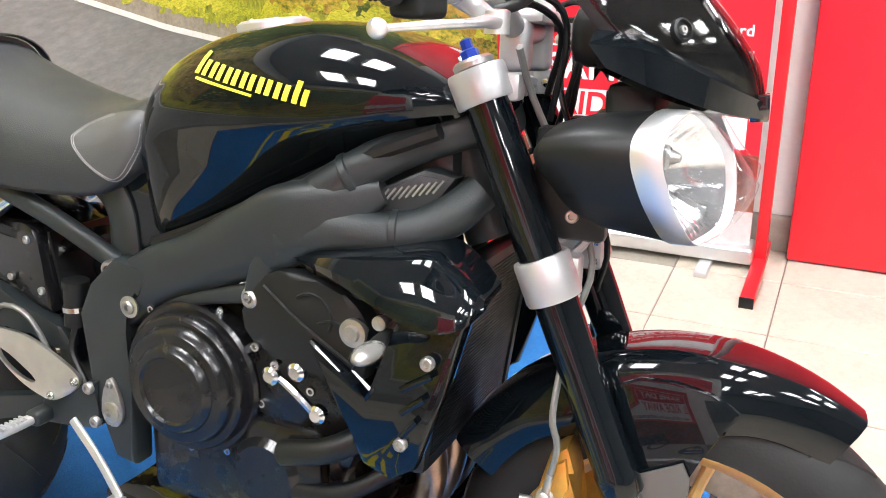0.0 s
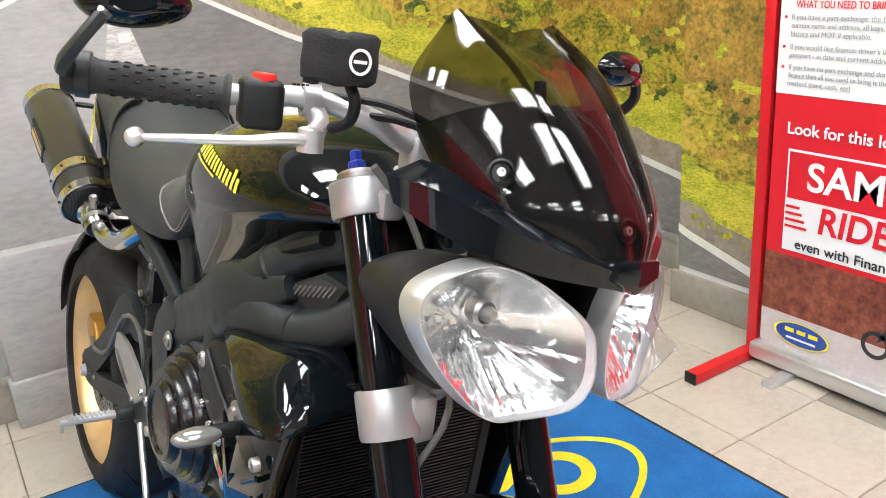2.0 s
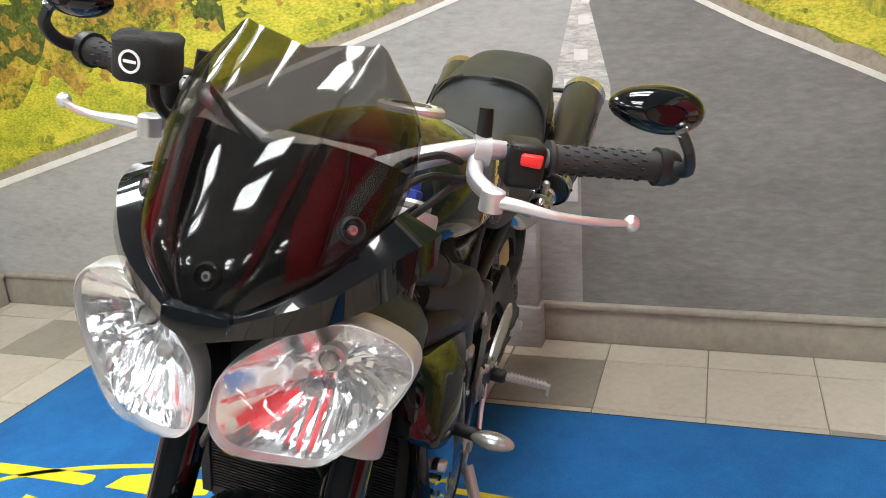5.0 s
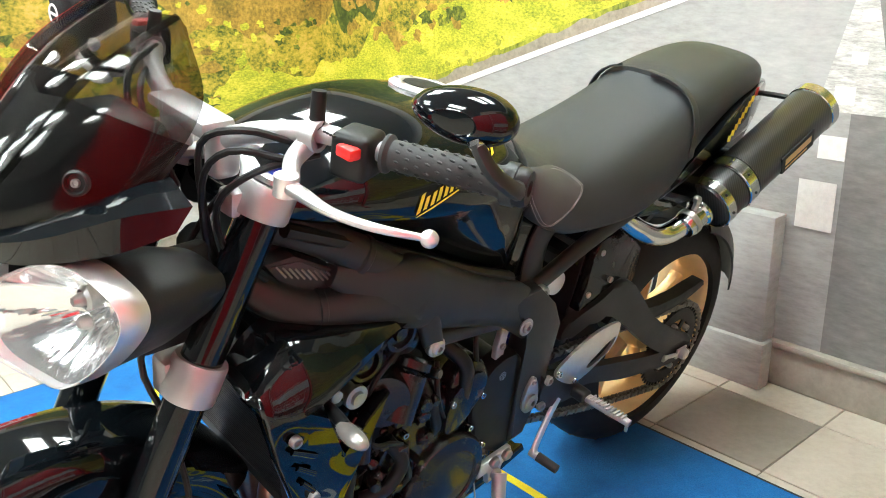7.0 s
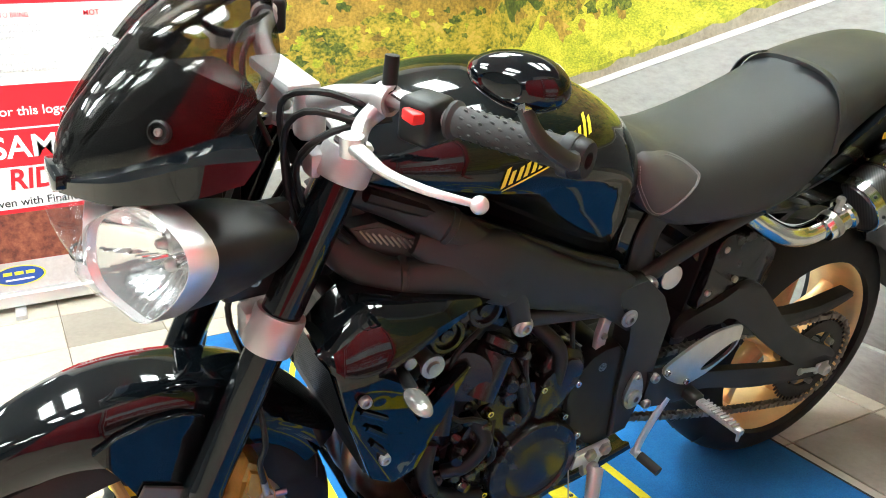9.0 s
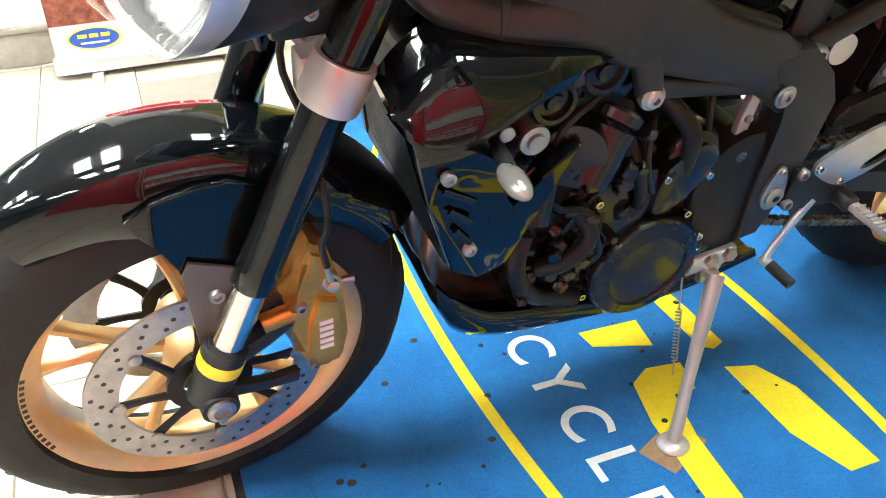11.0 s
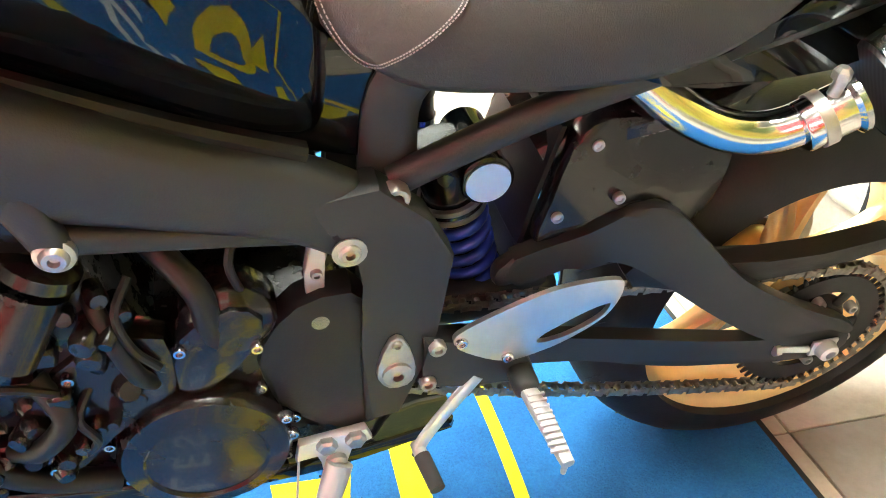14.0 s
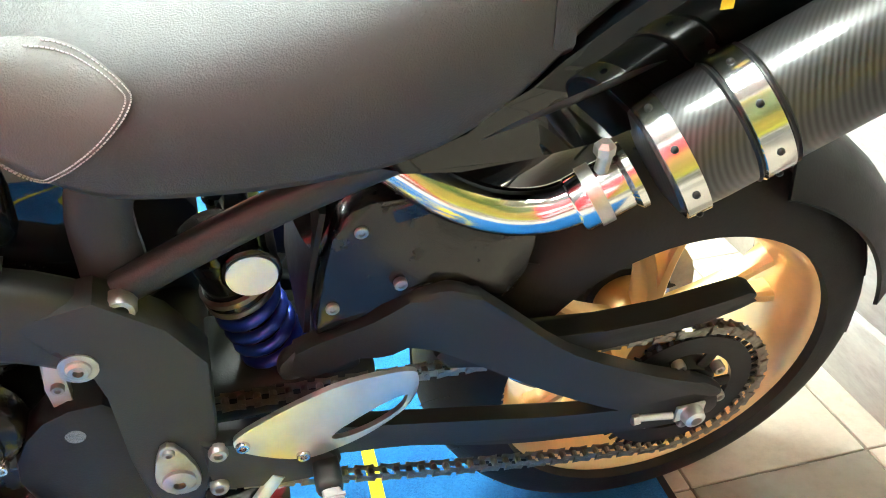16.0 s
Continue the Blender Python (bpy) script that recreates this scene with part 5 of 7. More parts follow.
# -- radiator with side shrouds --
bm = B()
RT, RB = V(1.122, 0, 0.715), V(1.09, 0, 0.475)
nrm = V(0.97, 0, -0.24)
for y0, y1 in ((-0.15, -0.135), (0.135, 0.15)):
    sweep(bm, [(RT.x, (y0 + y1) / 2, RT.z), (RB.x, (y0 + y1) / 2, RB.z)], [(0.012, 0.018)] * 2, 8, 0.6, 1)
for q in (RT, RB):
    sweep(bm, [(q.x, -0.135, q.z), (q.x, 0.135, q.z)], [(0.016, 0.012)] * 2, 8, 0.6, 1, (1, 0, 0))
box(bm, (1.062, -0.137, 0.47), (1.072, 0.137, 0.70))
rad = p_("radiator", bm, PLASTIC, "black finned radiator")
bm = B()
for i in range(46):
    u = (i + 0.5) / 46
    c = RT.lerp(RB, u)
    box(bm, (c.x - 0.012, -0.137, c.z - 0.0012), (c.x + 0.014, 0.137, c.z + 0.0012))
pp("fin", bm, PLASTIC, "thin black cooling fins", rad)
for sd in (1, -1):
    bulge = lambda x, z, sd=sd: -sd * (0.55 * max(0.0, x - 1.14) + 0.30 * max(0.0, 1.05 - x))
    a, b = sorted((sd * 0.170, sd * 0.193))
    bm = B()
    stations = []
    for row in ((1.181, 0.148, 0.712, 1.183, 0.158, 0.706, 1.182, 0.160, 0.698), (1.148, 0.136, 0.737, 1.162, 0.172, 0.714, 1.166, 0.187, 0.684), (1.107, 0.134, 0.757, 1.112, 0.176, 0.724, 1.122, 0.196, 0.676),
                (1.05, 0.136, 0.752, 1.055, 0.174, 0.727, 1.065, 0.192, 0.694), (0.99, 0.138, 0.744, 0.99, 0.166, 0.734, 0.99, 0.173, 0.715), (0.92, 0.139, 0.731, 0.92, 0.148, 0.729, 0.92, 0.150, 0.724)):
        stations.append(row)
    loops = []
    for r in catmull(stations, 5):
        a_, m_, o_ = (V(r[i], sd * r[i + 1], r[i + 2]) for i in (0, 3, 6))
        inn = V(0, -sd * 0.006, 0.0)
        deep = a_ + V(0, -sd * 0.05, 0.006)
        loops.append([deep, a_, a_.lerp(m_, 0.5) + V(0.001, sd * 0.004, 0.004), m_, m_.lerp(o_, 0.5) + V(0.002, sd * 0.006, 0.001), o_, o_ + inn * 3, m_ + inn * 2 - V(0, 0, 0.006), a_ - V(0, 0, 0.012), deep - V(0, 0, 0.008)])
    rings(bm, loops)
    top = p_("radiator_shroud", bm, GLOSS, "gloss black radiator shroud", None, 45)
    bm = B()
    plate(bm, [(1.172, 0.690), (1.149, 0.603), (1.116, 0.500), (1.083, 0.480), (1.045, 0.492), (1.004, 0.553), (0.950, 0.622), (0.957, 0.628), (1.007, 0.600), (1.050, 0.572), (1.062, 0.590), (1.075, 0.640), (1.090, 0.682)], a, b, 0.006, 0, bulge)
    low = p_("lower_shroud", bm, GLOSS, "gloss black lower radiator shroud with ribs")
    bm = B()
    for z in (0.615, 0.585, 0.555):
        sweep(bm, [(1.136 - (0.615 - z) * 0.3, sd * 0.193, z + 0.01), (1.098, sd * 0.193, z - 0.014)], [(0.0022, 0.004)] * 2, 8, 0.8, 1)
    pp("rib", bm, GLOSS, "", low)
    bm = B()
    for x, z in ((1.131, 0.640), (1.098, 0.531)):
        bolt(bm, (x, sd * 0.193, z), (0, sd, 0), 0.0085, 0.005)
    lathe(bm, [(0.006, -0.05), (0.006, 0.0), (0.009, 0.0), (0.009, 0.006), (0.004, 0.007)], (1.062, sd * 0.176, 0.672), (0, sd, 0), 14)
    lathe(bm, [(0.012, -0.06), (0.012, -0.004), (0.018, -0.004), (0.018, 0.002), (0.011, 0.003), (0.010, 0.008), (0.005, 0.008)], (1.022, sd * 0.172, 0.650), (0, sd, 0), 20)
    pp("shroud_bolt", bm, STEEL, "", top)
    # indicator on its short stalk
    bm = B()
    sweep(bm, [(1.07, sd * 0.17, 0.655), (1.075, sd * 0.20, 0.66), (1.08, sd * 0.225, 0.662)], 0.009, 10)
    ind = p_("indicator", bm, PLASTIC, "small clear indicator on a black stalk")
    bm = B()
    ball(bm, V(1.083, sd * 0.243, 0.662), 1, 18, (0.015, 0.030, 0.011))
    p_("lens", bm, AMBERLESS, "clear indicator lens", ind)
    # silver foil behind the shroud
    if sd > 0:
        bm = B()
        plate(bm, [(1.05, 0.756), (0.99, 0.748), (0.95, 0.738), (0.98, 0.725), (1.05, 0.73)], 0.128, 0.133, 0.001)
        p_("heat_shield", bm, FOIL, "crinkled silver heat shield")

# -- tank --
TANK = [(0.628, 0.80, 0.745, 0.775, 0.075, 0.07), (0.645, 0.895, 0.705, 0.815, 0.105, 0.09), (0.675, 0.942, 0.705, 0.85, 0.128, 0.097), (0.72, 0.972, 0.722, 0.876, 0.143, 0.10), (0.78, 0.995, 0.752, 0.884, 0.153, 0.103), (0.86, 1.008, 0.792, 0.888, 0.158, 0.106),
        (0.94, 1.008, 0.832, 0.896, 0.157, 0.112), (1.02, 0.992, 0.868, 0.908, 0.147, 0.113), (1.08, 0.968, 0.89, 0.918, 0.13, 0.106), (1.12, 0.945, 0.902, 0.922, 0.105, 0.09), (1.14, 0.93, 0.908, 0.92, 0.075, 0.065)]


def tank_loop(x, zt, zb, zc, wc, wb):
    half = []
    for i in range(11):
        q = math.pi / 2 * i / 10
        half.append((wc * math.sin(q) ** 0.8, zc + (zt - zc) * math.cos(q) ** 0.75))
    half += [(wc - 0.006, zc - 0.012), (wb + (wc - wb) * 0.45, zb + (zc - zb) * 0.55), (wb, zb + 0.015), (wb - 0.012, zb), (0.03, zb - 0.005)]
    return [V(x, y, z) for y, z in half] + [V(x, -y, z) for y, z in reversed(half) if y > 1e-5]


bm = B()
rings(bm, [tank_loop(*r) for r in catmull(TANK, 4)])
tank = p_("fuel_tank", bm, GLOSS, "gloss black fuel tank with yellow side lettering bars", None, 42)
from mathutils.bvhtree import BVHTree
tank_tree = BVHTree.FromPolygons([v.co for v in tank.data.vertices], [p.vertices for p in tank.data.polygons])


def on_tank(x, z, sd):
    hit = tank_tree.ray_cast(V(x, sd * 0.5, z), V(0, -sd, 0))
    return hit[0], hit[1]


def decal(pts, sd, mat, lift=0.0012):
    """A flat sticker laid on the flank of the tank."""
    bm = B()
    vs = []
    for x, z in pts:
        c, n = on_tank(x, z, sd)
        if c is None:
            bm.free()
            return
        vs.append(bm.verts.new(c + n * (lift if n.y * sd > 0 else -lift)))
    bm.faces.new(vs)
    pp("lettering_bar", bm, mat, "", tank)


for sd in (1, -1):
    # seven plain blocks of slanted strokes along the flank, over a thin underline
    def place(u, v):
        x = 0.780 + 0.178 * u if sd < 0 else 0.936 - 0.156 * u
        z = 0.953 - 0.031 * u if sd < 0 else 0.905 + 0.054 * u
        lean = 0.3 * v * (1 if sd < 0 else -1)
        return x + lean, z + v

    def stroke(u0, u1, v0, v1):
        for k in range(3):
            a0, a1 = v0 + (v1 - v0) * k / 3, v0 + (v1 - v0) * (k + 1) / 3
            decal([place(u0, a0), place(u1, a0), place(u1, a1), place(u0, a1)], sd, YELLOW, 0.0022)
    for i in range(7):
        u = 0.01 + i / 7
        for k in range(2):
            stroke(u + 0.068 * k, u + 0.068 * k + 0.042, -0.010, 0.016 if k == 0 and i in (0, 6) else 0.008)
    for k in range(4):
        stroke(0.04 + 0.13 * k, 0.17 + 0.13 * k, -0.0165, -0.0135)
    bm = B()
    sweep(bm, [(0.66, sd * 0.104, 0.698), (0.76, sd * 0.108, 0.738), (0.88, sd * 0.112, 0.795), (1.0, sd * 0.115, 0.85), (1.10, sd * 0.105, 0.89)], [(0.012, 0.01)] * 5, 8, 0.8)
    p_("tank_trim", bm, PLASTIC, "black rubber edge below the tank", tank)
bm = B()
lathe(bm, [(0.052, -0.004), (0.052, 0.004), (0.046, 0.008), (0.036, 0.008), (0.034, 0.005), (0.001, 0.005)], (0.80, 0, 1.0), (-0.13, 0, 1), 36)
cap_ = p_("filler_cap", bm, ALLOY, "silver ring filler cap")
bm = B()
for i in range(7):
    a = 2 * math.pi * i / 7
    bolt(bm, (0.80 + 0.041 * math.cos(a), 0.041 * math.sin(a), 1.008 + 0.13 * 0.041 * math.cos(a)), (-0.13, 0, 1), 0.003, 0.002)
pp("cap_screw", bm, STEEL, "", cap_)
bm = B()
lathe(bm, [(0.033, 0.0052), (0.03, 0.0085), (0.001, 0.009)], (0.80, 0, 1.0), (-0.13, 0, 1), 30)
p_("cap_lid", bm, PLASTIC, "black cap centre", cap_)

# -- seat and tail --
SEAT = [(0.662, 0.908, 0.845, 0.085), (0.632, 0.905, 0.80, 0.112), (0.60, 0.895, 0.775, 0.12), (0.56, 0.882, 0.757, 0.125), (0.50, 0.878, 0.752, 0.132), (0.42, 0.892, 0.752, 0.138), (0.34, 0.914, 0.762, 0.14), (0.27, 0.938, 0.79, 0.136), (0.215, 0.962, 0.83, 0.128)]
PILL = [(0.215, 0.97, 0.835, 0.127), (0.17, 0.982, 0.865, 0.122), (0.10, 0.994, 0.90, 0.115), (0.02, 1.004, 0.925, 0.104), (-0.05, 0.998, 0.932, 0.09), (-0.10, 0.982, 0.93, 0.068), (-0.128, 0.956, 0.932, 0.036)]


def seat_loop(x, zt, zb, w):
    half = []
    for i in range(9):
        q = math.pi / 2 * i / 8
        half.append((w * math.sin(q) ** 0.7, zb + 0.012 + (zt - zb - 0.012) * math.cos(q) ** 0.62))
    half += [(w - 0.006, zb + 0.002), (w - 0.02, zb)]
    return [V(x, y, z) for y, z in half] + [V(x, -y, z) for y, z in reversed(half) if y > 1e-5]


bm = B()
rings(bm, [seat_loop(*r) for r in catmull(SEAT, 4)])
seat = p_("rider_seat", bm, VINYL, "black vinyl rider seat with grey side panels", None, 60)
bm = B()
rings(bm, [seat_loop(*r) for r in catmull(PILL, 4)])
pillion = p_("pillion_seat", bm, VINYL, "black vinyl pillion seat", None, 60)
bm = B()
lp = [V(0.222 + 0.012 * abs(p.y) / 0.13 * 0, p.y * 1.012, 0.84 + (p.z - 0.84) * 1.02) for p in seat_loop(0.215, 0.971, 0.83, 0.129)]
sweep(bm, lp[:-1], [(0.009, 0.0022)] * (len(lp) - 1), 8, 0.8, 1, (1, 0, 0))
p_("seat_strap", bm, VINYL, "black seat strap", pillion)
seat_tree = BVHTree.FromPolygons([v.co for v in seat.data.vertices], [p.vertices for p in seat.data.polygons])
for sd in (1, -1):
    rim = [(0.646, 0.880), (0.612, 0.880), (0.58, 0.874), (0.553, 0.863), (0.534, 0.848), (0.530, 0.838), (0.545, 0.820), (0.57, 0.800), (0.592, 0.788), (0.610, 0.784), (0.630, 0.803), (0.647, 0.84)]
    rim = [tuple(q) for q in catmull(rim, 3, True)]
    bm = B()
    loops = []
    for u in (1.0, 0.75, 0.5, 0.25, 0.05):
        lp = []
        for x, z in rim:
            xx, zz = 0.585 + (x - 0.585) * u, 0.832 + (z - 0.832) * u
            h = seat_tree.ray_cast(V(xx, sd * 0.5, zz), V(0, -sd, 0))[0] or V(xx, sd * 0.09, zz)
            lp.append(V(xx, h.y + sd * 0.0035, zz))
        loops.append(lp)
    rings(bm, [[V(q.x, q.y - sd * 0.006, q.z) for q in loops[0]]] + loops)
    pan = p_("seat_side_panel", bm, VINYL_GREY, "grey vinyl seat side panel", None, 70)
    bm = B()
    for i in range(0, len(rim) - 1):
        for o in (1.0, 0.93):
            a, b = (V(0.585 + (q[0] - 0.585) * o, 0, 0.832 + (q[1] - 0.832) * o) for q in (rim[i], rim[i + 1]))
            for t0, t1 in ((0.0, 0.22), (0.33, 0.55), (0.66, 0.88)):
                pts = []
                for q in (a.lerp(b, t0), a.lerp(b, t1)):
                    h = seat_tree.ray_cast(V(q.x, sd * 0.5, q.z), V(0, -sd, 0))[0]
                    if h:
                        pts.append(V(q.x, h.y + sd * 0.0042, q.z))
                if len(pts) == 2 and b.z < 0.872:
                    sweep(bm, pts, 0.0006, 5, 1, 1)
    stuff(p_("stitching", bm, PRINT_GREY, "pale double stitching", pan))

for sd in (1, -1):
    a, b = sorted((sd * 0.098, sd * 0.132))
    inward = lambda x, z, sd=sd: -sd * (0.28 * max(0.0, 0.1 - x) + 0.12 * max(0.0, x - 0.3))
    bm = B()
    plate(bm, [(0.375, 0.752), (0.32, 0.768), (0.27, 0.79), (0.22, 0.83), (0.15, 0.875), (0.07, 0.915), (-0.04, 0.935), (-0.13, 0.94), (-0.16, 0.91), (-0.12, 0.865), (-0.04, 0.815), (0.06, 0.775), (0.18, 0.75), (0.30, 0.742)], a, b, 0.01, 2, inward)
    tail = p_("tail_panel", bm, GLOSS, "gloss black tail side panel")
    bm = B()
    for i in range(8):
        x, z = 0.10 - 0.018 * i, 0.855 + 0.008 * i
        y = sd * 0.133 + inward(x, z)
        x2 = x - 0.011
        box(bm, (x2, min(y, y + sd * 0.0008), z), (x, max(y, y + sd * 0.0008), z + 0.013))
    pp("lettering_bar", bm, YELLOW, "", tail)
    bm = B()
    y = sd * 0.133 + inward(-0.06, 0.92)
    box(bm, (-0.066, min(y, y + sd * 0.001), 0.918), (-0.048, max(y, y + sd * 0.001), 0.936))
    pp("lettering_bar", bm, DECAL_RED, "", tail)
bm = B()
sweep(bm, [(0.36, 0, 0.79), (0.2, 0, 0.81), (0.0, 0, 0.87), (-0.15, 0, 0.905), (-0.2, 0, 0.91)], [(0.085, 0.02), (0.09, 0.03), (0.08, 0.03), (0.055, 0.025), (0.03, 0.015)], 14, 0.6)
p_("tail_unit", bm, PLASTIC, "black plastic tail unit")
for sd in (1, -1):
    bm = B()
    sweep(bm, [(-0.15, sd * 0.03, 0.90), (-0.17, sd * 0.09, 0.905), (-0.175, sd * 0.12, 0.907)], 0.006, 8)
    ball(bm, V(-0.176, sd * 0.145, 0.908), 1, 16, (0.014, 0.03, 0.014))
    p_("rear_indicator", bm, PLASTIC, "small black rear indicator")

for sd in (1, -1):
    a, b = sorted((sd * 0.070, sd * 0.086))
    p_("side_infill", plate(B(), [(0.90, 0.775), (0.88, 0.805), (0.66, 0.80), (0.615, 0.79), (0.555, 0.765), (0.548, 0.742), (0.580, 0.690), (0.60, 0.672), (0.66, 0.690), (0.77, 0.718)], a, b, 0.005), GLOSS, "gloss black infill panel under the seat nose")

# -- silencers --
for sd in (1, -1):
    P0, P1 = V(0.16, sd * 0.146, 0.72), V(-0.215, sd * 0.163, 0.915)
    d = (P1 - P0).normalized()
    bm = B()
    lathe(bm, [(0.03, 0.02), (0.047, 0.024), (0.0515, 0.032), (0.053, 0.06), (0.053, 0.38), (0.049, 0.395), (0.035, 0.40)], P0, d, 36)
    can = p_("silencer", bm, CARBON, "carbon fibre silencer with polished bands")
    bm = B()
    lathe(bm, [(0.0525, 0.026), (0.0545, 0.027), (0.0555, 0.047), (0.0535, 0.048)], P0, d, 36, False, True)
    lathe(bm, [(0.0535, 0.093), (0.0562, 0.095), (0.0562, 0.119), (0.0535, 0.121)], P0, d, 36, False, True)
    lathe(bm, [(0.0515, 0.374), (0.055, 0.376), (0.055, 0.397), (0.03, 0.404), (0.028, 0.38)], P0, d, 36, False, True)
    pp("band", bm, CHROME, "polished steel silencer band", can)
    bm = B()
    for h in (0.027, 0.094):
        for i in range(8):
            a = 2 * math.pi * i / 8
            t = d.cross(V(0, 0, 1)).normalized()
            w = d.cross(t)
            c = P0 + d * (h + 0.01 + (0.003 if h > 0.05 else 0)) + (t * math.cos(a) + w * math.sin(a)) * (0.0556 if h > 0.05 else 0.0548)
            ball(bm, c, 1, 8, (0.0035, 0.0035, 0.0035))
    for q in (0.122, 0.089):
        lathe(bm, [(0.0532, q), (0.0552, q + 0.002), (0.0532, q + 0.004)], P0, d, 32, False, True)
    pp("rubber_edge", bm, PLASTIC, "", can)
    t = V(0, sd, 0)
    w = d.cross(t).normalized()
    bm = B()
    c = P0 + d * 0.25 + t * 0.051
    vs = [bm.verts.new(c + d * a + w * b + t * (0.003 - 9 * b * b * 0)) for a, b in ((-0.055, -0.02), (0.055, -0.02), (0.055, 0.02), (-0.055, 0.02))]
    vs2 = [bm.verts.new(v.co - t * 0.004) for v in vs]
    bm.faces.new(vs)
    for i in range(4):
        bm.faces.new((vs[i], vs[(i + 1) % 4], vs2[(i + 1) % 4], vs2[i]))
    badge = p_("badge", bm, PLASTIC, "black badge plate with a gold bar")
    bm = B()
    for b0, b1, a0, a1 in ((-0.012, 0.004, -0.045, 0.045), (0.009, 0.014, -0.045, 0.03)):
        vs = [bm.verts.new(c + d * a + w * b + t * 0.0037) for a, b in ((a0, b0), (a1, b0), (a1, b1), (a0, b1))]
        bm.faces.new(vs)
    pp("bar", bm, GOLD, "", badge)
    bm = B()
    sweep(bm, [(0.44, sd * 0.045, 0.76), (0.37, sd * 0.075, 0.745), (0.31, sd * 0.105, 0.705), (0.265, sd * 0.118, 0.685), (0.225, sd * 0.128, 0.684), (0.193, sd * 0.138, 0.70), (0.16, sd * 0.146, 0.72)], 0.021, 18)
    lathe(bm, [(0.0235, -0.05), (0.025, -0.048), (0.025, -0.004), (0.03, 0.0), (0.03, 0.006)], P0, d, 24)
    p_("link_pipe", bm, CHROME, "polished stainless link pipe")
    bm = B()
    q = P0 - d * 0.03
    lathe(bm, [(0.0262, -0.006), (0.0275, -0.006), (0.0275, 0.006), (0.0262, 0.006)], q, d, 20, False, True)
    cyl(bm, q + V(0.0, sd * 0.004, 0.028), q + V(-0.002, sd * 0.006, 0.05), 0.006)
    lathe(bm, [(0.009, 0), (0.009, 0.008), (0.005, 0.012)], q + V(0, sd * 0.005, 0.045), (0, 0, 1), 6)
    p_("pipe_clamp", bm, STEEL, "bolted steel clamp")

# -- rider's controls low down --
for sd in (1, -1):
    a, b = sorted((sd * 0.136, sd * 0.142))
    bm = B()
    outer = [(0.524, 0.470), (0.512, 0.486), (0.459, 0.511), (0.41, 0.526), (0.352, 0.527), (0.342, 0.512), (0.348, 0.486), (0.363, 0.466), (0.393, 0.445), (0.424, 0.432), (0.463, 0.426), (0.508, 0.450)]
    hole = [(0.432, 0.454), (0.424, 0.464), (0.410, 0.473), (0.397, 0.481), (0.375, 0.492), (0.357, 0.497), (0.355, 0.492), (0.360, 0.480), (0.372, 0.468), (0.392, 0.456), (0.410, 0.450), (0.426, 0.449)]
    outer, hole = catmull(outer, 4, True), catmull(hole, 4, True)
    crown = lambda x, z: sd * 0.005 * max(0.0, 1 - ((z - 0.478 + 0.25 * (x - 0.43)) / 0.045) ** 2)
    ins = [(0.5 * (p[0] + q[0]), 0.5 * (p[1] + q[1])) for p, q in zip(outer, hole)]
    rings(bm, [[V(x, yy + crown(x, z) * k, z) for x, z in lp] for lp, yy, k in ((outer, b if sd > 0 else a, 0.2), (ins, b if sd > 0 else a, 1.0), (hole, b if sd > 0 else a, 0.8), (hole, a if sd > 0 else b, 0.8), (ins, a if sd > 0 else b, 1.0), (outer, a if sd > 0 else b, 0.2))], False, True)
    heel = p_("heel_guard", bm, BRUSHED, "brushed aluminium heel guard with an open slot")
    bm = B()
    bolt(bm, (0.516, sd * 0.143, 0.469), (0, sd, 0), 0.007, 0.005)
    bolt(bm, (0.462, sd * 0.143, 0.435), (0, sd, 0), 0.007, 0.005)
    pp("guard_bolt", bm, CHROME, "", heel)
    bm = B()
    a, b = sorted((sd * 0.118, sd * 0.138))
    plate(bm, [(0.555, 0.475), (0.525, 0.465), (0.47, 0.445), (0.44, 0.43), (0.425, 0.40), (0.435, 0.38), (0.50, 0.388), (0.545, 0.395), (0.56, 0.405), (0.548, 0.43)], a, b, 0.006)
    hanger = p_("footrest_hanger", bm, SATIN, "satin black footrest hanger")
    bm = B()
    for x, z in ((0.54, 0.462), (0.548, 0.408)):
        bolt(bm, (x, sd * 0.139, z), (0, sd, 0), 0.0095, 0.006)
    pp("hanger_bolt", bm, STEEL, "", hanger)
    bm = B()
    sweep(bm, [(0.442, sd * 0.165, 0.40), (0.437, sd * 0.2, 0.398), (0.431, sd * 0.262, 0.395)], [(0.0095, 0.0065), (0.0105, 0.007), (0.007, 0.006)], 12, 0.6, 3, (1, 0, 0))
    peg = p_("footpeg", bm, WHITE_ALLOY, "ribbed silver footpeg")
    p_("knuckle", box(B(), (0.428, min(sd * 0.12, sd * 0.17), 0.387), (0.456, max(sd * 0.12, sd * 0.17), 0.412), 0.008, 3), SATIN, "black peg knuckle", peg)
    bm = B()
    for i in range(10):
        y = sd * (0.178 + 0.008 * i)
        box(bm, (0.428, y - 0.0015, 0.403), (0.447, y + 0.0015, 0.4070))
    cyl(bm, (0.432, sd * 0.258, 0.392), (0.432, sd * 0.258, 0.375), 0.004, 0.003, 10)
    p_("ribs", bm, WHITE_ALLOY, "", peg)
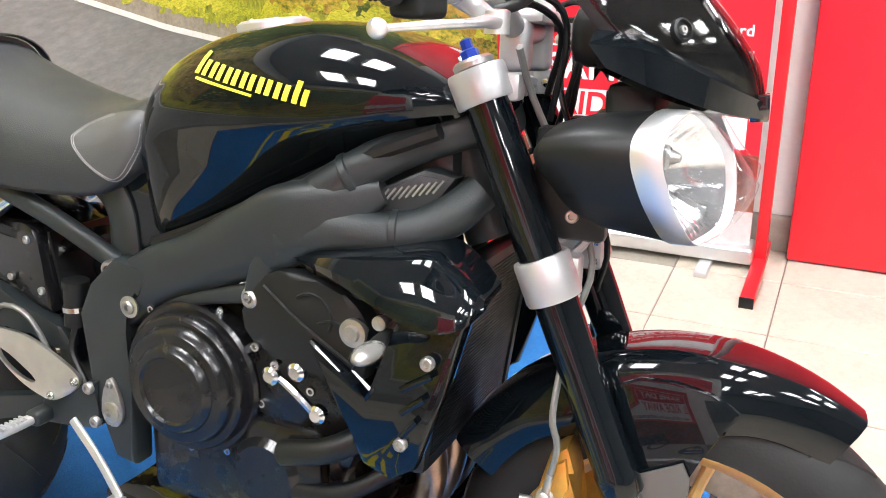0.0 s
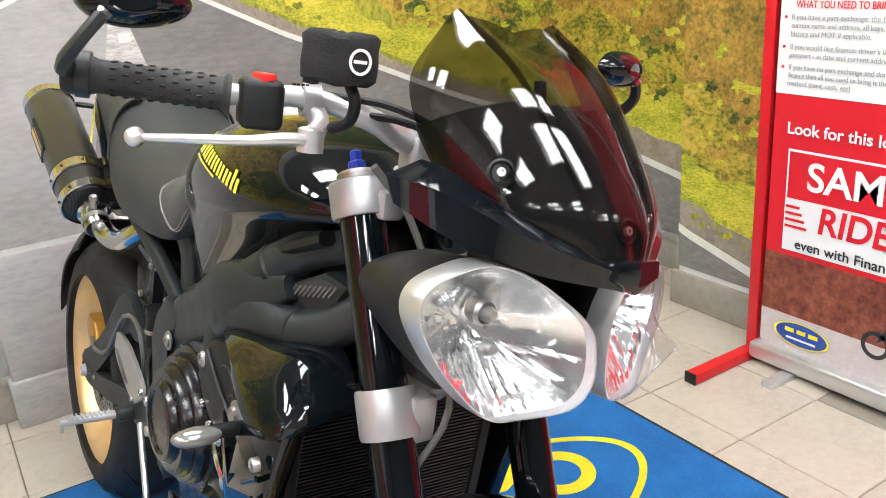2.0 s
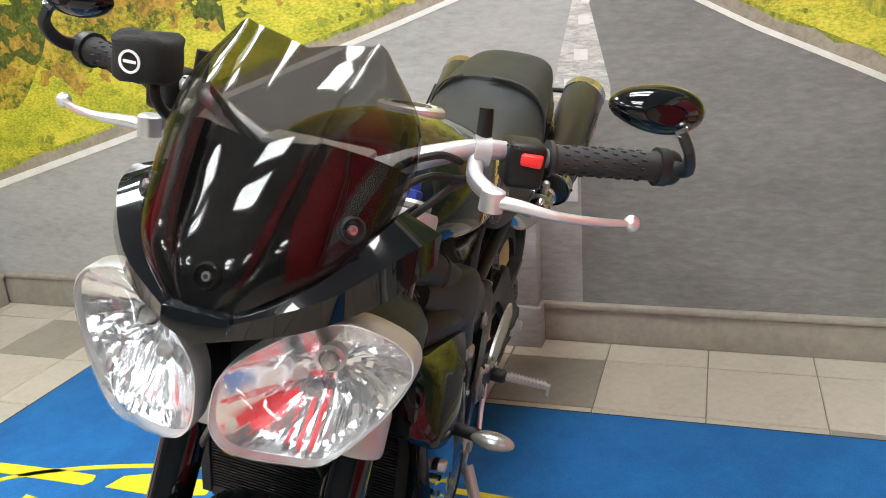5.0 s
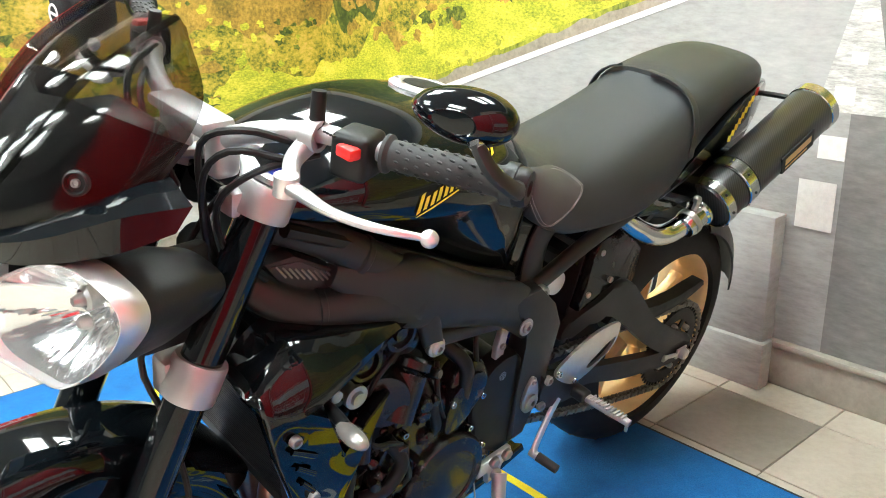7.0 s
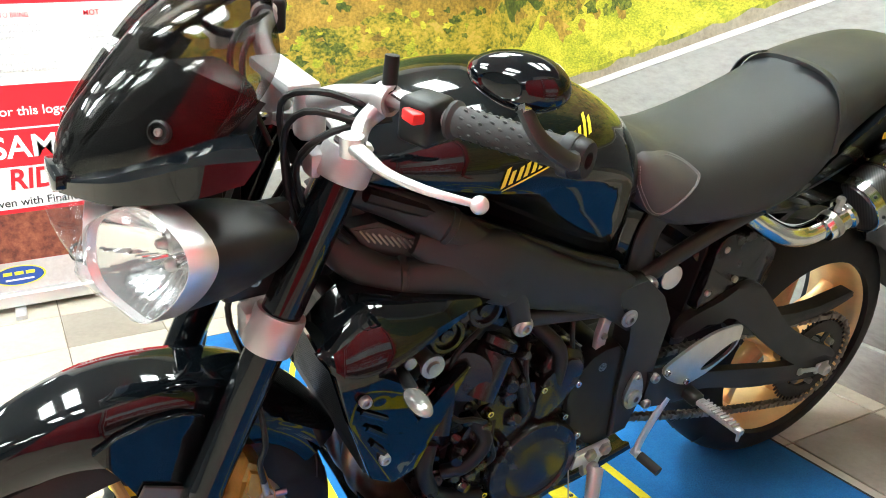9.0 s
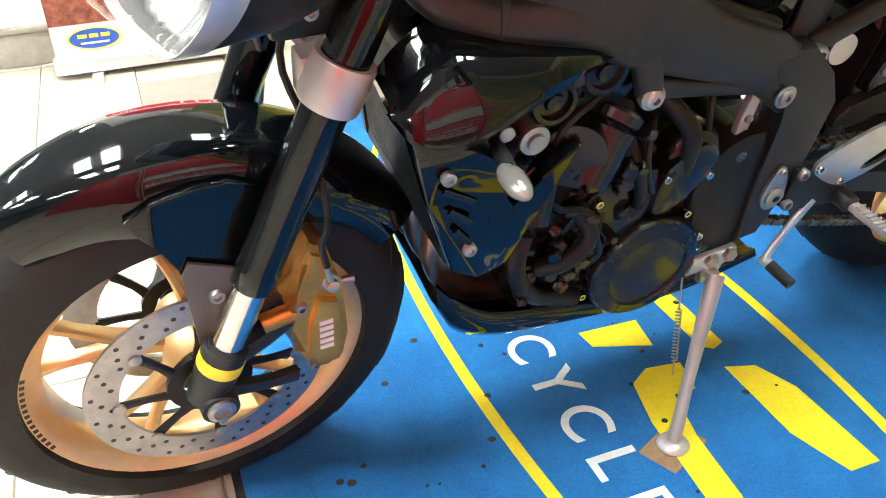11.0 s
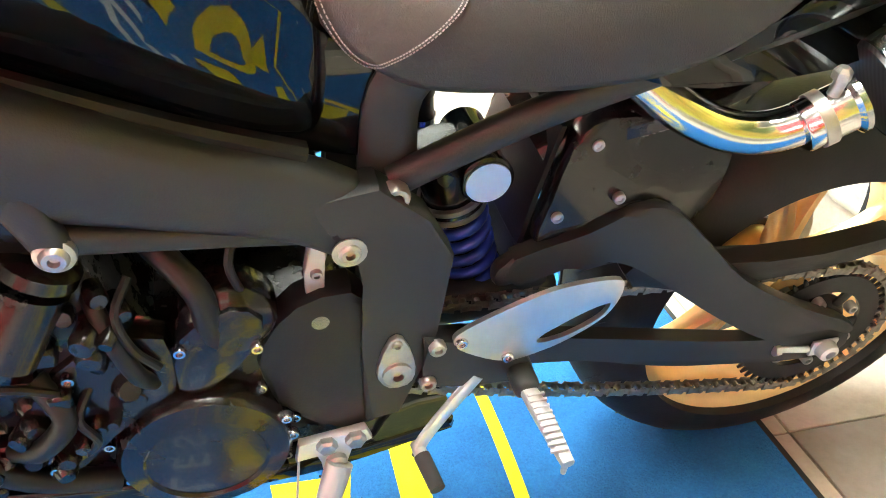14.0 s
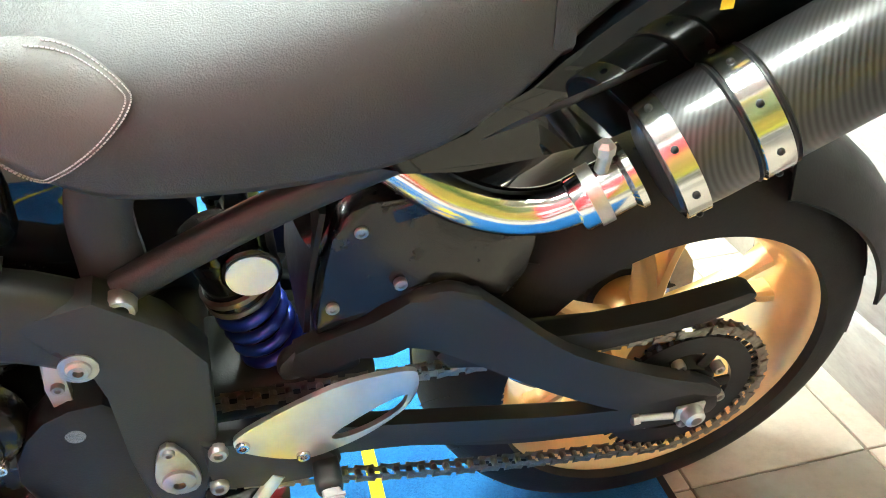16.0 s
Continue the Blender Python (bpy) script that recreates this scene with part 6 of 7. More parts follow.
# gear lever and linkage
bm = B()
sweep(bm, [(0.49, 0.135, 0.40), (0.52, 0.14, 0.36), (0.55, 0.148, 0.32), (0.558, 0.155, 0.308)], [(0.005, 0.008)] * 4, 10, 0.8)
cyl(bm, (0.558, 0.145, 0.308), (0.556, 0.165, 0.307), 0.008)
lever = p_("gear_lever", bm, ALLOY, "silver gear lever with a rubber tip")
p_("rubber_tip", cyl(B(), (0.556, 0.162, 0.307), (0.548, 0.205, 0.302), 0.0095, 0.009), GRIP, "", lever)
bm = B()
plate(bm, [(0.663, 0.60), (0.648, 0.60), (0.644, 0.59), (0.652, 0.565), (0.65, 0.52), (0.655, 0.508), (0.668, 0.512), (0.668, 0.565)], 0.10, 0.112, 0.003)
arm = p_("shift_arm", bm, WHITE_ALLOY, "silver gear shift arm")
bm = B()
bolt(bm, (0.657, 0.113, 0.565), (0, 1, 0), 0.006, 0.004)
cyl(bm, (0.657, 0.10, 0.51), (0.657, 0.125, 0.51), 0.009)
cyl(bm, (0.657, 0.118, 0.51), (0.60, 0.12, 0.49), 0.0055)
cyl(bm, (0.60, 0.12, 0.49), (0.50, 0.12, 0.41), 0.004)
cyl(bm, (0.66, 0.09, 0.60), (0.672, 0.09, 0.63), 0.007)
pp("shift_rod", bm, STEEL, "", arm)
# rear brake lever and its reservoir on the right
bm = B()
sweep(bm, [(0.50, -0.14, 0.40), (0.56, -0.15, 0.35), (0.60, -0.155, 0.30)], [(0.005, 0.008)] * 3, 10, 0.8)
box(bm, (0.585, -0.20, 0.292), (0.61, -0.15, 0.302), 0.002)
p_("brake_pedal", bm, ALLOY, "silver rear brake pedal")
bm = B()
cyl(bm, (0.50, -0.115, 0.55), (0.505, -0.115, 0.61), 0.018, None, 20)
cyl(bm, (0.505, -0.115, 0.61), (0.506, -0.115, 0.622), 0.02, None, 20)
res = p_("rear_brake_reservoir", bm, PLASTIC, "black rear brake fluid pot")
bm = B()
lathe(bm, [(0.0185, -0.004), (0.02, -0.004), (0.02, 0.004), (0.0185, 0.004)], (0.502, -0.115, 0.578), (0, 0, 1), 20, False, True)
p_("clip", bm, CHROME, "bright hose clip", res)
p_("hose", sweep(B(), [(0.50, -0.115, 0.55), (0.495, -0.125, 0.51), (0.52, -0.13, 0.47), (0.53, -0.13, 0.45)], 0.006, 8), PLASTIC, "", res)
p_("rear_brake_hose", sweep(B(), [(0.47, -0.12, 0.43), (0.40, -0.115, 0.54), (0.33, -0.125, 0.55), (0.22, -0.13, 0.44), (0.10, -0.125, 0.40), (0.05, -0.12, 0.41)], 0.0045, 8), CABLE, "grey rear brake hose")
bm = B()
plate(bm, [(0.06, 0.37), (0.075, 0.41), (0.05, 0.445), (0.0, 0.45), (-0.02, 0.42), (0.0, 0.385)], -0.118, -0.075, 0.008)
cyl(bm, (0.03, -0.12, 0.415), (0.03, -0.07, 0.415), 0.022)
p_("rear_caliper", bm, GOLD_CALIPER, "gold rear brake caliper")

# -- side stand --
FOOT = V(0.742, 0.272, 0.082)
bm = B()
sweep(bm, [(0.648, 0.15, 0.305), (0.668, 0.175, 0.262), (0.705, 0.222, 0.17), FOOT], [(0.012, 0.016), (0.011, 0.014), (0.009, 0.0095), (0.01, 0.011)], 14, 0.85)
stand = p_("side_stand", bm, WHITE_ALLOY, "silver side stand, folded down")
bm = B()
plate(bm, [(0.69, 0.335), (0.615, 0.345), (0.608, 0.325), (0.635, 0.315), (0.638, 0.285), (0.665, 0.28), (0.668, 0.315), (0.695, 0.305)], 0.128, 0.14, 0.003)
p_("stand_bracket", bm, ALLOY, "silver stand bracket", stand)
bm = B()
for x, z in ((0.66, 0.332), (0.628, 0.335), (0.65, 0.30)):
    lathe(bm, [(0.012, 0), (0.012, 0.007), (0.009, 0.01), (0.004, 0.01)], (x, 0.14, z), (0, 1, 0), 6 if z > 0.31 else 16)
pp("stand_bolt", bm, STEEL, "", stand)
bm = B()
lathe(bm, [(0.024, -0.004), (0.026, 0.0), (0.022, 0.006), (0.012, 0.01)], FOOT - V(0, 0, 0.006), (0, -math.sin(radians(11.6)), math.cos(radians(11.6))), 20)
p_("stand_foot", bm, WHITE_ALLOY, "", stand)
bm = B()
A0, A1 = V(0.69, 0.125, 0.30), V(0.715, 0.20, 0.15)
dd = (A1 - A0).normalized()
u = dd.cross(V(1, 0, 0)).normalized()
v = dd.cross(u)
sweep(bm, [A0.lerp(A1, 0.35 + 0.5 * i / 110) + (u * math.cos(i * 0.9) + v * math.sin(i * 0.9)) * 0.0045 for i in range(111)], 0.0013, 5, 1, 1)
cyl(bm, A0, A0.lerp(A1, 0.36), 0.0015, None, 6)
cyl(bm, A0.lerp(A1, 0.84), A1, 0.0015, None, 6)
p_("stand_spring", bm, STEEL, "", stand)

# -- front end, all turned with the bars --
for sd in (1, -1):
    y = sd * 0.099

    def fp(z):
        return V(fork_x(z), y, z)
    bm = B()
    up_ = (fp(1.0) - fp(0.5)).normalized()
    lathe(bm, [(0.024, 0), (0.027, 0.004), (0.027, 0.03), (0.0255, 0.036), (0.0255, 0.16), (0.0262, 0.20), (0.0262, 0.50), (0.022, 0.505)], fp(0.475), up_, 32)
    leg = s_("fork_leg", bm, GLOSS, "gloss black upside-down fork leg")
    bm = B()
    cyl(bm, fp(0.35), fp(0.48), 0.0205, None, 28)
    s_("slider", bm, CHROME, "polished chrome fork slider", leg)
    bm = B()
    cyl(bm, fp(0.385), fp(0.30), 0.0265, 0.025, 24)
    lathe(bm, [(0.0245, 0), (0.028, 0.003), (0.028, 0.05), (0.022, 0.056)], fp(0.335), up_, 24)
    cyl(bm, (FW.x, sd * 0.075, FW.z), (FW.x, sd * 0.128, FW.z), 0.028, 0.024, 24)
    box(bm, (1.385, min(sd * 0.085, sd * 0.122), 0.265), (1.415, max(sd * 0.085, sd * 0.122), 0.31), 0.006)
    sweep(bm, [fp(0.35), (1.325, sd * 0.095, 0.375), (1.29, sd * 0.092, 0.40)], [(0.012, 0.016), (0.01, 0.012), (0.01, 0.014)], 10, 0.7)
    sweep(bm, [fp(0.31), (1.34, sd * 0.095, 0.285), (1.29, sd * 0.09, 0.275)], [(0.012, 0.014), (0.009, 0.01), (0.009, 0.012)], 10, 0.7)
    s_("fork_foot", bm, SATIN, "satin black fork foot", leg)
    bm = B()
    lathe(bm, [(0.0284, 0), (0.0289, 0.001), (0.0289, 0.018), (0.0284, 0.019)], fp(0.352), up_, 24, False, True)
    s_("label_band", bm, YELLOW, "yellow maker's band", leg)
    bm = B()
    lathe(bm, [(0.018, 0), (0.018, 0.004), (0.012, 0.006), (0.011, 0.001), (0.002, 0.001)], (FW.x, sd * 0.128, FW.z), (0, sd, 0), 20)
    bolt(bm, (1.40, sd * 0.1235, 0.272), (0, sd, 0), 0.006, 0.004)
    sp("axle_end", bm, STEEL, "", leg)
    # lower clamp
    bm = B()
    lathe(bm, [(0.0265, -0.027), (0.0325, -0.027), (0.034, -0.023), (0.034, 0.022), (0.0325, 0.026), (0.0265, 0.026)], fp(0.727), up_, 30, False, True)
    box(bm, (1.232, min(sd * 0.058, sd * 0.09), 0.70), (1.262, max(sd * 0.058, sd * 0.09), 0.752), 0.005)
    s_("lower_clamp", bm, WHITE_ALLOY, "silver lower fork clamp", leg)
    bm = B()
    for z in (0.712, 0.738):
        bolt(bm, (1.25, sd * 0.066, z), (1, -sd * 0.3, 0), 0.008, 0.009)
    bolt(bm, (1.17, sd * 0.075, 0.94), (0.8, -sd * 0.5, 0), 0.008, 0.01)
    sp("clamp_bolt", bm, CHROME, "", leg)
    bm = B()
    lathe(bm, [(0.024, -0.022), (0.033, -0.022), (0.0345, -0.018), (0.0345, 0.014), (0.033, 0.018), (0.024, 0.018)], fp(0.942), up_, 30, False, True)
    box(bm, (1.145, min(sd * 0.07, sd * 0.10), 0.925), (1.182, max(sd * 0.07, sd * 0.10), 0.957), 0.006)
    s_("top_clamp", bm, WHITE_ALLOY, "silver top fork clamp", leg)
    bm = B()
    lathe(bm, [(0.024, 0.006), (0.0245, 0.012), (0.020, 0.016), (0.017, 0.016)], fp(0.955), up_, 28)
    s_("fork_cap", bm, STEEL, "", leg)
    bm = B()
    lathe(bm, [(0.011, 0.014), (0.011, 0.026), (0.007, 0.028), (0.007, 0.038), (0.004, 0.04)], fp(0.955), up_, 6)
    s_("adjuster", bm, BLUE, "blue anodised fork adjuster", leg)
bm = B()
sweep(bm, [(1.14, -0.085, 0.935), (1.10, -0.04, 0.945), (1.09, 0, 0.948), (1.10, 0.04, 0.945), (1.14, 0.085, 0.935)], [(0.026, 0.011)] * 5, 12, 0.7, 4, (1, 0, 0))
lathe(bm, [(0.022, 0), (0.022, 0.01), (0.016, 0.016), (0.003, 0.016)], (1.085, 0, 0.955), (-0.4, 0, 0.92), 6)
s_("top_yoke", bm, WHITE_ALLOY, "silver top yoke")
bm = B()
sweep(bm, [(1.235, -0.08, 0.735), (1.20, -0.04, 0.745), (1.19, 0, 0.745), (1.20, 0.04, 0.745), (1.235, 0.08, 0.735)], [(0.028, 0.013)] * 5, 12, 0.7, 4, (1, 0, 0))
sweep(bm, [(1.245, 0.05, 0.745), (1.262, 0.045, 0.765), (1.272, 0.035, 0.785)], [(0.01, 0.006)] * 3, 8, 0.8)
sweep(bm, [(1.245, -0.05, 0.745), (1.262, -0.045, 0.765), (1.272, -0.035, 0.785)], [(0.01, 0.006)] * 3, 8, 0.8)
s_("lower_yoke", bm, WHITE_ALLOY, "silver lower yoke")

# front calipers
for sd in (1, -1):
    bm = B()
    a, b = sorted((sd * 0.052, sd * 0.106))
    plate(bm, [(1.268, 0.524), (1.246, 0.505), (1.232, 0.45), (1.226, 0.40), (1.220, 0.345), (1.228, 0.302), (1.250, 0.288), (1.272, 0.294), (1.290, 0.332), (1.286, 0.385), (1.298, 0.412), (1.278, 0.436), (1.280, 0.49)], a, b, 0.009)
    cal = s_("front_caliper", bm, GOLD_CALIPER, "gold four-piston front brake caliper")
    for pts, o0, o1 in (([(1.268, 0.508), (1.252, 0.498), (1.24, 0.455), (1.262, 0.446), (1.274, 0.47)], 0.100, 0.112), ([(1.262, 0.432), (1.238, 0.42), (1.229, 0.345), (1.236, 0.308), (1.264, 0.304), (1.279, 0.335), (1.274, 0.39)], 0.100, 0.116)):
        y0, y1 = sorted((sd * o0, sd * o1))
        s_("piston_housing", plate(B(), pts, y0, y1, 0.007), GOLD_CALIPER, "", cal)
    s_("caliper_arm", sweep(B(), [(1.28, sd * 0.095, 0.405), (1.305, sd * 0.095, 0.402), (1.33, sd * 0.095, 0.398)], [(0.012, 0.012)] * 3, 12, 0.8), GOLD_CALIPER, "", cal)
    bm = B()
    for i in range(5):
        z = 0.342 + 0.0115 * i
        box(bm, (1.246, min(sd * 0.1166, sd * 0.1176), z), (1.264, max(sd * 0.1166, sd * 0.1176), z + 0.007))
    sp("lettering_bar", bm, DECAL_WHITE, "", cal)
    bm = B()
    bolt(bm, (1.283, sd * 0.107, 0.42), (0, sd, 0), 0.008, 0.006)
    bolt(bm, (1.272, sd * 0.114, 0.312), (0, sd, 0), 0.006, 0.005)
    lathe(bm, [(0.011, 0), (0.011, 0.004), (0.008, 0.005), (0.008, 0.014), (0.005, 0.016)], (1.246, sd * 0.11, 0.455), (0, sd, 0.2), 12)
    cyl(bm, (1.246, sd * 0.116, 0.455), (1.252, sd * 0.118, 0.49), 0.005)
    cyl(bm, (1.228, sd * 0.10, 0.44), (1.212, sd * 0.104, 0.442), 0.005)
    sp("caliper_bolt", bm, STEEL, "", cal)
    p = [(1.252, sd * 0.118, 0.49), (1.258, sd * 0.12, 0.53), (1.25, sd * 0.12, 0.57), (1.255, sd * 0.08, 0.66), (1.27, sd * 0.05, 0.74), (1.23, sd * 0.05, 0.84), (1.19, sd * 0.07, 0.93), (1.185, sd * 0.12, 0.985)]
    s_("front_brake_hose", sweep(B(), p, 0.0042, 8), CABLE if sd < 0 else PLASTIC, "thin brake hose")

# front mudguard
bm = B()
loops = []
for i in range(25):
    a = radians(56 + 94 * i / 24)
    u_ = i / 24
    w = 0.072 - 0.03 * max(0.0, 0.28 - u_) / 0.28 - 0.012 * max(0.0, u_ - 0.75) / 0.25
    drop = 0.055 + 0.05 * math.exp(-((u_ - 0.48) / 0.2) ** 2)
    lp = []
    for j in range(13):
        v_ = (j / 12 - 0.5) * 2
        lp.append((0.334 + 0.01 * (1 - v_ * v_) - drop * max(0.0, abs(v_) - 0.45) ** 1.6 / 0.38, w * math.sin(v_ * math.pi / 2)))
    loops.append([V(FW.x + r * math.cos(a), y, FW.z + r * math.sin(a)) for r, y in lp] + [V(FW.x + (r - 0.004) * math.cos(a), y * 0.95, FW.z + (r - 0.004) * math.sin(a)) for r, y in reversed(lp)])
rings(bm, loops)
guard = s_("front_mudguard", bm, GLOSS, "gloss black front mudguard", None, 60)
for sd in (1, -1):
    a, b = sorted((sd * 0.068, sd * 0.078))
    bm = B()
    plate(bm, [(1.455, 0.59), (1.42, 0.535), (1.40, 0.47), (1.388, 0.43), (1.362, 0.43), (1.345, 0.50), (1.325, 0.53), (1.315, 0.60), (1.38, 0.615)], a, b, 0.003, 2)
    s_("mudguard_bracket", bm, GLOSS, "gloss black mudguard side", guard)
    a, b = sorted((sd * 0.080, sd * 0.086))
    s_("mudguard_stay", plate(B(), [(1.40, 0.52), (1.345, 0.492), (1.36, 0.444), (1.392, 0.372), (1.405, 0.378), (1.41, 0.50)], a, b, 0.002), SATIN_GREY, "grey metal mudguard stay", guard)
    bm = B()
    bolt(bm, (1.376, sd * 0.086, 0.46), (0, sd, 0), 0.01, 0.006)
    s_("mudguard_bolt", bm, STEEL, "", guard)

# -- headlamps --
LAMP_OUT = [(0.173, 0.884), (0.166, 0.903), (0.146, 0.917), (0.113, 0.928), (0.078, 0.921), (0.042, 0.899), (0.013, 0.873), (0.006, 0.842), (0.010, 0.812), (0.03, 0.793), (0.075, 0.785), (0.108, 0.786), (0.145, 0.823), (0.167, 0.86)]
for sd in (1, -1):
    cy, cz = 0.09, 0.857
    rim = [tuple(q) for q in catmull(LAMP_OUT, 4, True)]

    def ring_at(x, k, yk=None, cy=cy, cz=cz, rim=rim, sd=sd):
        return [V(x - 0.38 * (y - cy) - 0.10 * (z - cz), sd * (cy + (y - cy) * k), cz + (z - cz) * k) for y, z in rim]
    bm = B()
    rings(bm, [ring_at(1.245, 0.08), ring_at(1.245, 0.5), ring_at(1.255, 0.72), ring_at(1.29, 0.88), ring_at(1.354, 0.975)], False)
    shell = s_("headlamp", bm, PLASTIC, "twin headlamp with a black shell and silver rim")
    bm = B()
    rings(bm, [ring_at(1.353, 0.968), ring_at(1.357, 1.0), ring_at(1.378, 1.0), ring_at(1.386, 0.99), ring_at(1.386, 0.972), ring_at(1.375, 0.962), ring_at(1.346, 0.955)], False, True)
    s_("rim", bm, ALLOY, "brushed silver headlamp rim", shell)
    fine = [tuple(q) for q in catmull(LAMP_OUT, 10, True)]
    bowl = []
    for k in (0.962, 0.93, 0.88, 0.82, 0.75, 0.68, 0.6, 0.52, 0.44, 0.36, 0.28, 0.2, 0.12, 0.05):
        lp = []
        for y, z in fine:
            yy, zz = cy + (y - cy) * k, cz + (z - cz) * k
            flute = 0.0028 * abs(math.sin(math.pi * (yy + 0.001) / 0.0105)) * min(1.0, 8 * (0.96 - k)) * (1.0 if zz < cz + 0.012 else 0.45)
            step = 0.008 if zz < cz - 0.018 else 0.0
            lp.append(V(1.318 + 0.062 * k ** 1.7 - 0.38 * (y - cy) * k - 0.1 * (z - cz) * k + flute + step * min(1.0, 5 * (0.96 - k)), sd * yy, zz))
        bowl.append(lp)
    bm = B()
    rings(bm, bowl, False)
    bm.faces.new([bm.verts.new(q) for q in bowl[-1]])
    ref = s_("reflector", bm, REFLECTOR, "bright fluted reflector", None, 20)
    bm = B()
    lathe(bm, [(0.0125, 0.0), (0.014, 0.014), (0.011, 0.018), (0.0095, 0.006)], (1.334, sd * 0.092, 0.876), (1, 0, 0), 24, False, True)
    s_("bulb_collar", bm, STEEL, "dark steel bulb collar", ref)
    bm = B()
    lathe(bm, [(0.0075, 0.0), (0.008, 0.02), (0.005, 0.028), (0.001, 0.03)], (1.334, sd * 0.092, 0.876), (1, 0, 0), 16)
    lathe(bm, [(0.008, 0.0), (0.008, 0.008), (0.005, 0.012), (0.001, 0.012)], (1.34, sd * 0.078, 0.838), (1, 0, 0), 14)
    sp("bulb", bm, STEEL, "bulb with a bright cap", ref)
    bm = B()
    rings(bm, [ring_at(1.384, 0.972), ring_at(1.391, 0.95), ring_at(1.394, 0.90), ring_at(1.398, 0.80), ring_at(1.404, 0.6), ring_at(1.408, 0.35), ring_at(1.4095, 0.1)], False)
    bm.faces.new([bm.verts.new(q) for q in ring_at(1.4096, 0.1)])
    lens_ = s_("lens", bm, LENS, "clear headlamp lens", shell, 60)
    lens_.visible_shadow = False
# bracket between the lamps
bm = B()
box(bm, (1.27, -0.06, 0.80), (1.33, 0.06, 0.95), 0.012)
for sd in (1, -1):
    box(bm, (1.20, min(sd * 0.07, sd * 0.09), 0.77), (1.29, max(sd * 0.07, sd * 0.09), 0.90), 0.01)
sweep(bm, [(1.28, -0.03, 0.80), (1.27, 0, 0.775), (1.28, 0.03, 0.80)], 0.009, 8)
s_("headlamp_bracket", bm, PLASTIC, "black headlamp bracket")
bm = B()
for sd in (1, -1):
    for x, z in ((1.235, 0.84), (1.25, 0.80)):
        bolt(bm, (x, sd * 0.091, z), (0, sd, 0), 0.008, 0.005)
sp("bracket_bolt", bm, STEEL, "")

# -- smoked fly screen: a bowed sheet with two raised ridges, and gloss black lower wings --
CENTRE = [(1.437, 0, 0.938), (1.425, 0, 0.98), (1.385, 0, 1.034), (1.325, 0, 1.09), (1.238, 0, 1.136)]
RIDGE = [(1.435, 0.020, 0.938), (1.417, 0.043, 0.985), (1.374, 0.056, 1.04), (1.314, 0.062, 1.102), (1.228, 0.067, 1.151)]
EDGE = [(1.433, 0.028, 0.936), (1.378, 0.088, 0.968), (1.300, 0.119, 0.999), (1.236, 0.122, 1.074), (1.226, 0.078, 1.142)]
NU = 32
LINES = [[Vector(q) for q in catmull(c, NU // 4)] for c in (CENTRE, RIDGE, EDGE)]


def screen_row(i):
    """One row across the screen, from its own right edge to its left: a sunk middle, two proud ridges, and bowed flanks."""
    c, r, e = (ln[i] for ln in LINES)
    u = i / NU
    sink = 0.009 * min(1, max(0, (u - 0.12) / 0.3))
    foot = r + V(-0.8 * sink, -0.004 - 0.5 * sink, -0.6 * sink)
    half = [c.lerp(foot, t) + V(0.008, 0, 0.004) * (4 * t * (1 - t)) * (0.3 + 0.4 * t) for t in (0, 0.2, 0.4, 0.6, 0.8, 0.93, 1.0)]
    half.append(r + V(0, -0.0015, 0))
    for t in (0.03, 0.15, 0.3, 0.45, 0.6, 0.75, 0.88, 1.0):
        half.append(r.lerp(e, t) + V(0.55, 0.62, 0.3) * (0.06 * (e - r).length * 4 * t * (1 - t)) * 2.2)
    return [V(q.x, -q.y, q.z) for q in reversed(half[1:])] + half


def sheet(bm, rows, thick):
    """A bowed sheet of the given rows, with a back face and closed edges."""
    a = [[bm.verts.new(q) for q in r] for r in rows]
    b = [[bm.verts.new(q + thick) for q in r] for r in rows]
    n, m = len(rows), len(rows[0])
    for i in range(n - 1):
        for j in range(m - 1):
            bm.faces.new((a[i][j], a[i][j + 1], a[i + 1][j + 1], a[i + 1][j]))
            bm.faces.new((b[i][j], b[i + 1][j], b[i + 1][j + 1], b[i][j + 1]))
        for j in (0, m - 1):
            bm.faces.new((a[i][j], a[i + 1][j], b[i + 1][j], b[i][j]))
    for j in range(m - 1):
        for i in (0, n - 1):
            bm.faces.new((a[i][j], a[i][j + 1], b[i][j + 1], b[i][j]))
    return bm


screen = s_("fly_screen", sheet(B(), [screen_row(i) for i in range(NU + 1)], V(-0.0032, 0, -0.0022)), SMOKE, "smoked fly screen with two raised ridges", None, 50)
screen.visible_shadow = False
for q, n in ((V(1.424, 0, 0.968), V(1, 0, 0.35)), (V(1.352, 0.098, 1.008), V(0.7, 0.62, 0.3)), (V(1.352, -0.098, 1.008), V(0.7, -0.62, 0.3))):
    n = n.normalized()
    seat_ = s_("bolt_recess", lathe(B(), [(0.0125, -0.006), (0.0128, 0.001), (0.0105, 0.0025), (0.0085, -0.001), (0.002, -0.001)], q, n, 24), PLASTIC, "black recessed bolt seat", screen)
    s_("screen_bolt", bolt(B(), q, n, 0.0045, 0.003), STEEL, "", screen)
# opaque cowl behind the lower half of the screen
rows = []
for i in range(0, 22):
    row = screen_row(i)
    m = len(row) // 2
    rows.append([V(q.x - 0.008, q.y * 0.93, q.z - 0.005 - 0.004 * (abs(j - m) / m) ** 2 * (i / 20)) for j, q in enumerate(row)])
bm = sheet(B(), rows, V(-0.004, 0, -0.002))
box(bm, (1.225, -0.065, 0.965), (1.33, 0.065, 1.035), 0.02)
s_("screen_backing", bm, PLASTIC, "black inner cowl behind the fly screen", screen, 60)
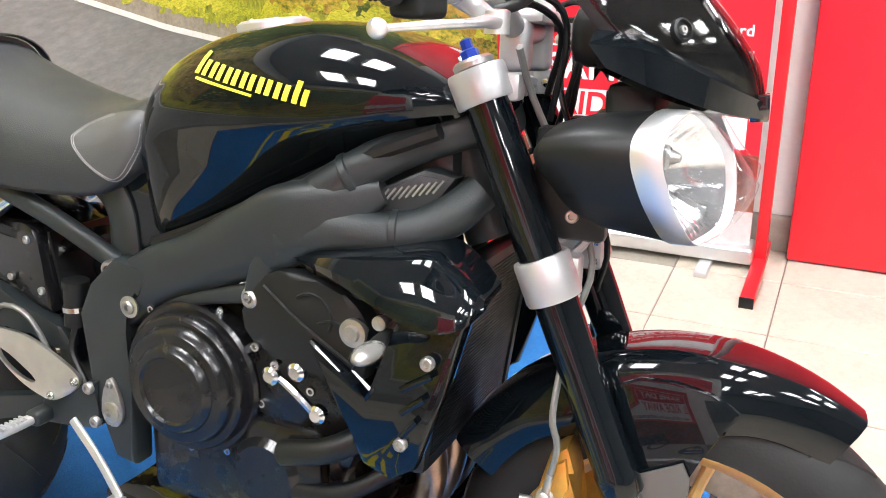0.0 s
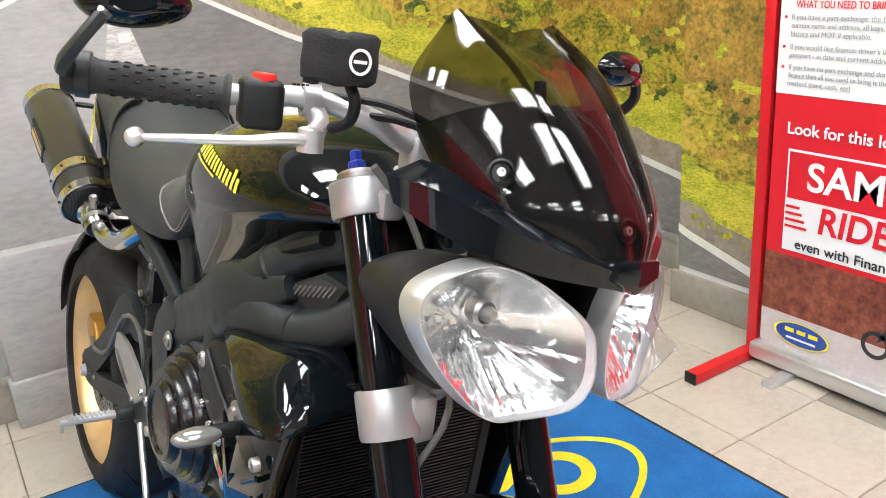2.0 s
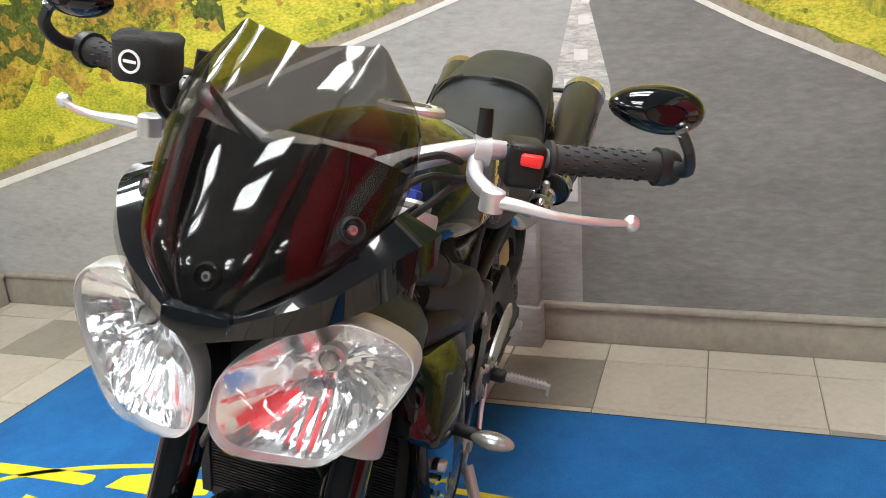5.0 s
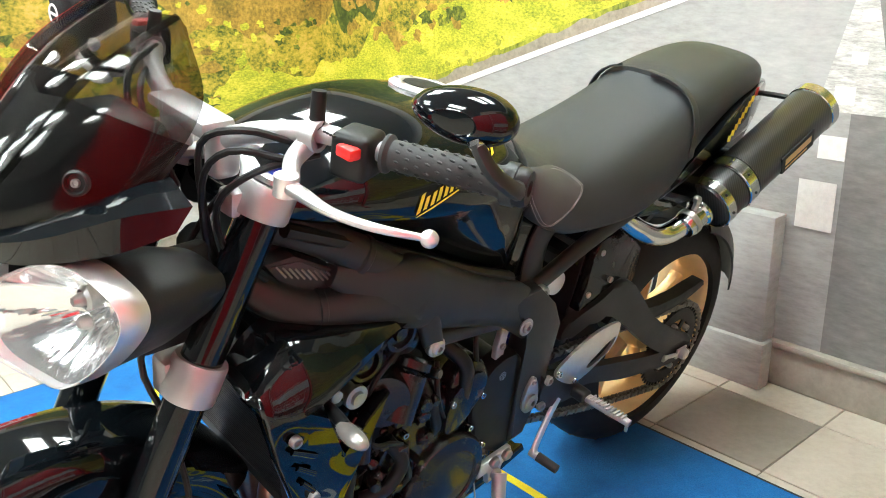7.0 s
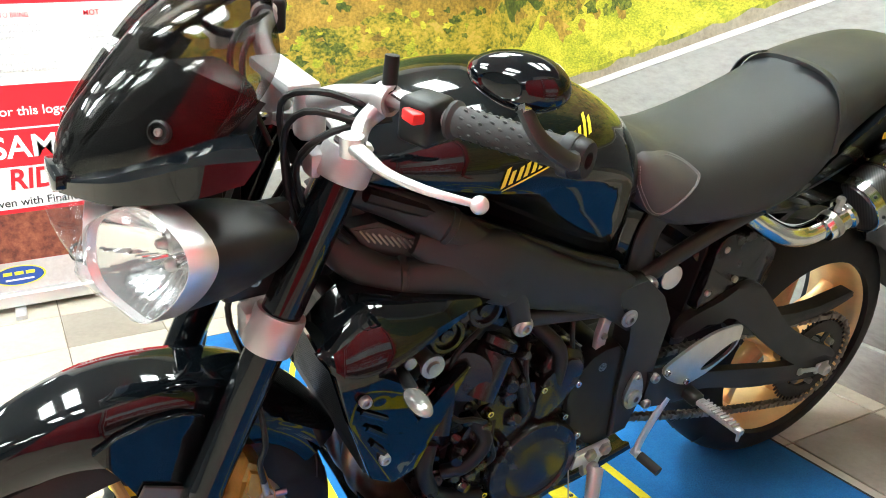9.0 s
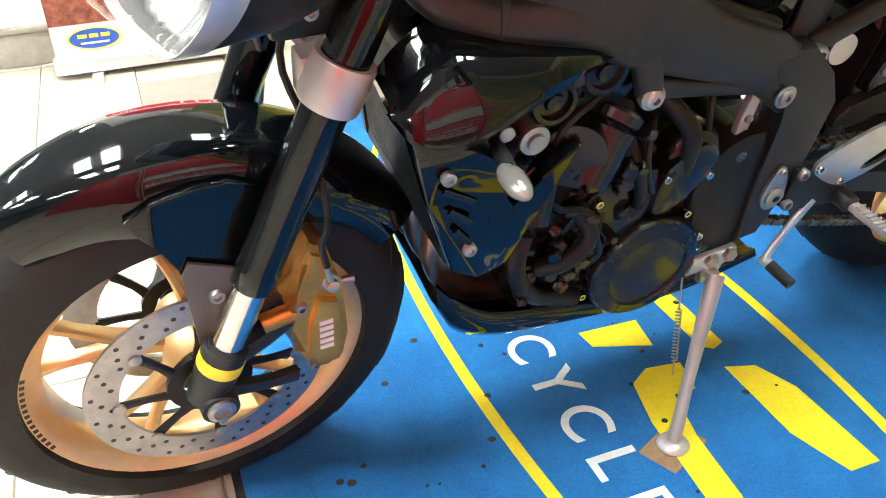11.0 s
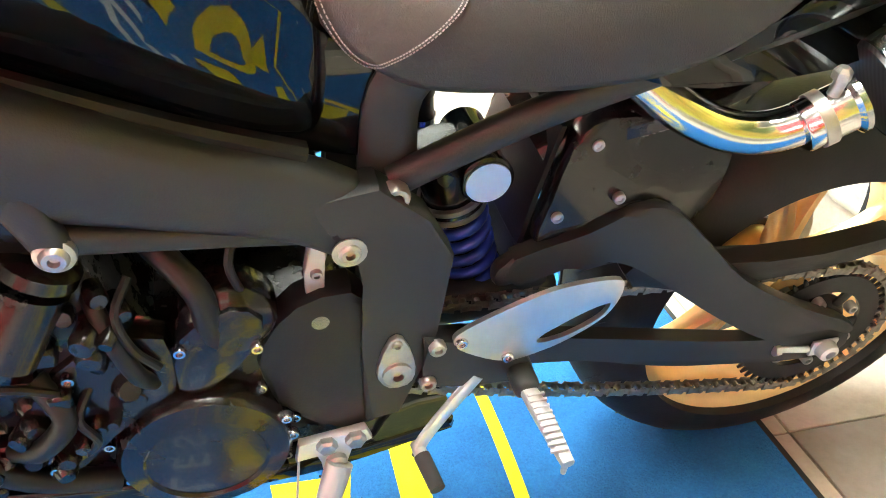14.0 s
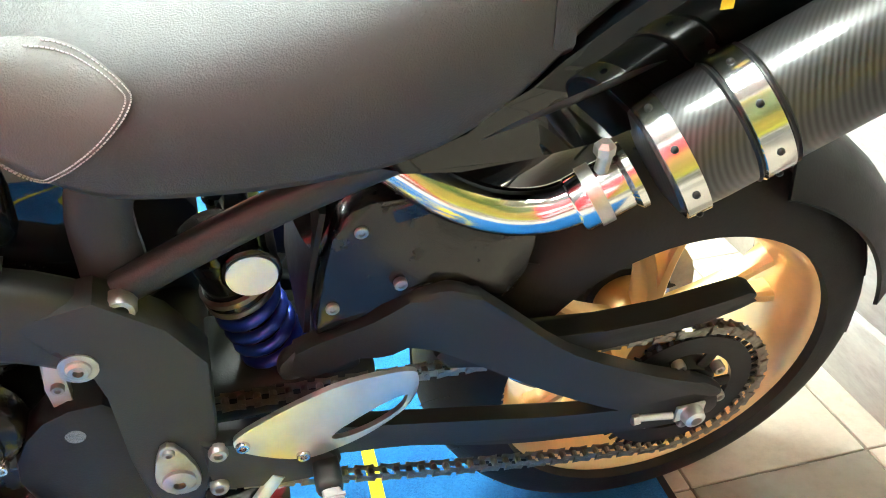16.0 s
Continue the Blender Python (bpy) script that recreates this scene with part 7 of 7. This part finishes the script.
# two folded wings below the screen, and the chin between them
for sd in (1, -1):
    bm = B()
    lines = [[Vector((x, sd * y, z)) for x, y, z in catmull(c, 6)] for c in (
        [(1.434, 0.020, 0.938), (1.380, 0.084, 0.970), (1.308, 0.114, 1.000), (1.268, 0.124, 1.006)],
        [(1.440, 0.026, 0.935), (1.394, 0.094, 0.957), (1.328, 0.142, 0.985), (1.268, 0.163, 0.991)],
        [(1.440, 0.012, 0.916), (1.398, 0.082, 0.925), (1.340, 0.138, 0.946), (1.288, 0.166, 0.968)],
        [(1.425, 0.008, 0.915), (1.380, 0.066, 0.924), (1.322, 0.116, 0.944), (1.276, 0.145, 0.966)],
        [(1.420, 0.012, 0.926), (1.370, 0.064, 0.945), (1.305, 0.100, 0.975), (1.266, 0.118, 0.990)])]
    rings(bm, [list(st) for st in zip(*lines)])
    s_("screen_wing", bm, GLOSS, "gloss black lower screen wing", screen, 24)
bm = B()
rings(bm, [[V(1.444, -0.030, 0.944), V(1.444, 0.030, 0.944), V(1.446, 0.030, 0.928), V(1.446, 0.0, 0.912), V(1.446, -0.030, 0.928)],
           [V(1.425, -0.028, 0.944), V(1.425, 0.028, 0.944), V(1.425, 0.028, 0.926), V(1.425, 0.0, 0.910), V(1.425, -0.028, 0.926)]])
bmesh.ops.bevel(bm, geom=list(bm.edges), offset=0.003, segments=2, affect="EDGES", profile=0.6)
s_("chin", bm, GLOSS, "gloss black screen chin", screen, 30)

# -- handlebar and controls --
bm = B()
bar = [(1.036, -0.362, 1.044), (1.086, -0.24, 1.040), (1.122, -0.17, 1.045), (1.155, -0.11, 1.03), (1.16, -0.05, 1.005), (1.16, 0.05, 1.005), (1.155, 0.11, 1.03), (1.122, 0.17, 1.045), (1.086, 0.24, 1.040), (1.036, 0.362, 1.044)]
sweep(bm, bar, [(0.011, 0.011)] * 3 + [(0.0125, 0.0125)] + [(0.014, 0.014)] * 2 + [(0.0125, 0.0125)] + [(0.011, 0.011)] * 3, 18)
hbar = s_("handlebar", bm, WHITE_ALLOY, "silver tapered handlebar")
bm = B()
for sd in (1, -1):
    box(bm, (1.142, min(sd * 0.034, sd * 0.064), 0.955), (1.18, max(sd * 0.034, sd * 0.064), 1.02), 0.011, 3)
box(bm, (1.15, -0.06, 1.012), (1.195, 0.06, 1.028), 0.006)
sp("bar_clamp", bm, WHITE_ALLOY, "silver handlebar clamp", hbar)
for sd in (1, -1):
    E0, E1 = V(1.087, sd * 0.237, 1.040), V(1.039, sd * 0.353, 1.044)
    d = (E1 - E0).normalized()
    bm = B()
    lathe(bm, [(0.021, 0), (0.021, 0.004), (0.0165, 0.008), (0.0165, 0.125), (0.018, 0.128), (0.018, 0.132), (0.012, 0.133)], E0, d, 24)
    grip = s_("grip", bm, GRIP, "black ribbed rubber grip")
    bm = B()
    for i in range(9):
        for k in range(10):
            a = 2 * math.pi * (k + 0.5 * (i % 2)) / 10
            c = E0 + d * (0.018 + 0.0115 * i) + (V(0, 0, 1) * math.sin(a) + d.cross(V(0, 0, 1)).normalized() * math.cos(a)) * 0.0166
            ball(bm, c, 1, 6, (0.0016, 0.004, 0.0016))
    stuff(s_("nub", bm, PLASTIC, "", grip))
    bm = B()
    lathe(bm, [(0.010, 0.132), (0.019, 0.134), (0.0205, 0.138), (0.0205, 0.152), (0.018, 0.157), (0.009, 0.157), (0.007, 0.15), (0.002, 0.15)], E0, d, 26)
    s_("bar_end", bm, PLASTIC, "black bar-end weight", hbar)
    # bar-end mirror
    bm = B()
    M0 = E1 + d * 0.012
    M1 = V(1.108, sd * 0.37, 1.104)
    sweep(bm, [M0 + V(0, 0, 0.004), (1.058, sd * 0.390, 1.052), (1.096, sd * 0.386, 1.078), M1], [(0.007, 0.009), (0.007, 0.009), (0.006, 0.008), (0.006, 0.007)], 10, 0.75)
    lathe(bm, [(0.019, -0.006), (0.0225, -0.006), (0.0225, 0.006), (0.019, 0.006)], M0, d, 22, False, True)
    mir = s_("bar_end_mirror", bm, SATIN, "black oval bar-end mirror")
    bm = B()
    loops = []
    TURN = Matrix.Translation((1.098, sd * 0.342, 1.119)) @ Matrix.Rotation(sd * radians(19), 4, "Z") @ Matrix.Rotation(sd * radians(-5), 4, "X")
    for off, k in ((-0.010, 0.90), (-0.012, 0.97), (-0.006, 1.0), (0.004, 0.97), (0.014, 0.84), (0.022, 0.62), (0.0255, 0.45), (0.0235, 0.40), (0.0245, 0.1)):
        loops.append([TURN @ V(off, sd * 0.053 * k * math.cos(q), 0.026 * k * math.sin(q) * (1 + 0.16 * math.cos(q)) + 0.004 * k * math.cos(q)) for q in [2 * math.pi * t / 36 for t in range(36)]])
    rings(bm, loops)
    s_("mirror_shell", bm, GLOSS, "gloss black mirror shell with a sunk middle", mir, 30)
    bm = B()
    lathe(bm, [(1.0, 0), (0.95, 0.03), (0.02, 0.03)], (0, 0, 0), (-1, 0, 0), 32)
    bmesh.ops.transform(bm, matrix=TURN @ Matrix.Translation((-0.0105, 0, 0)) @ Matrix.Diagonal((0.05, 0.046, 0.022, 1)), verts=bm.verts)
    s_("mirror_glass", bm, CHROME, "mirror glass", mir)
    bm = B()
    lathe(bm, [(0.007, -0.004), (0.007, 0.004), (0.003, 0.005)], M1, (1, 0, 0.2), 14)
    s_("mirror_bolt", bm, CHROME, "", mir)
    # lever
    LP = V(1.182, sd * 0.195, 1.008)
    LB = V(1.121, sd * 0.343, 0.997)
    bm = B()
    sweep(bm, [LP, LP + V(0.0, sd * 0.03, 0.0), (1.178, sd * 0.262, 1.005), (1.158, sd * 0.305, 1.002), LB], [(0.009, 0.007), (0.0085, 0.0065), (0.006, 0.0048), (0.005, 0.0045), (0.0035, 0.0035)], 12, 0.8, 4, (1, 0, 0))
    ball(bm, LB, 0.0095, 16)
    lathe(bm, [(0.013, -0.011), (0.013, 0.011), (0.009, 0.013), (0.003, 0.013)], LP, (0, 0, 1), 20)
    s_("brake_lever" if sd < 0 else "clutch_lever", bm, ALLOY, "polished silver hand lever", hbar)
    bm = B()
    sweep(bm, [LP + V(-0.006, 0, 0.002), (1.155, sd * 0.17, 1.02), (1.13, sd * 0.165, 1.035)], [(0.009, 0.009), (0.009, 0.010), (0.010, 0.012)], 12, 0.7)
    lathe(bm, [(0.0125, -0.009), (0.0175, -0.009), (0.0175, 0.009), (0.0125, 0.009)], (1.128, sd * 0.168, 1.043), (-0.3, sd, 0), 22, False, True)
    s_("lever_perch", bm, WHITE_ALLOY, "silver lever perch", hbar)
    # switch gear
    bm = B()
    b2 = B()
    box(b2, (-0.024, -0.022, -0.027), (0.024, 0.022, 0.024), 0.008, 3)
    bmesh.ops.transform(b2, matrix=Matrix.Translation((1.104, sd * 0.212, 1.036)) @ Matrix.Rotation(sd * 0.35, 4, "Z"), verts=b2.verts)
    tmp = bpy.data.meshes.new("tmp")
    b2.to_mesh(tmp)
    bm.from_mesh(tmp)
    b2.free()
    bpy.data.meshes.remove(tmp)
    sw = s_("switch_block", bm, PLASTIC, "black handlebar switch block")
    bm = B()
    if sd > 0:
        box(bm, (1.120, 0.212, 1.038), (1.136, 0.236, 1.051), 0.003)
        s_("switch_button", bm, REDP, "red flash button", sw)
    else:
        box(bm, (1.10, -0.222, 1.055), (1.125, -0.205, 1.066), 0.003)
        s_("switch_button", bm, REDP, "red stop switch", sw)
    bm = B()
    for k in range(4):
        box(bm, (1.137, sd * 0.195 + 0.005 * k, 1.0575), (1.139, sd * 0.195 + 0.005 * k + 0.003, 1.0595))
    cyl(bm, (1.125, sd * 0.168, 1.05), (1.122, sd * 0.165, 1.09), 0.009, 0.008, 14)
    s_("adjuster", bm, PLASTIC, "", sw)

# front brake fluid pot in its towelling cover, on a bent bracket
bm = B()
sweep(bm, [(1.17, -0.165, 1.02), (1.20, -0.165, 1.03), (1.215, -0.17, 1.05), (1.208, -0.175, 1.07)], 0.006, 10)
bm_pot = s_("brake_reservoir", bm, PLASTIC, "brake fluid pot wrapped in black towelling")
bm = B()
loops = []
for z, k in ((1.066, 0.85), (1.07, 1.0), (1.085, 1.03), (1.098, 1.0), (1.108, 1.04), (1.112, 0.9), (1.113, 0.3)):
    loops.append([V(1.205 + 0.034 * k * math.copysign(abs(math.cos(q)) ** 0.6, math.cos(q)), -0.185 + 0.03 * k * math.copysign(abs(math.sin(q)) ** 0.6, math.sin(q)), z + 0.002 * math.sin(3 * q)) for q in [2 * math.pi * t / 28 for t in range(28)]])
rings(bm, loops)
s_("cover", bm, CLOTH, "black towelling cover", bm_pot, 60)
bm = B()
lathe(bm, [(0.012, 0), (0.012, 0.0012), (0.0095, 0.0012), (0.0095, 0)], (1.2405, -0.185, 1.088), (1, 0, 0), 22, False, True)
box(bm, (1.2405, -0.192, 1.0865), (1.2415, -0.178, 1.0895))
sp("emblem", bm, DECAL_WHITE, "", bm_pot)
# cables in front of the bars
for path, mat in (
        ([(1.14, 0.15, 1.03), (1.19, 0.13, 1.045), (1.215, 0.09, 1.02), (1.20, 0.075, 0.93), (1.17, 0.07, 0.84), (1.10, 0.06, 0.76)], PLASTIC),
        ([(1.15, 0.16, 1.015), (1.20, 0.12, 1.02), (1.21, 0.085, 0.97), (1.19, 0.08, 0.86), (1.12, 0.07, 0.78)], PLASTIC),
        ([(1.12, 0.17, 1.02), (1.18, 0.14, 1.0), (1.20, 0.10, 0.95), (1.18, 0.09, 0.88), (1.12, 0.085, 0.82)], PLASTIC),
        ([(1.14, -0.14, 1.035), (1.19, -0.08, 1.03), (1.21, -0.03, 1.0), (1.19, 0.0, 0.93)], PLASTIC),
        ([(1.13, -0.15, 1.05), (1.19, -0.10, 1.045), (1.22, -0.05, 1.01), (1.2, -0.02, 0.9)], PLASTIC)):
    s_("cable", sweep(B(), path, 0.0042, 8), mat, "black control cable", hbar)

# block under the stand's foot
foot_w = STANCE @ FOOT
bm = B()
h_ = foot_w.z - 0.014 - MT
box(bm, (-0.05, -0.035, 0), (0.05, 0.035, h_), 0.003)
thing("wood_block", bm, WOOD, "small rough brown wooden block under the side stand", "block", at=pose(foot_w.x, foot_w.y, MT + 0.0005, 0, 0, 25))
